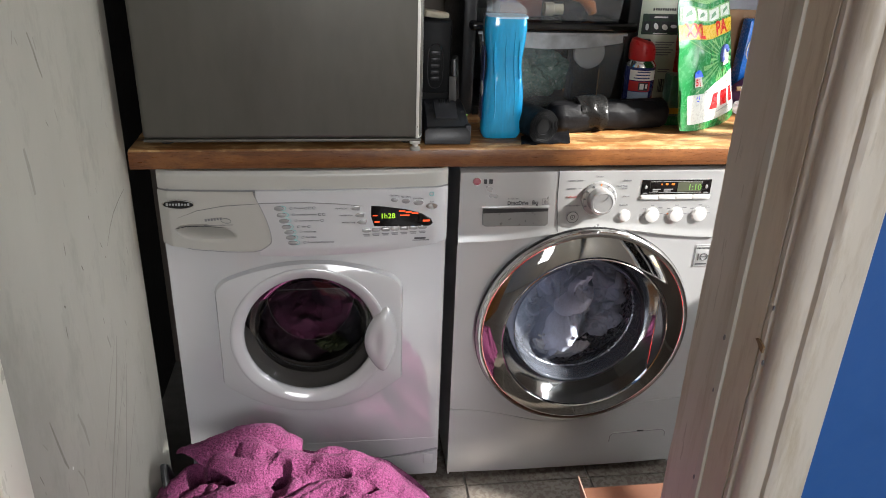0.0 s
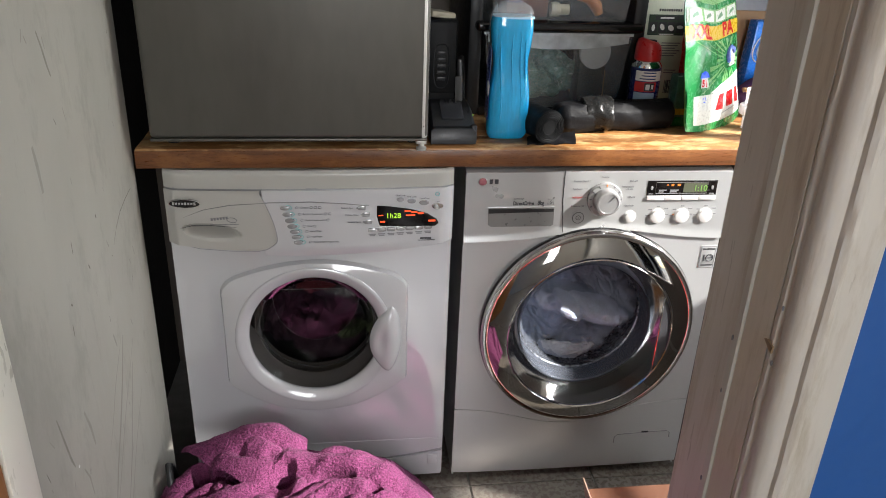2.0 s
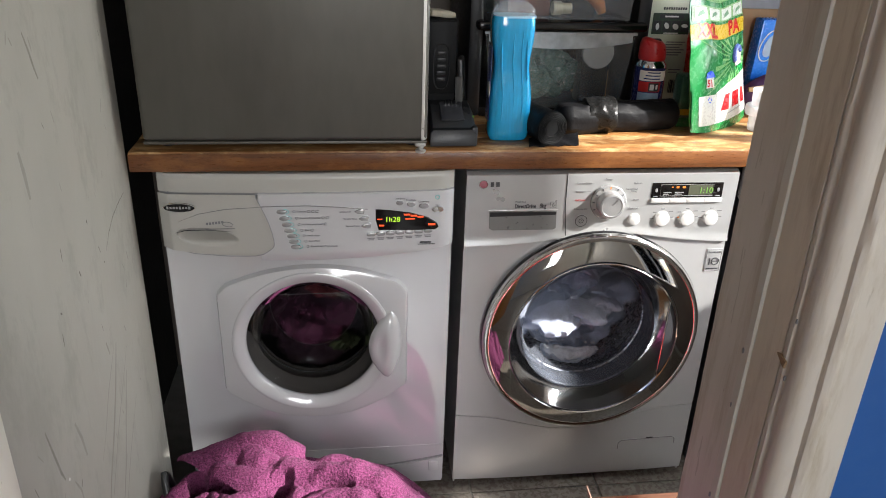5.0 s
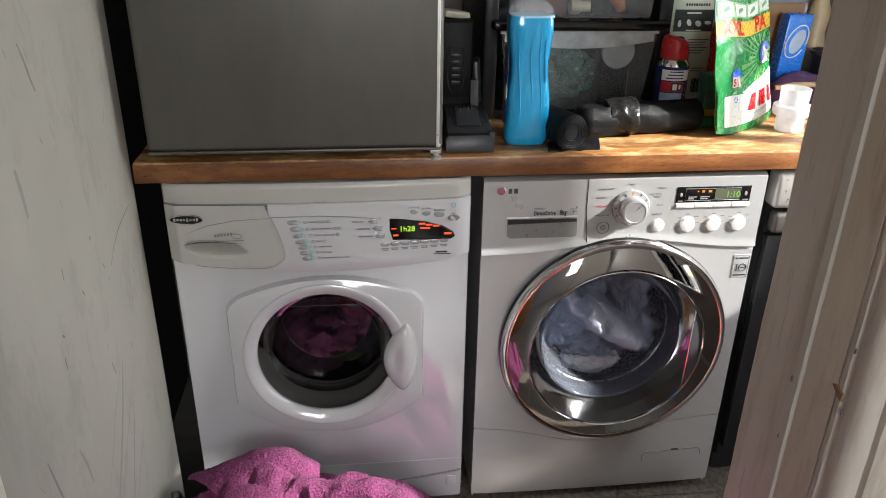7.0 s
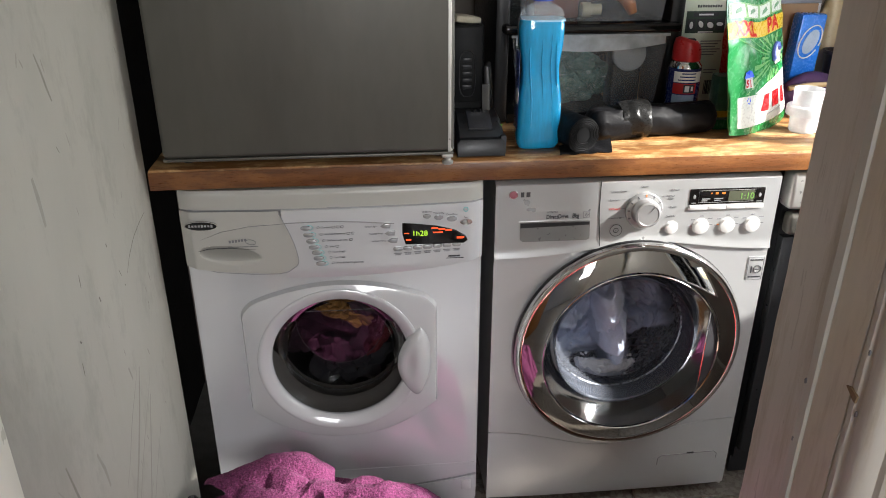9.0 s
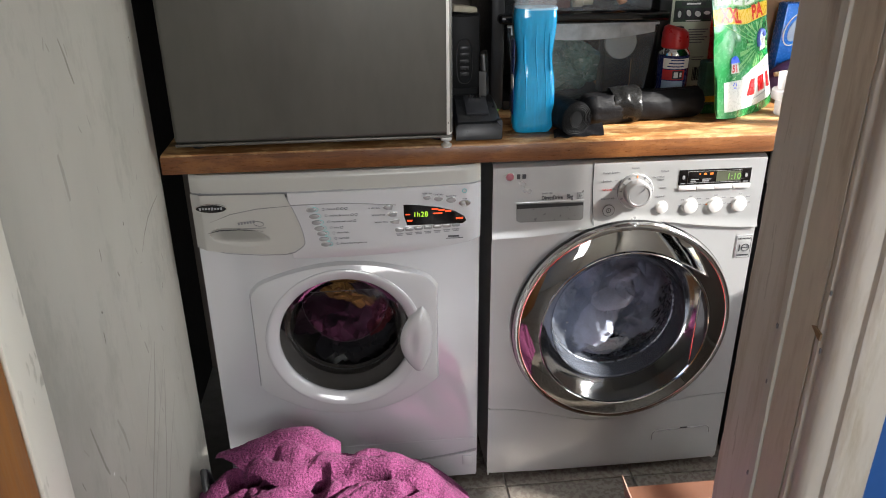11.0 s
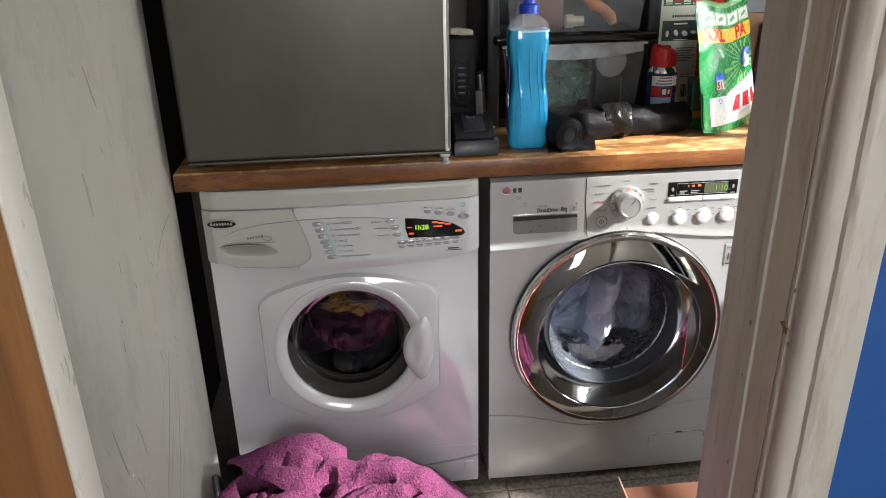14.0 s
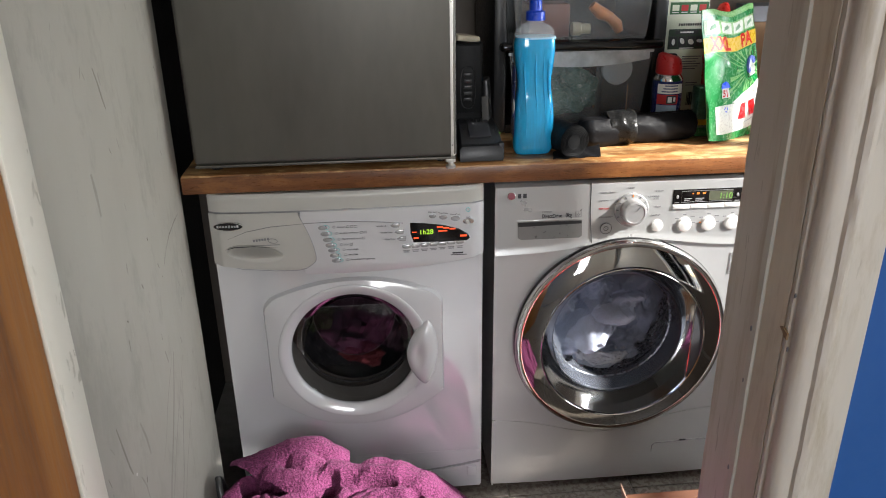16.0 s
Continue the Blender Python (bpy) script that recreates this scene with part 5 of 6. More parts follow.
def drawer_tower():
    """Black frame with two clear drawers full of odds and ends."""
    t = thing("drawer_tower", (0.43, 1.78, WT), "black plastic drawer tower with clear drawers of odds and ends", "drawer tower")
    F = 1.62
    part("side", box(0.222, 0.254, F - 0.004, 1.95, WT, 1.40, 0.008), M["black"], t)
    part("side", box(0.612, 0.645, F - 0.004, 1.95, WT, 1.40, 0.008), M["black"], t)
    part("shelf", box(0.236, 0.632, F - 0.030, 1.94, 1.098, 1.119, 0.008, 3), M["black_gloss"], t, "glossy black shelf lip")
    part("shelf", box(0.2545, 0.6115, F, 1.94, WT, WT + 0.02), M["black"], t)
    part("shelf", box(0.236, 0.632, F - 0.02, 1.94, 1.320, 1.345, 0.008, 3), M["black_gloss"], t)
    part("back", box(0.2545, 0.6115, 1.93, 1.945, WT + 0.02, 1.40), M["black"], t)
    for z0, z1 in ((0.922, 1.096), (1.122, 1.316)):
        bm = bmesh.new()
        top = [(0.258, F - 0.016), (0.609, F - 0.016), (0.609, 1.90), (0.258, 1.90)]
        low = [(0.277, F - 0.008), (0.590, F - 0.008), (0.590, 1.89), (0.277, 1.89)]
        a = [bm.verts.new((x, y, z1)) for x, y in top]
        b = [bm.verts.new((x, y, z0)) for x, y in low]
        for i in range(4):
            bm.faces.new((a[i], a[(i + 1) % 4], b[(i + 1) % 4], b[i]))
        bm.faces.new(b)
        d = part("drawer", bm, M["drawer_clear"], t, "clear plastic drawer", smooth=False)
        d.visible_shadow = False
        part("drawer_lip", joined(box(0.256, 0.611, F - 0.0205, F - 0.0165, z1 - 0.006, z1, 0.001), sheet(0.266, 0.602, lambda x: z1 - 0.022 - 0.016 * (1 - ((x - 0.434) / 0.17) ** 2), lambda x: z1 - 0.006, lambda x, z: F - 0.0172 + 0.05 * (z1 - z) * 0.9, 24, 2, 0.001)), M["drawer_milk"], d, "cloudy drawer lip")
    for x in (0.43, 0.52):
        part("drawer_rib", box(x, x + 0.002, F - 0.0175, F - 0.0155, 1.062, 1.09), M["drawer_milk"], t)


M["drawer_clear"] = milky("clear_drawer_plastic", (0.92, 0.95, 0.95), 0.15, 0.10)
M["drawer_milk"] = milky("cloudy_drawer_plastic", (0.85, 0.88, 0.90), 0.72, 0.3, (0.7, 0.75, 0.78))
drawer_tower()
disc = thing("round_lid", (0.533, 1.640, 0.942), "white round plastic lid standing in the drawer", "lid")
part("lid", lathe([(0, 1.628), (0.036, 1.628), (0.038, 1.630), (0.038, 1.640), (0.036, 1.641), (0.0, 1.636)], 0.533, 1.046, 48), M["white_plastic"], disc)
part("lid_stand", box(0.50, 0.566, 1.642, 1.70, 0.9225, 1.05, 0.004), M["black"], disc)
pouch = thing("plastic_bag", (0.42, 1.72, 0.923), "crumpled green-grey clear plastic bag inside the drawer", "bag")
bm = bmesh.new()
bmesh.ops.create_icosphere(bm, subdivisions=5, radius=1, matrix=Matrix.LocRotScale((0.40, 1.715, 0.985), None, (0.105, 0.075, 0.066)))
crumple(bm, 0.026, 17, 5)
crumple(bm, 0.007, 60, 2)
for v in bm.verts:
    v.co.z = max(v.co.z, 0.924)
part("bag", bm, paint("green_grey_film", (0.20, 0.33, 0.29), 0.25, var=0.45, scale=30, bump=0.5, bscale=70, dirt=(0.55, 0.64, 0.60), dirt_from=0.54), pouch)
tin = thing("wooden_block", (0.57, 1.72, 0.923), "small piece of pale wood in the drawer", "wood block")
part("block", box(0.515, 0.585, 1.69, 1.77, 0.9235, 0.995, 0.003), paint("pale_wood", (0.42, 0.24, 0.11), 0.6, var=0.2, scale=30), tin)
up = thing("brown_carton", (0.345, 1.72, 1.1225), "red-brown small carton in the upper drawer", "carton")
part("carton", box(0.315, 0.415, 1.66, 1.76, 1.1225, 1.20, 0.003), paint("red_brown_card", (0.15, 0.045, 0.030), 0.6, var=0.15), up)
up = thing("small_bottle", (0.452, 1.66, 1.1225), "pale small bottle lying in the upper drawer", "bottle")
part("bottle", tube([(0.418, 1.65, 1.142), (0.438, 1.65, 1.142), (0.440, 1.65, 1.142), (0.462, 1.65, 1.142)], 0.016, 18, [1, 1, 0.75, 0.75]), paint("cream_bottle", (0.50, 0.45, 0.33), 0.4), up)
up = thing("orange_toy_tool", (0.50, 1.68, 1.1225), "orange plastic tool handle in the upper drawer", "tool")
bm = tube([(0.468, 1.66, 1.195), (0.492, 1.66, 1.176), (0.512, 1.66, 1.168), (0.532, 1.66, 1.150), (0.540, 1.66, 1.132)], 0.016, 12, [0.7, 1, 0.8, 0.9, 0.6])
part("handle", bm, paint("orange_plastic", (0.55, 0.17, 0.03), 0.4, var=0.2, scale=40), up)


def carton():
    """Tall pale green box with pictograms."""
    c = thing("cleaner_carton", (0.71, 1.66, WT), "tall pale green printed carton with small pictograms", "carton")
    F = 1.645
    part("box", box(0.652, 0.756, F, 1.70, WT, 1.30, 0.0015), M["carton_green"], c)
    y = F - 0.0008
    part("panel", box(0.660, 0.752, y, F - 0.0001, 1.088, 1.136), M["carton_dark"], c, "dark pictogram panel")
    for i in range(4):
        x = 0.6635 + 0.0222 * i
        part("pictogram", joined(box(x, x + 0.0195, y - 0.0006, y - 0.0001, 1.094, 1.119), ), M["ink_dark"], c)
        part("pictogram_shape", joined(plate(oval(x + 0.0095, 1.1055 + 0.002 * (i % 2), 0.0042 + 0.001 * (i % 3), 0.008, 14, 0.5 * i), y - 0.0012, y - 0.0007)), M["paper"], c)
    part("heading", box(0.676, 0.735, y - 0.0006, y, 1.124, 1.133), M["ink_dark"], c)
    part("heading_print", bars([(0.688, 0.722, 1.1285, 0.0035)], y - 0.0012), M["paper"], c)
    part("web_print", bars([(0.683, 0.687, 1.1465, 0.006)] + [(0.689 + 0.0058 * i, 0.693 + 0.0058 * i, 1.1465, 0.0055) for i in range(9)], y), M["ink_dark"], c)
    part("foot_print", bars([(0.690, 0.726, 1.0905, 0.0025)], y - 0.0008), M["paper"], c)
    for z in (1.185, 1.225):
        part("colour_panel", box(0.658, 0.754, y, F - 0.0001, z - 0.014, z + 0.014), M["carton_deep"], c)
        for i in range(4):
            part("colour_icon", box(0.663 + 0.0225 * i, 0.680 + 0.0225 * i, y - 0.0006, y - 0.0001, z - 0.006, z + 0.008), M["ink_red"] if i % 2 else M["carton_green"], c)
            part("icon_caption", bars([(0.6635 + 0.0225 * i, 0.6795 + 0.0225 * i, z - 0.0095, 0.002)], y - 0.0006), M["paper"], c)
    part("fine_print", bars([(0.700, 0.748 - 0.006 * (i % 3), 1.070 - 0.0060 * i, 0.0022) for i in range(6)], y), M["ink"], c)
    part("fine_print", bars([(0.716, 0.746, 1.005, 0.002), (0.716, 0.740, 0.999, 0.002)], y), M["ink"], c)
    part("bar_code", bars([(0.722 + 0.0031 * i, 0.7235 + 0.0031 * i + 0.0006 * (i % 3), 0.965, 0.032) for i in range(9)], y), M["ink_dark"], c)


M["carton_green"] = paint("pale_green_card", (0.64, 0.68, 0.55), 0.5, var=0.06, scale=20)
M["carton_dark"] = paint("dark_green_print", (0.030, 0.055, 0.035), 0.45, var=0.1)
M["carton_deep"] = paint("green_print", (0.035, 0.13, 0.05), 0.45, var=0.1)
carton()
rd = thing("red_bag", (0.80, 1.69, WT), "crumpled bright red plastic bag behind the pouch", "bag")
bm = bmesh.new()
bmesh.ops.create_icosphere(bm, subdivisions=4, radius=1, matrix=Matrix.LocRotScale((0.785, 1.640, WT + 0.15), Euler((0, 0.08, 0)), (0.030, 0.035, 0.155)))
crumple(bm, 0.010, 18)
for v in bm.verts:
    v.co.z = max(v.co.z, WT + 0.001)
part("bag", bm, paint("red_film", (0.62, 0.02, 0.015), 0.3, var=0.2, scale=20, bump=0.3, bscale=40), rd)


def pouch_bag():
    """Stand-up detergent pouch, bulging below and flat at its seal."""
    p = thing("detergent_pouch", (0.79, 1.50, WT), "glossy green stand-up detergent pouch with yellow band", "detergent pouch")
    d = Vector((0.199, 0.143, 0)).normalized()
    n = Vector((d.y, -d.x, 0))
    o = Vector((0.700, 1.437, WT + 0.001))

    def place(u, v, off=0.0, back=False):
        """u 0..1 across, v 0..1 up."""
        width = 0.244 - 0.030 * v
        left = -0.058 * v
        bell = max(0.0, 1 - (2 * u - 1) ** 2) ** 0.8
        depth = 0.017 * (1 - v) ** 0.45 * bell * (0.55 + 0.45 * math.sin(min(1, v * 4 + 0.15) * math.pi / 2))
        wr = 0.0030 * noise.noise(Vector((u * 5, v * 6, 1.7))) + 0.0012 * noise.noise(Vector((u * 17, v * 13, 4.1)))
        lift = 0.010 * (1 - bell) * (1 - v) ** 6
        s = -0.9 if back else 1
        return o + d * (left + width * u) + n * (s * depth + wr + off - 0.02 * v) + Vector((0, 0, 0.302 * v + lift - 0.006 * math.sin(u * 3.1) * v + 0.004 * math.sin(u * 9) * v))

    bm = bmesh.new()
    N, K = 40, 44
    fr_ = [[bm.verts.new(place(i / N, j / K)) for j in range(K + 1)] for i in range(N + 1)]
    bk = [[bm.verts.new(place(i / N, j / K, -0.002, True)) for j in range(K + 1)] for i in range(N + 1)]
    for g in (fr_, bk):
        for i in range(N):
            for j in range(K):
                bm.faces.new((g[i][j], g[i + 1][j], g[i + 1][j + 1], g[i][j + 1]))
    for j in range(K):
        for i in (0, N):
            bm.faces.new((fr_[i][j], fr_[i][j + 1], bk[i][j + 1], bk[i][j]))
    part("pouch", bm, M["pouch_green"], p)

    def patch(u0, u1, v0, v1, m, name, off, wave=0.0, label=""):
        bm = bmesh.new()
        g = [[bm.verts.new(place(u0 + (u1 - u0) * i / 24, v0 + (v1 - v0) * j / 8 + wave * (i / 24), off)) for j in range(9)] for i in range(25)]
        for i in range(24):
            for j in range(8):
                bm.faces.new((g[i][j], g[i + 1][j], g[i + 1][j + 1], g[i][j + 1]))
        part(name, bm, m, p, label)

    def shape(pts, m, name, off, label=""):
        bm = bmesh.new()
        f = bm.faces.new([bm.verts.new((u, 0, v)) for u, v in pts])
        bmesh.ops.triangulate(bm, faces=[f])
        bmesh.ops.subdivide_edges(bm, edges=bm.edges[:], cuts=3, use_grid_fill=True)
        for v in bm.verts:
            v.co = place(v.co.x, v.co.z, off)
        part(name, bm, m, p, label)

    def lettering(text, u, v, size, m, name, off):
        bm = words(text, 0, 0, 0, 1.0, thick=0, bold=0.04)
        for k in bm.verts:
            k.co = place(u + k.co.x * size / 0.235, v + k.co.z * size / 0.302, off)
        part(name, bm, m, p)

    # rays first, then panels over them
    for k in range(26):
        a = 0.15 + 0.2417 * k
        cx, cz = 0.74, 0.53
        l0, l1 = 0.10, 0.24 + 0.13 * (k % 4)
        q = []
        for rr, wd in ((l0, 0.005), (l1, 0.015 + 0.008 * (k % 2))):
            for sgn in (-1, 1):
                q.append((cx + rr * math.cos(a + sgn * wd / rr), cz + rr * math.sin(a + sgn * wd / rr) * 0.85))
        pts = [q[0], q[2], q[3], q[1]]
        pts = [(min(0.97, max(0.05, u)), min(0.69, max(0.30, v))) for u, v in pts]
        if abs(pts[1][0] - pts[2][0]) + abs(pts[1][1] - pts[2][1]) > 0.01:
            shape(pts, M["pouch_pale"], "ray", 0.0008)
    patch(0.10, 0.985, 0.055, 0.285, M["pouch_white"], "white_panel", 0.0010, 0.03, "white lower panel")
    shape([(0.98, 0.42), (0.55, 0.36), (0.36, 0.30), (0.98, 0.27)], M["pouch_white"], "white_swell", 0.0011)
    patch(0.0, 1.0, 0.695, 0.800, M["pouch_yellow"], "yellow_band", 0.0012, 0.012, "yellow band")
    patch(0.02, 0.98, 0.825, 0.925, M["pouch_pale"], "picture_strip", 0.0010, 0.0)
    patch(0.0, 1.0, 0.960, 1.0, M["pouch_pale"], "top_seal", 0.0006, 0.0, "pale sealed edge")
    for i in range(4):
        patch(0.06 + 0.23 * i, 0.25 + 0.23 * i, 0.835, 0.915, M["pouch_white"], "picture", 0.0016)
        shape([(0.09 + 0.23 * i, 0.85), (0.20 + 0.23 * i, 0.87 + 0.01 * (i % 2)), (0.18 + 0.23 * i, 0.90), (0.11 + 0.23 * i, 0.88)], M["carton_deep"], "picture_mark", 0.0020)
    lettering("XXL", 0.09, 0.712, 0.041, M["pouch_red"], "letters", 0.0018)
    lettering("PA", 0.64, 0.719, 0.041, M["pouch_red"], "letters", 0.0018)
    # red mark of plain slanted shapes
    for pts in ([(0.44, 0.160), (0.56, 0.163), (0.61, 0.285), (0.52, 0.282)], [(0.65, 0.166), (0.78, 0.169), (0.80, 0.288), (0.67, 0.286)], [(0.84, 0.172), (0.91, 0.174), (0.91, 0.295), (0.85, 0.293)]):
        shape(pts, M["pouch_red"], "red_mark", 0.0022)
    shape([(0.55, 0.125), (0.92, 0.150), (0.92, 0.158), (0.55, 0.133)], M["ink"], "print_line", 0.0020)
    # wash count tag and recycling mark
    shape([(0.20, 0.345), (0.335, 0.350), (0.330, 0.425), (0.205, 0.420)], M["pouch_white"], "count_tag", 0.0020)
    lettering("51", 0.210, 0.357, 0.022, M["pouch_red"], "letters", 0.0026)
    shape([(0.19, 0.420), (0.36, 0.425), (0.33, 0.462), (0.28, 0.475), (0.215, 0.460)], M["cap_blue"], "tag_shirt", 0.0024)
    for k in range(3):
        a = 2.1 * k + 0.4
        shape([(0.255 + 0.030 * math.cos(a + s) * r, 0.255 + 0.026 * math.sin(a + s) * r) for s, r in ((-0.75, 0.65), (-0.75, 1.05), (0.55, 1.05), (0.75, 0.8), (0.55, 0.60))], M["cap_blue"], "recycling_arrow", 0.0020)
    # pod picture
    part("pod_ring", tube([place(0.80 + 0.075 * math.cos(a), 0.535 + 0.075 * math.sin(a), 0.002) for a in [0.3 + 0.22 * k for k in range(16)]], 0.0055, 8, [0.3] + [1] * 14 + [0.3]), M["pod_blue"], p, "blue ring of the pictured capsule")
    shape([(0.74, 0.47), (0.90, 0.47), (0.91, 0.57), (0.82, 0.60), (0.75, 0.56)], M["pouch_white"], "pod_body", 0.0014)
    # glossy side gusset with small print
    shape([(0.004, 0.03), (0.055, 0.03), (0.05, 0.33), (0.004, 0.36)], M["pouch_green"], "side_fold", 0.0030)


M["pouch_green"] = paint("glossy_green_film", (0.007, 0.130, 0.032), 0.26, var=0.15, scale=14, rvar=0.06, coat=0.15)
M["pouch_pale"] = paint("pale_green_film", (0.115, 0.25, 0.085), 0.3, var=0.15, scale=30, coat=0.1)
M["pouch_white"] = paint("white_film", (0.42, 0.43, 0.40), 0.3, var=0.05, scale=20, coat=0.1)
M["pouch_yellow"] = paint("yellow_film", (0.42, 0.27, 0.006), 0.3, var=0.06, scale=20, coat=0.1)
M["pouch_red"] = paint("red_film_print", (0.36, 0.008, 0.010), 0.25, var=0.05)
M["pod_blue"] = paint("violet_blue_print", (0.12, 0.16, 0.55), 0.25, var=0.2, scale=30)
pouch_bag()
# added printed block in place of the pouch's left side gusset
tk = thing("pouch_gusset_block", (0.735, 1.535, WT), "printed block standing in for the pouch's left gusset", "tub")
part("tub", box(0.700, 0.745, 1.520, 1.565, WT + 0.0005, WT + 0.118, 0.006), paint("gusset_green_print", (0.03, 0.09, 0.06), 0.3, var=0.5, scale=60), tk)
part("band", box(0.6985, 0.7465, 1.5185, 1.55, WT + 0.028, WT + 0.042), M["pouch_yellow"], tk)
part("foot_band", box(0.6990, 0.7460, 1.5190, 1.55, WT + 0.001, WT + 0.022), M["pouch_green"], tk)


def cup():
    c = thing("dosing_cup", (0.893, 1.49, WT), "cloudy white plastic dosing cup", "cup")
    z = WT + 0.0006
    prof = [(0.0, z), (0.027, z), (0.0295, z + 0.003), (0.0305, z + 0.036), (0.0400, z + 0.037), (0.0415, z + 0.040), (0.0410, z + 0.056), (0.0390, z + 0.058), (0.0295, z + 0.059), (0.0315, z + 0.094),
            (0.0300, z + 0.094), (0.0280, z + 0.058), (0.0270, z + 0.006), (0.0, z + 0.005)]
    part("cup", lathe(prof, 0.893, 0, 48, axis="z", cy=1.490), M["cup_white"], c)


M["cup_white"] = milky("cloudy_cup_plastic", (0.95, 0.96, 0.97), 0.45, 0.35, (0.85, 0.86, 0.87))
cup()

# far end of the worktop
bp = thing("blue_pack", (0.99, 1.72, WT), "bright blue detergent pack with white oval", "pack")
bm = box(0.957, 1.020, 1.700, 1.745, WT, 1.118, 0.006)
for v in bm.verts:
    v.co.x += 0.09 * max(0, v.co.z - 1.0)
part("pack", bm, paint("blue_film", (0.012, 0.16, 0.62), 0.25, var=0.2, scale=18, coat=0.3), bp)
part("oval", plate(oval(0.998, 1.055, 0.016, 0.030, 24, -0.4), 1.6985, 1.6995), M["pale_blue"], bp)
part("oval_edge", tube([(x, 1.6985, z) for x, z in oval(0.996, 1.055, 0.024, 0.040, 25, -0.4)], 0.0016, 6), M["paper"], bp)
cb = thing("cardboard_box", (0.985, 1.80, WT), "brown cardboard box with starred lid behind the pack", "box")
part("box", box(0.930, 1.040, 1.765, 1.86, WT, 1.135, 0.002), paint("brown_card", (0.26, 0.16, 0.085), 0.75, var=0.1, scale=20), cb)
part("lid", box(0.926, 1.044, 1.761, 1.864, 1.1355, 1.175, 0.002), paint("grey_card", (0.20, 0.21, 0.24), 0.7, var=0.15), cb)
for k, (x, col, h, r) in enumerate(((1.055, (0.42, 0.45, 0.47), 0.235, 0.024), (1.100, (0.46, 0.37, 0.22), 0.30, 0.030), (1.160, (0.40, 0.31, 0.17), 0.28, 0.032))):
    b = thing("bottle", (x, 1.80, WT), ("cloudy grey plastic bottle", "beige cleaning bottle", "tan cleaning bottle")[k] + " at the back of the worktop", "bottle", "bottles at the back")
    part("body", lathe([(0, WT), (r, WT), (r * 1.02, WT + 0.01), (r, WT + h * 0.45), (r * 0.8, WT + h * 0.55), (r * 0.95, WT + h * 0.7), (r * 0.45, WT + h * 0.86), (r * 0.42, WT + h), (0, WT + h)], x, 0, 28, axis="z", cy=1.80), paint("bottle_%s" % "abc"[k], col, 0.35, var=0.1), b)
pt = thing("black_pot", (1.095, 1.72, WT), "small black plastic pot", "pot")
part("pot", lathe([(0, WT + 0.03), (0.032, WT + 0.03), (0.038, WT + 0.12), (0.042, WT + 0.125), (0.042, WT + 0.133), (0.036, WT + 0.133), (0.030, WT + 0.05), (0, WT + 0.05)], 1.095, 0, 28, axis="z", cy=1.72), M["black"], pt)
part("pot_foot", lathe([(0, WT), (0.030, WT), (0.032, WT + 0.0295), (0, WT + 0.0295)], 1.095, 0, 28, axis="z", cy=1.72), M["black"], pt)
vb = thing("purple_bag", (1.02, 1.68, WT), "dark purple soft bag with a tan strap", "bag")
bm = bmesh.new()
bmesh.ops.create_icosphere(bm, subdivisions=4, radius=1, matrix=Matrix.LocRotScale((1.01, 1.665, WT + 0.040), None, (0.085, 0.030, 0.052)))
crumple(bm, 0.008, 16)
for v in bm.verts:
    v.co.z = max(v.co.z, WT + 0.001)
part("bag", bm, paint("purple_cloth", (0.055, 0.018, 0.075), 0.7, var=0.3, scale=30, bump=0.3), vb)
part("strap", tube([(0.925, 1.632, WT + 0.062), (0.965, 1.625, WT + 0.070), (1.01, 1.622, WT + 0.072), (1.06, 1.625, WT + 0.062), (1.12, 1.632, WT + 0.046)], 0.006, 10), paint("tan_strap", (0.46, 0.33, 0.17), 0.6), vb, "tan strap")
pk = thing("pink_hose", (1.09, 1.60, WT), "short pink hose on the worktop", "hose")
part("hose", tube([(1.02, 1.600, WT + 0.011), (1.06, 1.603, WT + 0.012), (1.11, 1.60, WT + 0.010)], 0.009, 12), paint("pink_rubber", (0.50, 0.20, 0.20), 0.5), pk)

# scuffs and scratches on the left wall
M["scuff"] = paint("grey_rub_mark", (0.27, 0.255, 0.22), 0.7, var=0.15, scale=60)
M["scuff_soft"] = paint("faint_rub_mark", (0.34, 0.325, 0.285), 0.7, var=0.1, scale=60)
M["scratch"] = paint("dark_scratch", (0.17, 0.155, 0.135), 0.7, var=0.2, scale=80)
scuff([(0.985, 1.180), (0.996, 1.155), (1.004, 1.130), (1.012, 1.112)], 0.006, M["scuff"])
scuff([(1.170, 0.772), (1.200, 0.795), (1.235, 0.812), (1.280, 0.822), (1.320, 0.827)], 0.0022, M["scratch"], "scratch")
scuff([(1.150, 0.760), (1.153, 0.758)], 0.003, M["scratch"], "scratch")
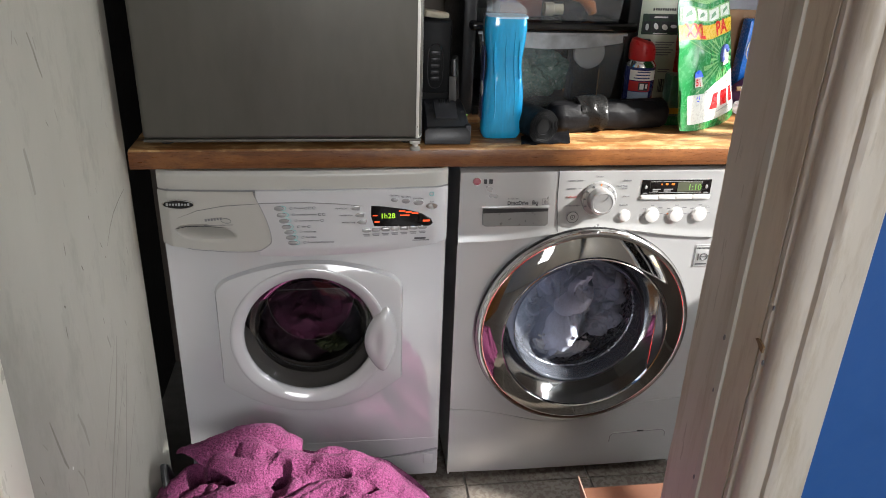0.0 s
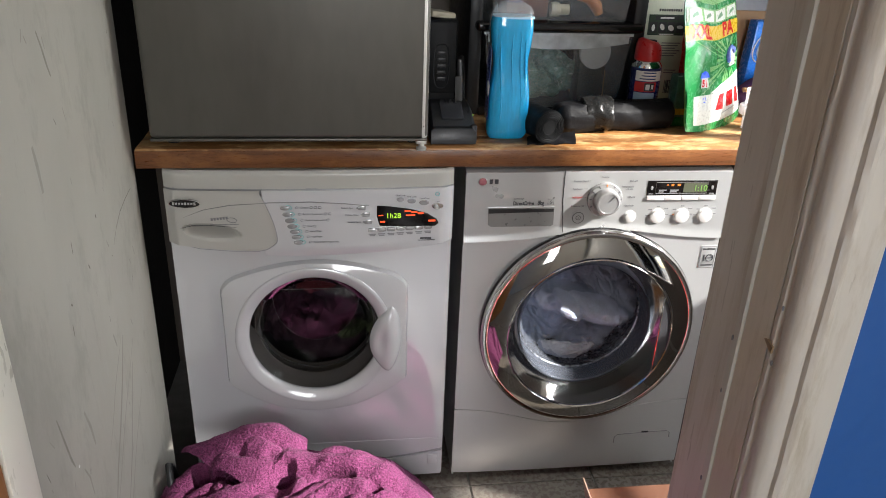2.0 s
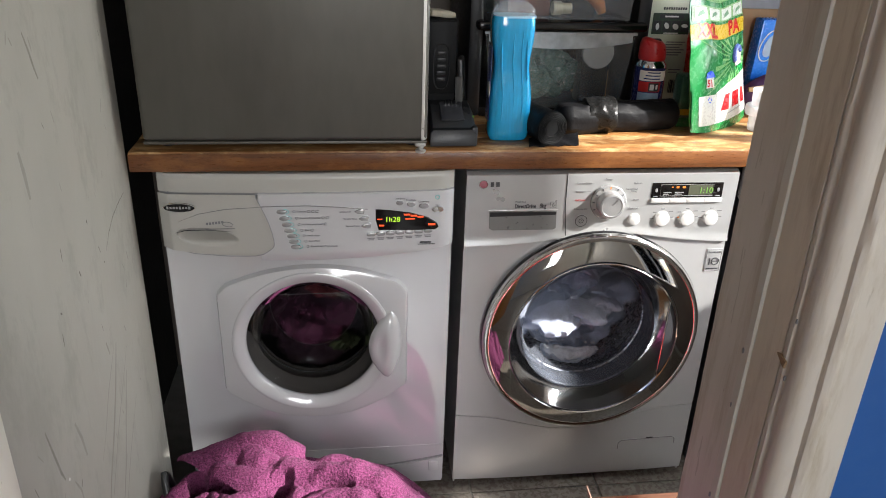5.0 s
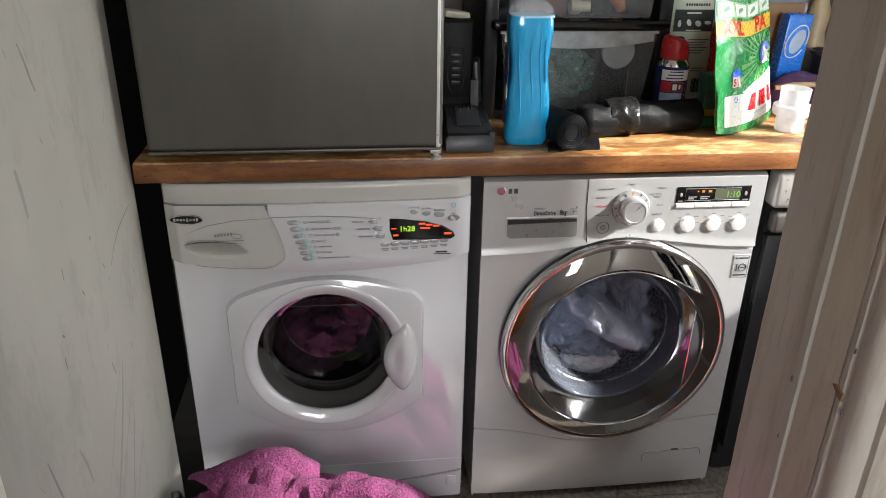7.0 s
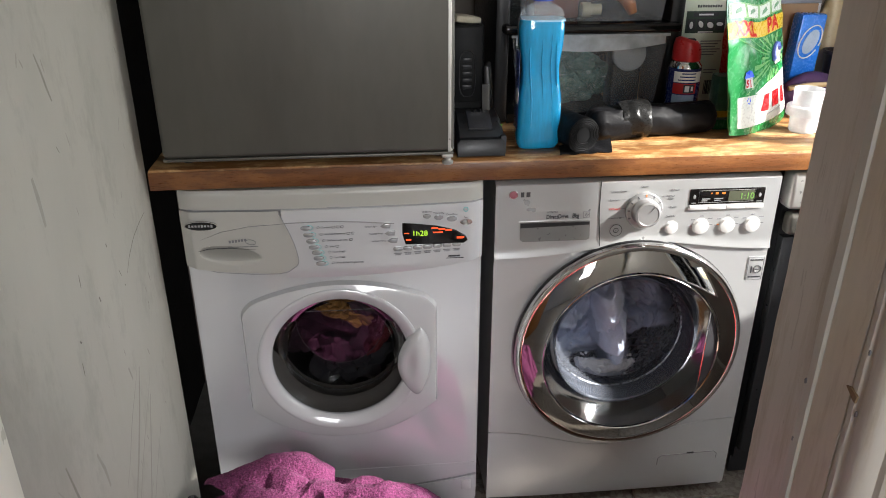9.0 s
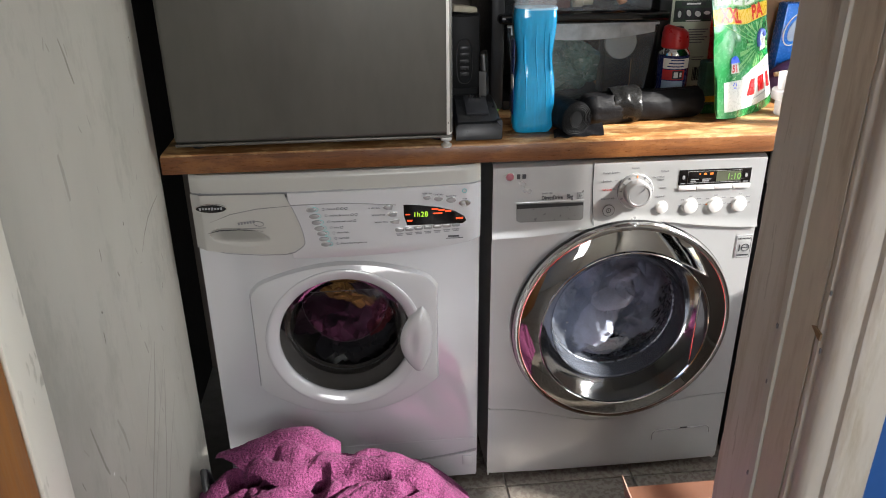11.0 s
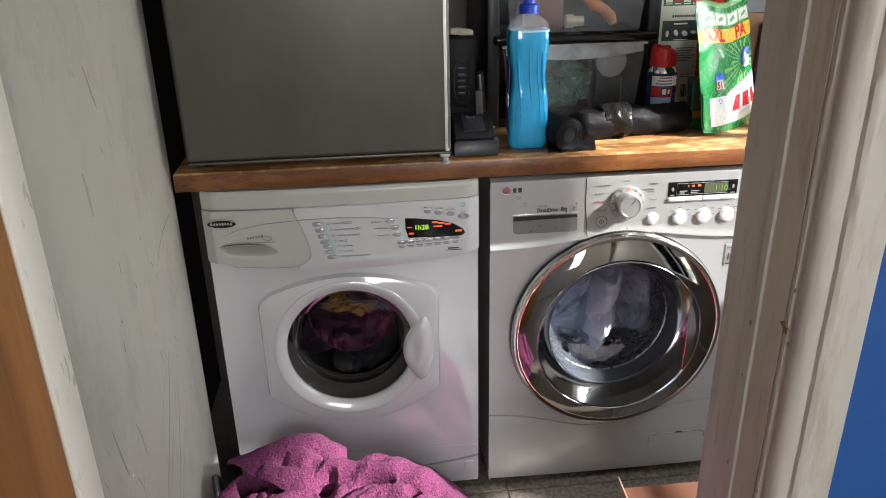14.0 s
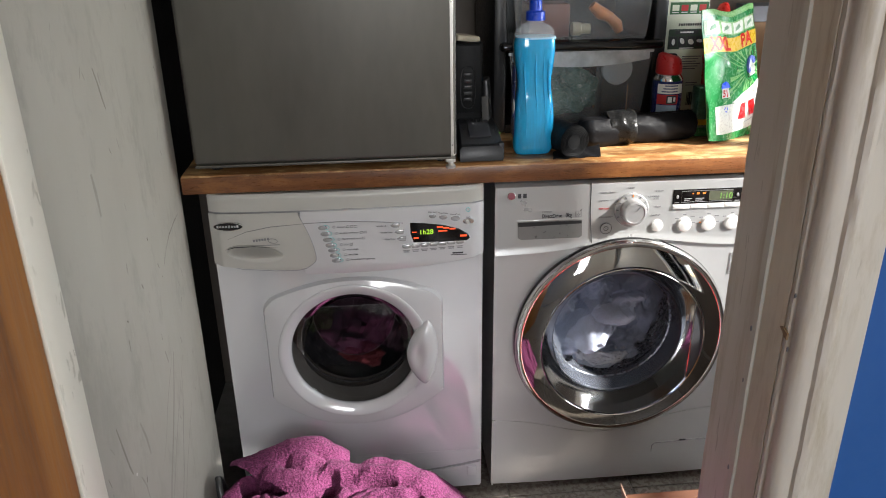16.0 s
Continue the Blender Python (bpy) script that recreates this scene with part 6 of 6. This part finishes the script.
for pts, wd, k in (([(0.955, 0.33), (1.00, 0.40), (1.05, 0.46), (1.10, 0.53), (1.14, 0.60)], 0.009, "scuff_soft"), ([(1.02, 0.28), (1.08, 0.36), (1.13, 0.45), (1.17, 0.52)], 0.006, "scuff_soft"),
                   ([(0.80, 0.66), (0.812, 0.61), (0.822, 0.57), (0.83, 0.55)], 0.006, "scuff"), ([(0.90, 0.60), (0.915, 0.56), (0.922, 0.52)], 0.008, "scuff_soft"), ([(1.09, 0.63), (1.10, 0.60)], 0.006, "scuff_soft"),
                   ([(0.86, 0.52), (0.875, 0.49), (0.88, 0.45)], 0.005, "scuff_soft"), ([(0.93, 0.78), (0.935, 0.775)], 0.004, "scratch"), ([(1.03, 0.80), (1.034, 0.79)], 0.004, "scratch"), ([(1.10, 0.86), (1.101, 0.853)], 0.004, "scratch"),
                   ([(0.90, 1.04), (0.905, 1.01), (0.908, 0.97)], 0.010, "scuff_soft"), ([(1.20, 0.60), (1.205, 0.585)], 0.005, "scuff_soft"), ([(1.28, 0.72), (1.285, 0.70)], 0.004, "scuff_soft")):
    scuff(pts, wd, M[k])
rub = random.Random(11)
for k in range(46):
    y0, z0 = rub.uniform(0.68, 1.33), rub.uniform(0.25, 1.35)
    ln, lean = rub.uniform(0.006, 0.022), rub.uniform(-0.6, 0.6)
    scuff([(y0 + lean * ln * q / 3, z0 - ln * q / 3) for q in range(4)], rub.uniform(0.0012, 0.0034), M["scratch" if k % 4 == 0 else "scuff_soft"])
for y0, z0, ln in ((0.93, 0.30, 0.26), (1.00, 0.24, 0.20), (0.98, 0.46, 0.14)):
    scuff([(y0 + 1.0 * ln * q / 8 + 0.004 * math.sin(q), z0 + ln * q / 8) for q in range(9)], 0.0030, M["scuff_soft"])
scuff([(0.8420, 0.541), (0.8455, 0.537)], 0.006, M["paper"], "chip")

# ---- towel heap in its basket ----
def basket():
    b = thing("laundry_basket", (-0.19, 1.06, 0.0), "low black plastic laundry basket under the towels", "laundry basket")
    bm = bmesh.new()
    rows = []
    for z, g in ((0.0, 0.0), (0.006, 0.004), (0.17, 0.018), (0.180, 0.026), (0.186, 0.026), (0.186, 0.018), (0.012, 0.0)):
        rows.append([bm.verts.new((x, y, z)) for x, y in oval(-0.225, 1.020, 0.205 + g, 0.180 + g, 48, 0, 5)])
    for p, q in zip(rows, rows[1:]):
        for i in range(48):
            bm.faces.new((p[i], p[(i + 1) % 48], q[(i + 1) % 48], q[i]))
    bm.faces.new(rows[0][::-1])
    bm.faces.new(rows[-1])
    part("tub", bm, M["black"], b)
    part("handle", tube([(-0.446, 1.17, 0.18), (-0.452, 1.185, 0.218), (-0.455, 1.20, 0.236), (-0.455, 1.213, 0.222), (-0.452, 1.23, 0.18)], 0.008, 10), M["black"], b, "black loop handle")


basket()


def terry(name, col, dark):
    m, nt, b = shader(name)
    v = coords(nt)
    loops, soft, big = noise_tex(nt, v, 340, 2, 0.6), noise_tex(nt, v, 190, 3, 0.6), noise_tex(nt, v, 14, 3)
    c = ramp(nt, loops, [(0.36, dark), (0.58, col)])
    c = mixed(nt, c, ramp(nt, soft, [(0.3, dark), (0.7, tuple(min(1, k * 1.15) for k in col))]), 0.45)
    c = mixed(nt, c, tuple(k * 0.8 for k in col), ramp(nt, big, [(0.45, (0, 0, 0)), (0.7, (0.5, 0.5, 0.5))]))
    nt.links.new(c, b.inputs["Base Color"])
    b.inputs["Roughness"].default_value = 0.95
    b.inputs["Specular IOR Level"].default_value = 0.1
    b.inputs["Sheen Weight"].default_value = 0.06
    b.inputs["Sheen Roughness"].default_value = 0.5
    b.inputs["Sheen Tint"].default_value = (1.0, 0.75, 0.95, 1)
    bumped(nt, b, soft, 1.0, 0.006)
    return m


M["terry"] = terry("purple_terry", (0.205, 0.049, 0.128), (0.026, 0.005, 0.016))


def seg(px, py, a, b):
    ax, ay, az, aw = a
    bx, by, bz, bw = b
    dx, dy = bx - ax, by - ay
    t = max(0.0, min(1.0, ((px - ax) * dx + (py - ay) * dy) / (dx * dx + dy * dy + 1e-9)))
    return math.hypot(px - ax - t * dx, py - ay - t * dy), az + (bz - az) * t, aw + (bw - aw) * t


def draped(name, ridges, dips, x0, x1, y0, y1, floor_z, parent_name, label, seed, step=0.0021, fold=0.026):
    """A towel laid over a heap: rounded folds along ridges (x, y, height, half width), hollows pressed in, terry relief."""
    th = thing("towel", ((x0 + x1) / 2, (y0 + y1) / 2, floor_z(0, 0)), label, "towel", "towels in the basket")
    nx, ny = int((x1 - x0) / step), int((y1 - y0) / step)
    bm = bmesh.new()
    g = {}
    for i in range(nx + 1):
        x = x0 + step * i
        for j in range(ny + 1):
            y = y0 + step * j
            wob = noise.noise(Vector((x * 9 + seed, y * 9, 0.3))) * 0.012
            wx, wy = x + wob, y + noise.noise(Vector((x * 9, y * 9 + seed, 2.3))) * 0.012
            h = -1.0
            for r in ridges:
                for a, b in zip(r, r[1:]):
                    d, z, w = seg(wx, wy, a, b)
                    q = d / w
                    hh = z - w * (0.55 * q * q if q < 1.2 else 0.792 + 1.32 * (q - 1.2))
                    h = max(h, hh)
            for cx, cy, r, dep in dips:
                q = math.hypot(wx - cx, wy - cy) / r
                if q < 1:
                    h -= dep * (1 - q * q) ** 2
            if h < floor_z(x, y):
                continue
            wv = noise.noise(Vector((x * 6 + seed, y * 6, 5.1))) * 0.6
            rad = math.hypot(y - 1.16, x + 0.20)
            cr = abs(noise.noise(Vector(((x + 0.35 * y) * 3.4 + wv * 0.5 + seed, (y - 0.35 * x) * 10.5 + wv * 0.9, 8.2))))
            cr2 = abs(noise.noise(Vector(((x + 0.6 * y) * 7 + wv + seed, (y - 0.6 * x) * 24, 3.7 + wv))))
            k = min(1.0, rad / 0.07)
            h += k * (fold * (min(1.0, cr * 2.6) ** 0.75 - 1) + fold * 0.22 * (min(1.0, cr2 * 3.0) ** 0.7 - 1))
            h += 0.004 * noise.noise(Vector((x * 28, y * 28, seed))) + 0.0014 * noise.noise(Vector((x * 75, y * 75, seed))) + 0.0018 * noise.noise(Vector((x * 270, y * 290, seed)))
            g[i, j] = bm.verts.new((x, y, h))
    for (i, j) in list(g):
        if (i + 1, j) in g and (i, j + 1) in g and (i + 1, j + 1) in g:
            bm.faces.new((g[i, j], g[i + 1, j], g[i + 1, j + 1], g[i, j + 1]))
    part(parent_name, bm, M["terry"], th)
    return th


# main towel: a long fold that falls towards the silver machine, and folds in front of it
main = [
    [(-0.20, 1.150, 0.292, 0.050), (-0.173, 1.150, 0.298, 0.045), (-0.118, 1.146, 0.303, 0.045), (-0.057, 1.128, 0.300, 0.045), (-0.010, 1.105, 0.285, 0.045), (0.040, 1.085, 0.245, 0.045), (0.074, 1.045, 0.200, 0.045), (0.100, 1.00, 0.13, 0.05)],
    [(-0.240, 1.000, 0.285, 0.045), (-0.178, 1.040, 0.288, 0.032), (-0.120, 1.070, 0.292, 0.028), (-0.060, 1.072, 0.290, 0.030), (-0.004, 1.036, 0.275, 0.032), (0.030, 0.985, 0.255, 0.036), (0.05, 0.92, 0.2, 0.04)],
    [(-0.165, 1.135, 0.290, 0.022), (-0.160, 1.100, 0.288, 0.020), (-0.168, 1.060, 0.285, 0.022)],
    [(-0.30, 0.93, 0.27, 0.08), (-0.10, 0.95, 0.278, 0.08), (0.0, 0.93, 0.25, 0.07)],
    [(-0.06, 1.03, 0.283, 0.022), (-0.03, 0.985, 0.272, 0.020), (0.0, 0.94, 0.25, 0.02)],
    [(-0.36, 1.06, 0.262, 0.045), (-0.312, 1.105, 0.268, 0.030), (-0.265, 1.110, 0.272, 0.026), (-0.222, 1.120, 0.272, 0.022)],
    [(-0.35, 0.95, 0.25, 0.05), (-0.30, 1.01, 0.268, 0.035), (-0.25, 1.06, 0.272, 0.026)],
    [(-0.445, 1.14, 0.215, 0.035), (-0.43, 1.18, 0.228, 0.032), (-0.395, 1.205, 0.236, 0.030)],
    [(-0.44, 1.05, 0.21, 0.04), (-0.41, 1.12, 0.222, 0.030), (-0.37, 1.16, 0.235, 0.022)],
    [(-0.362, 1.205, 0.250, 0.013), (-0.350, 1.160, 0.240, 0.012), (-0.345, 1.11, 0.240, 0.014)],
    [(-0.325, 1.180, 0.250, 0.011), (-0.322, 1.14, 0.248, 0.011)],
    [(-0.03, 1.125, 0.262, 0.05), (0.035, 1.125, 0.200, 0.05), (0.075, 1.11, 0.120, 0.05), (0.10, 1.10, 0.04, 0.05)],
    [(0.03, 1.02, 0.23, 0.05), (0.08, 1.00, 0.13, 0.05), (0.11, 0.98, 0.04, 0.05)],
    [(-0.34, 1.265, 0.185, 0.05), (-0.12, 1.275, 0.190, 0.05), (0.00, 1.265, 0.160, 0.05), (0.06, 1.240, 0.090, 0.05), (0.09, 1.215, 0.03, 0.05)],
    [(0.00, 1.17, 0.17, 0.03), (0.06, 1.175, 0.10, 0.03), (0.095, 1.17, 0.03, 0.03)],
]
draped("towel", main, [(-0.206, 1.120, 0.027, 0.080), (-0.124, 1.104, 0.016, 0.018), (-0.112, 1.105, 0.017, 0.022), (-0.100, 1.104, 0.017, 0.022), (-0.088, 1.102, 0.017, 0.022), (-0.076, 1.099, 0.016, 0.018), (-0.064, 1.095, 0.015, 0.014), (-0.38, 1.11, 0.03, 0.02), (-0.392, 1.186, 0.024, 0.08), (-0.352, 1.172, 0.018, 0.08), (-0.322, 1.152, 0.016, 0.07), (-0.298, 1.138, 0.014, 0.06), (-0.020, 1.058, 0.022, 0.035)], -0.475, 0.170, 0.86, 1.333, lambda x, y: 0.150 if x < 0.0 and y < 1.22 else 0.004, "cloth", "rumpled purple terry towel heaped in the basket", 0.0)
# second towel thrown over the back, with a straight hem
back = [
    [(-0.400, 1.205, 0.272, 0.030), (-0.344, 1.222, 0.284, 0.036), (-0.285, 1.240, 0.300, 0.042), (-0.240, 1.240, 0.304, 0.040), (-0.205, 1.218, 0.292, 0.036)],
    [(-0.330, 1.190, 0.276, 0.026), (-0.285, 1.165, 0.276, 0.030), (-0.245, 1.150, 0.280, 0.030), (-0.200, 1.165, 0.284, 0.030)],
    [(-0.27, 1.21, 0.296, 0.03), (-0.235, 1.17, 0.290, 0.025)],
]
hem = lambda x, y: 0.250 if y > 1.105 + 0.30 * abs(min(0, x + 0.27)) * 2.2 else 0.40
draped("towel", back, [(-0.235, 1.165, 0.022, 0.010), (-0.30, 1.19, 0.02, 0.006)], -0.430, -0.160, 1.10, 1.290, lambda x, y: hem(x, y) if x or y else 0.25, "cloth", "purple terry towel folded over the heap", 7.0, step=0.0020, fold=0.007)
# woven border of the towel
st = thing("towel", (0.115, 1.16, 0.0), "corner of a purple towel hanging beside the basket", "towel", "towels in the basket")
bm = bmesh.new()
g = [[bm.verts.new((0.085 + 0.075 * i / 16, 1.13 + 0.06 * j / 16 - 0.02 * i / 16, 0.150 - 0.145 * (i / 16) ** 0.8 + 0.006 * noise.noise(Vector((i * 0.5, j * 0.5, 3))) + 0.014 * math.sin(j * 0.55))) for j in range(17)] for i in range(17)]
for i in range(16):
    for j in range(16):
        bm.faces.new((g[i][j], g[i + 1][j], g[i + 1][j + 1], g[i][j + 1]))
part("cloth", bm, M["terry"], st)

# ---- cardboard box of red packets on the floor ----
def open_box():
    b = thing("cardboard_box", (0.56, 0.93, 0.0), "open brown cardboard box with red packets inside", "box")
    m = paint("orange_brown_card", (0.13, 0.052, 0.026), 0.7, var=0.12, scale=14)
    x0, x1, y0, y1, h = 0.445, 0.700, 0.80, 1.055, 0.165
    part("carton", joined(box(x0, x0 + 0.004, y0, y1, 0, h), box(x1 - 0.004, x1, y0, y1, 0, h), box(x0 + 0.004, x1 - 0.004, y0, y0 + 0.004, 0, h), box(x0 + 0.004, x1 - 0.004, y1 - 0.004, y1, 0, h), box(x0 + 0.004, x1 - 0.004, y0 + 0.004, y1 - 0.004, 0, 0.004)), m, b, smooth=False)
    f = box(0, 0.255, 0, 0.003, 0, 0.055)
    f.transform(pose(x0, y1 - 0.003, h, -22, 0, 0))
    part("flap", f, m, b, smooth=False)
    bm = bmesh.new()
    pts = [(0, 0, 0), (0, -0.20, 0), (-0.012, -0.16, 0.06), (-0.010, 0.03, 0.075)]
    a = [bm.verts.new((x0 + x, y1 + y, h + z)) for x, y, z in pts]
    c = [bm.verts.new((x0 + x - 0.003, y1 + y, h + z)) for x, y, z in pts]
    bm.faces.new(a)
    bm.faces.new(c[::-1])
    for i in range(4):
        bm.faces.new((a[i], a[(i + 1) % 4], c[(i + 1) % 4], c[i]))
    part("flap", bm, paint("pale_card", (0.30, 0.19, 0.14), 0.7, var=0.08), b, "pale raised side flap", smooth=False)
    for k in range(3):
        r = thing("red_packet", (0.50 + 0.07 * k, 0.93, 0.005), "shiny red packet standing in the box", "packet", "packets in the box")
        q = box(-0.028, 0.028, -0.10, 0.10, 0, 0.190, 0.006)
        q.transform(pose(0.505 + 0.066 * k, 0.925, 0.0055, 0, 4, 0))
        part("packet", q, M["red_plastic"], r)
        if k == 1:
            part("label", box(0.545, 0.560, 0.98, 1.02, 0.1962, 0.1985), M["paper"], r, "white paper label")


open_box()

# ---- laundry turning in the drums ----
def cloth_lump(name, centre, size, material, label, seed, amount=0.35, cut=4, squash=1.0, origin=None, fine=70):
    """A wet rumpled garment, its origin on the drum's axis."""
    th = thing(name, origin, label, "laundry", "laundry in the drums")
    bm = bmesh.new()
    bmesh.ops.create_icosphere(bm, subdivisions=cut, radius=1, matrix=Matrix.LocRotScale(centre, Euler((seed, seed * 0.7, seed * 1.9)), size))
    s = sum(size) / 3
    c0 = Vector(centre)
    for v in bm.verts:
        p = v.co - c0
        q = Vector(p / s)
        q += noise.noise_vector(q * 1.1 + Vector((seed, 4.0, 0))) * 0.55
        n1 = noise.noise(q * 0.9 + Vector((seed, 0, 0)))
        f1 = abs(noise.noise(Vector((q.x * 1.1 + q.z * 0.7, q.y, q.z * 2.3 - q.x)) + Vector((0, seed * 3, 0))))
        f2 = abs(noise.noise(Vector((q.x * 2.4 - q.z, q.y * 2, q.z * 4.6 + q.x * 1.4)) + Vector((0, 0, seed * 5))))
        f3 = abs(noise.noise(q * 8.0 + Vector((seed, seed, 0))))
        v.co = c0 + p * (1 + amount * (0.9 * n1 + 1.15 * (min(f1 * 2.2, 1) ** 0.6 - 0.7) + 0.42 * (min(f2 * 2.2, 1) ** 0.6 - 0.7) + 0.10 * f3))
    part("cloth", bm, material, th)
    return th


def fabric(name, col, rough=0.8, bump=0.35, var=0.2):
    return paint(name, col, rough, var=var, scale=22, bump=bump, bscale=160, rvar=0.1)


M["wet_white"] = fabric("wet_white_cotton", (0.54, 0.58, 0.68), 0.6)
M["wet_pale"] = fabric("wet_pale_blue_cotton", (0.50, 0.55, 0.69), 0.6)
M["wet_navy"] = fabric("wet_navy_cloth", (0.10, 0.125, 0.19), 0.6)
M["wet_purple"] = fabric("wet_purple_terry", (0.024, 0.007, 0.015), 0.85)
M["wet_green"] = fabric("wet_green_cloth", (0.020, 0.028, 0.005), 0.8)
M["wet_yellow"] = fabric("wet_mustard_cloth", (0.36, 0.175, 0.042), 0.8)
M["wet_red"] = fabric("wet_red_cloth", (0.10, 0.010, 0.014), 0.8)
M["wet_black"] = fabric("wet_black_cloth", (0.012, 0.011, 0.014), 0.85)

AXW = (HC, 1.55, HZ)
AXS = (LC, 1.56, LZ)


def around(axis, angle, radius, y):
    """A point clockwise from the top, as seen from the door."""
    a = radians(angle)
    return (axis[0] + radius * math.sin(a), y, axis[2] + radius * math.cos(a))


dark_load = [
    cloth_lump("wet_towel", around(AXW, 150, 0.10, 1.56), (0.12, 0.09, 0.11), M["wet_purple"], "dark purple wet towel in the drum", 1.0, cut=5, origin=AXW),
    cloth_lump("wet_towel", around(AXW, -60, 0.10, 1.58), (0.11, 0.09, 0.11), M["wet_black"], "black wet garment in the drum", 2.0, origin=AXW),
    cloth_lump("wet_towel", around(AXW, 45, 0.09, 1.60), (0.11, 0.09, 0.10), M["wet_purple"], "dark purple wet towel in the drum", 3.0, origin=AXW),
    cloth_lump("wet_shirt", around(AXW, 0, 0.098, 1.472), (0.040, 0.020, 0.034), M["wet_green"], "olive green wet shirt in the drum", 4.0, 0.45, 5, origin=AXW),
    cloth_lump("wet_cloth", around(AXW, 139, 0.060, 1.470), (0.064, 0.022, 0.038), M["wet_yellow"], "mustard yellow wet cloth in the drum", 5.0, 0.45, 6, origin=AXW),
    cloth_lump("wet_shirt", around(AXW, 235, 0.085, 1.490), (0.055, 0.025, 0.045), M["wet_red"], "dark red wet shirt in the drum", 6.0, 0.4, origin=AXW),
]
olive, mustard = dark_load[3], dark_load[4]
pale_load = [cloth_lump("wet_sheet", around(AXS, 210, 0.02, 1.556), (0.090, 0.046, 0.085), M["wet_white"], "white wet sheet in the drum", 1.5, 0.34, 6, origin=AXS)]
for k, (an, r, y, size, mat, nm, lb) in enumerate((
        (20, 0.110, 1.540, (0.044, 0.036, 0.040), "wet_navy", "wet_shirt", "dark wet shirt in the drum"),
        (72, 0.108, 1.535, (0.088, 0.050, 0.082), "wet_pale", "wet_shirt", "pale blue wet shirt in the drum"),
        (135, 0.105, 1.528, (0.098, 0.052, 0.088), "wet_white", "wet_sheet", "white wet sheet in the drum"),
        (195, 0.108, 1.525, (0.085, 0.052, 0.078), "wet_white", "wet_sheet", "white wet sheet in the drum"),
        (255, 0.105, 1.525, (0.088, 0.052, 0.080), "wet_white", "wet_sheet", "white wet sheet in the drum"),
        (315, 0.108, 1.535, (0.084, 0.050, 0.078), "wet_pale", "wet_shirt", "pale blue wet shirt in the drum"),
        (0, 0.0, 1.575, (0.205, 0.050, 0.205), "wet_pale", "wet_sheet", "pale wet bedding at the back of the drum"))):
    pale_load.append(cloth_lump(nm, around(AXS, an, r, y + 0.026), size, M[mat], lb, 2.5 + k * 1.1, 0.34 if r else 0.2, 6 if r else 5, origin=AXS))
# suds lying in the bottom of the silver machine's bowl
su = thing("soap_suds", (LC, 1.43, 0.33), "white soap suds along the bottom of the bowl", "suds", kind="stuff")
bm = bmesh.new()
bmesh.ops.create_icosphere(bm, subdivisions=5, radius=1, matrix=Matrix.LocRotScale((LC - 0.012, 1.452, LZ - 0.124), None, (0.078, 0.010, 0.024)))
for v in bm.verts:
    u = (v.co.x - LC) / 0.09
    v.co.z += 0.030 * u * u
    v.co += noise.noise_vector(v.co * 45) * 0.006 + noise.noise_vector(v.co * 160) * 0.0028
rnd = random.Random(4)
for k in range(60):
    a = math.pi + rnd.gauss(0, 0.45)
    r = 0.116 + rnd.gauss(0, 0.012)
    bmesh.ops.create_icosphere(bm, subdivisions=1, radius=rnd.uniform(0.0012, 0.004), matrix=Matrix.Translation((LC + r * math.sin(a), 1.449, LZ + r * math.cos(a))))
part("foam", bm, paint("soap_foam", (0.42, 0.44, 0.49), 0.6, var=0.2, scale=70, bump=0.5, bscale=200), su)

# ---- floor tiles, each its own piece ----
tile = box(-0.162, 0.162, -0.162, 0.162, -0.0055, 0.0, 0.0015, 1)
tm = bpy.data.meshes.new("tile")
tile.to_mesh(tm)
tile.free()
tm.materials.append(M["tile"])
for i in range(-3, 3):
    for j in range(-2, 3):
        x, y = 0.565 + 0.164 + 0.328 * i, 1.18 + 0.328 * j
        if -0.62 < x - 0.13 and x + 0.16 < 1.30 and 0.42 < y - 0.0 < 1.99:
            t = new("tile", tm)
            t.location = (x, y, 0)
            t.parent = floor


# ---- what moves ----
def along(keys, t):
    for (t0, a0), (t1, a1) in zip(keys, keys[1:]):
        if t0 <= t <= t1:
            return a0 + (a1 - a0) * (t - t0) / (t1 - t0)
    return keys[-1][1]


def turns(axis, keys, times, shift=None):
    """Rows for a thing that turns clockwise, as seen from the door, by degrees keyed over time, and may slide along the axis."""
    x, y, z = axis
    return [(t, pose(x, y + (along(shift, t) if shift else 0.0), z, 0, along(keys, t), 0)) for t in times]


def motions():
    times = [0.2 * k for k in range(81)]
    # tumbles clockwise, rests from about 8 s to 14 s, then turns the other way
    dark = [(0.0, -206.0), (0.6, 0.0), (2.7, 720.0), (7.0, 2322.0), (7.2, 2386.0), (7.4, 2396.0), (8.0, 2385.0), (13.8, 2383.0), (14.0, 2371.0), (14.2, 2338.0), (14.4, 2281.0), (14.6, 2210.0), (16.0, 1735.0)]
    # stands still at first, then tumbles on
    pale = [(0.0, 0.0), (1.0, 0.0), (1.2, 30.0), (16.0, 30.0 + 14.8 * 292.0)]
    # the mustard cloth works forward while the drum rests, the green shirt sinks back
    front_while_resting = [(0.0, 0.13), (6.8, 0.13), (7.2, 0.0), (14.4, 0.0), (14.8, 0.13), (16.0, 0.13)]
    back_while_resting = [(0.0, 0.0), (6.8, 0.0), (7.4, 0.13), (14.0, 0.13), (14.6, 0.0), (16.0, 0.0)]
    for ob in dark_load:
        shift = front_while_resting if ob is mustard else back_while_resting if ob is olive else None
        walk(ob, turns(AXW, dark, times, shift))
    for ob in pale_load:
        walk(ob, turns(AXS, pale, times))


motions()
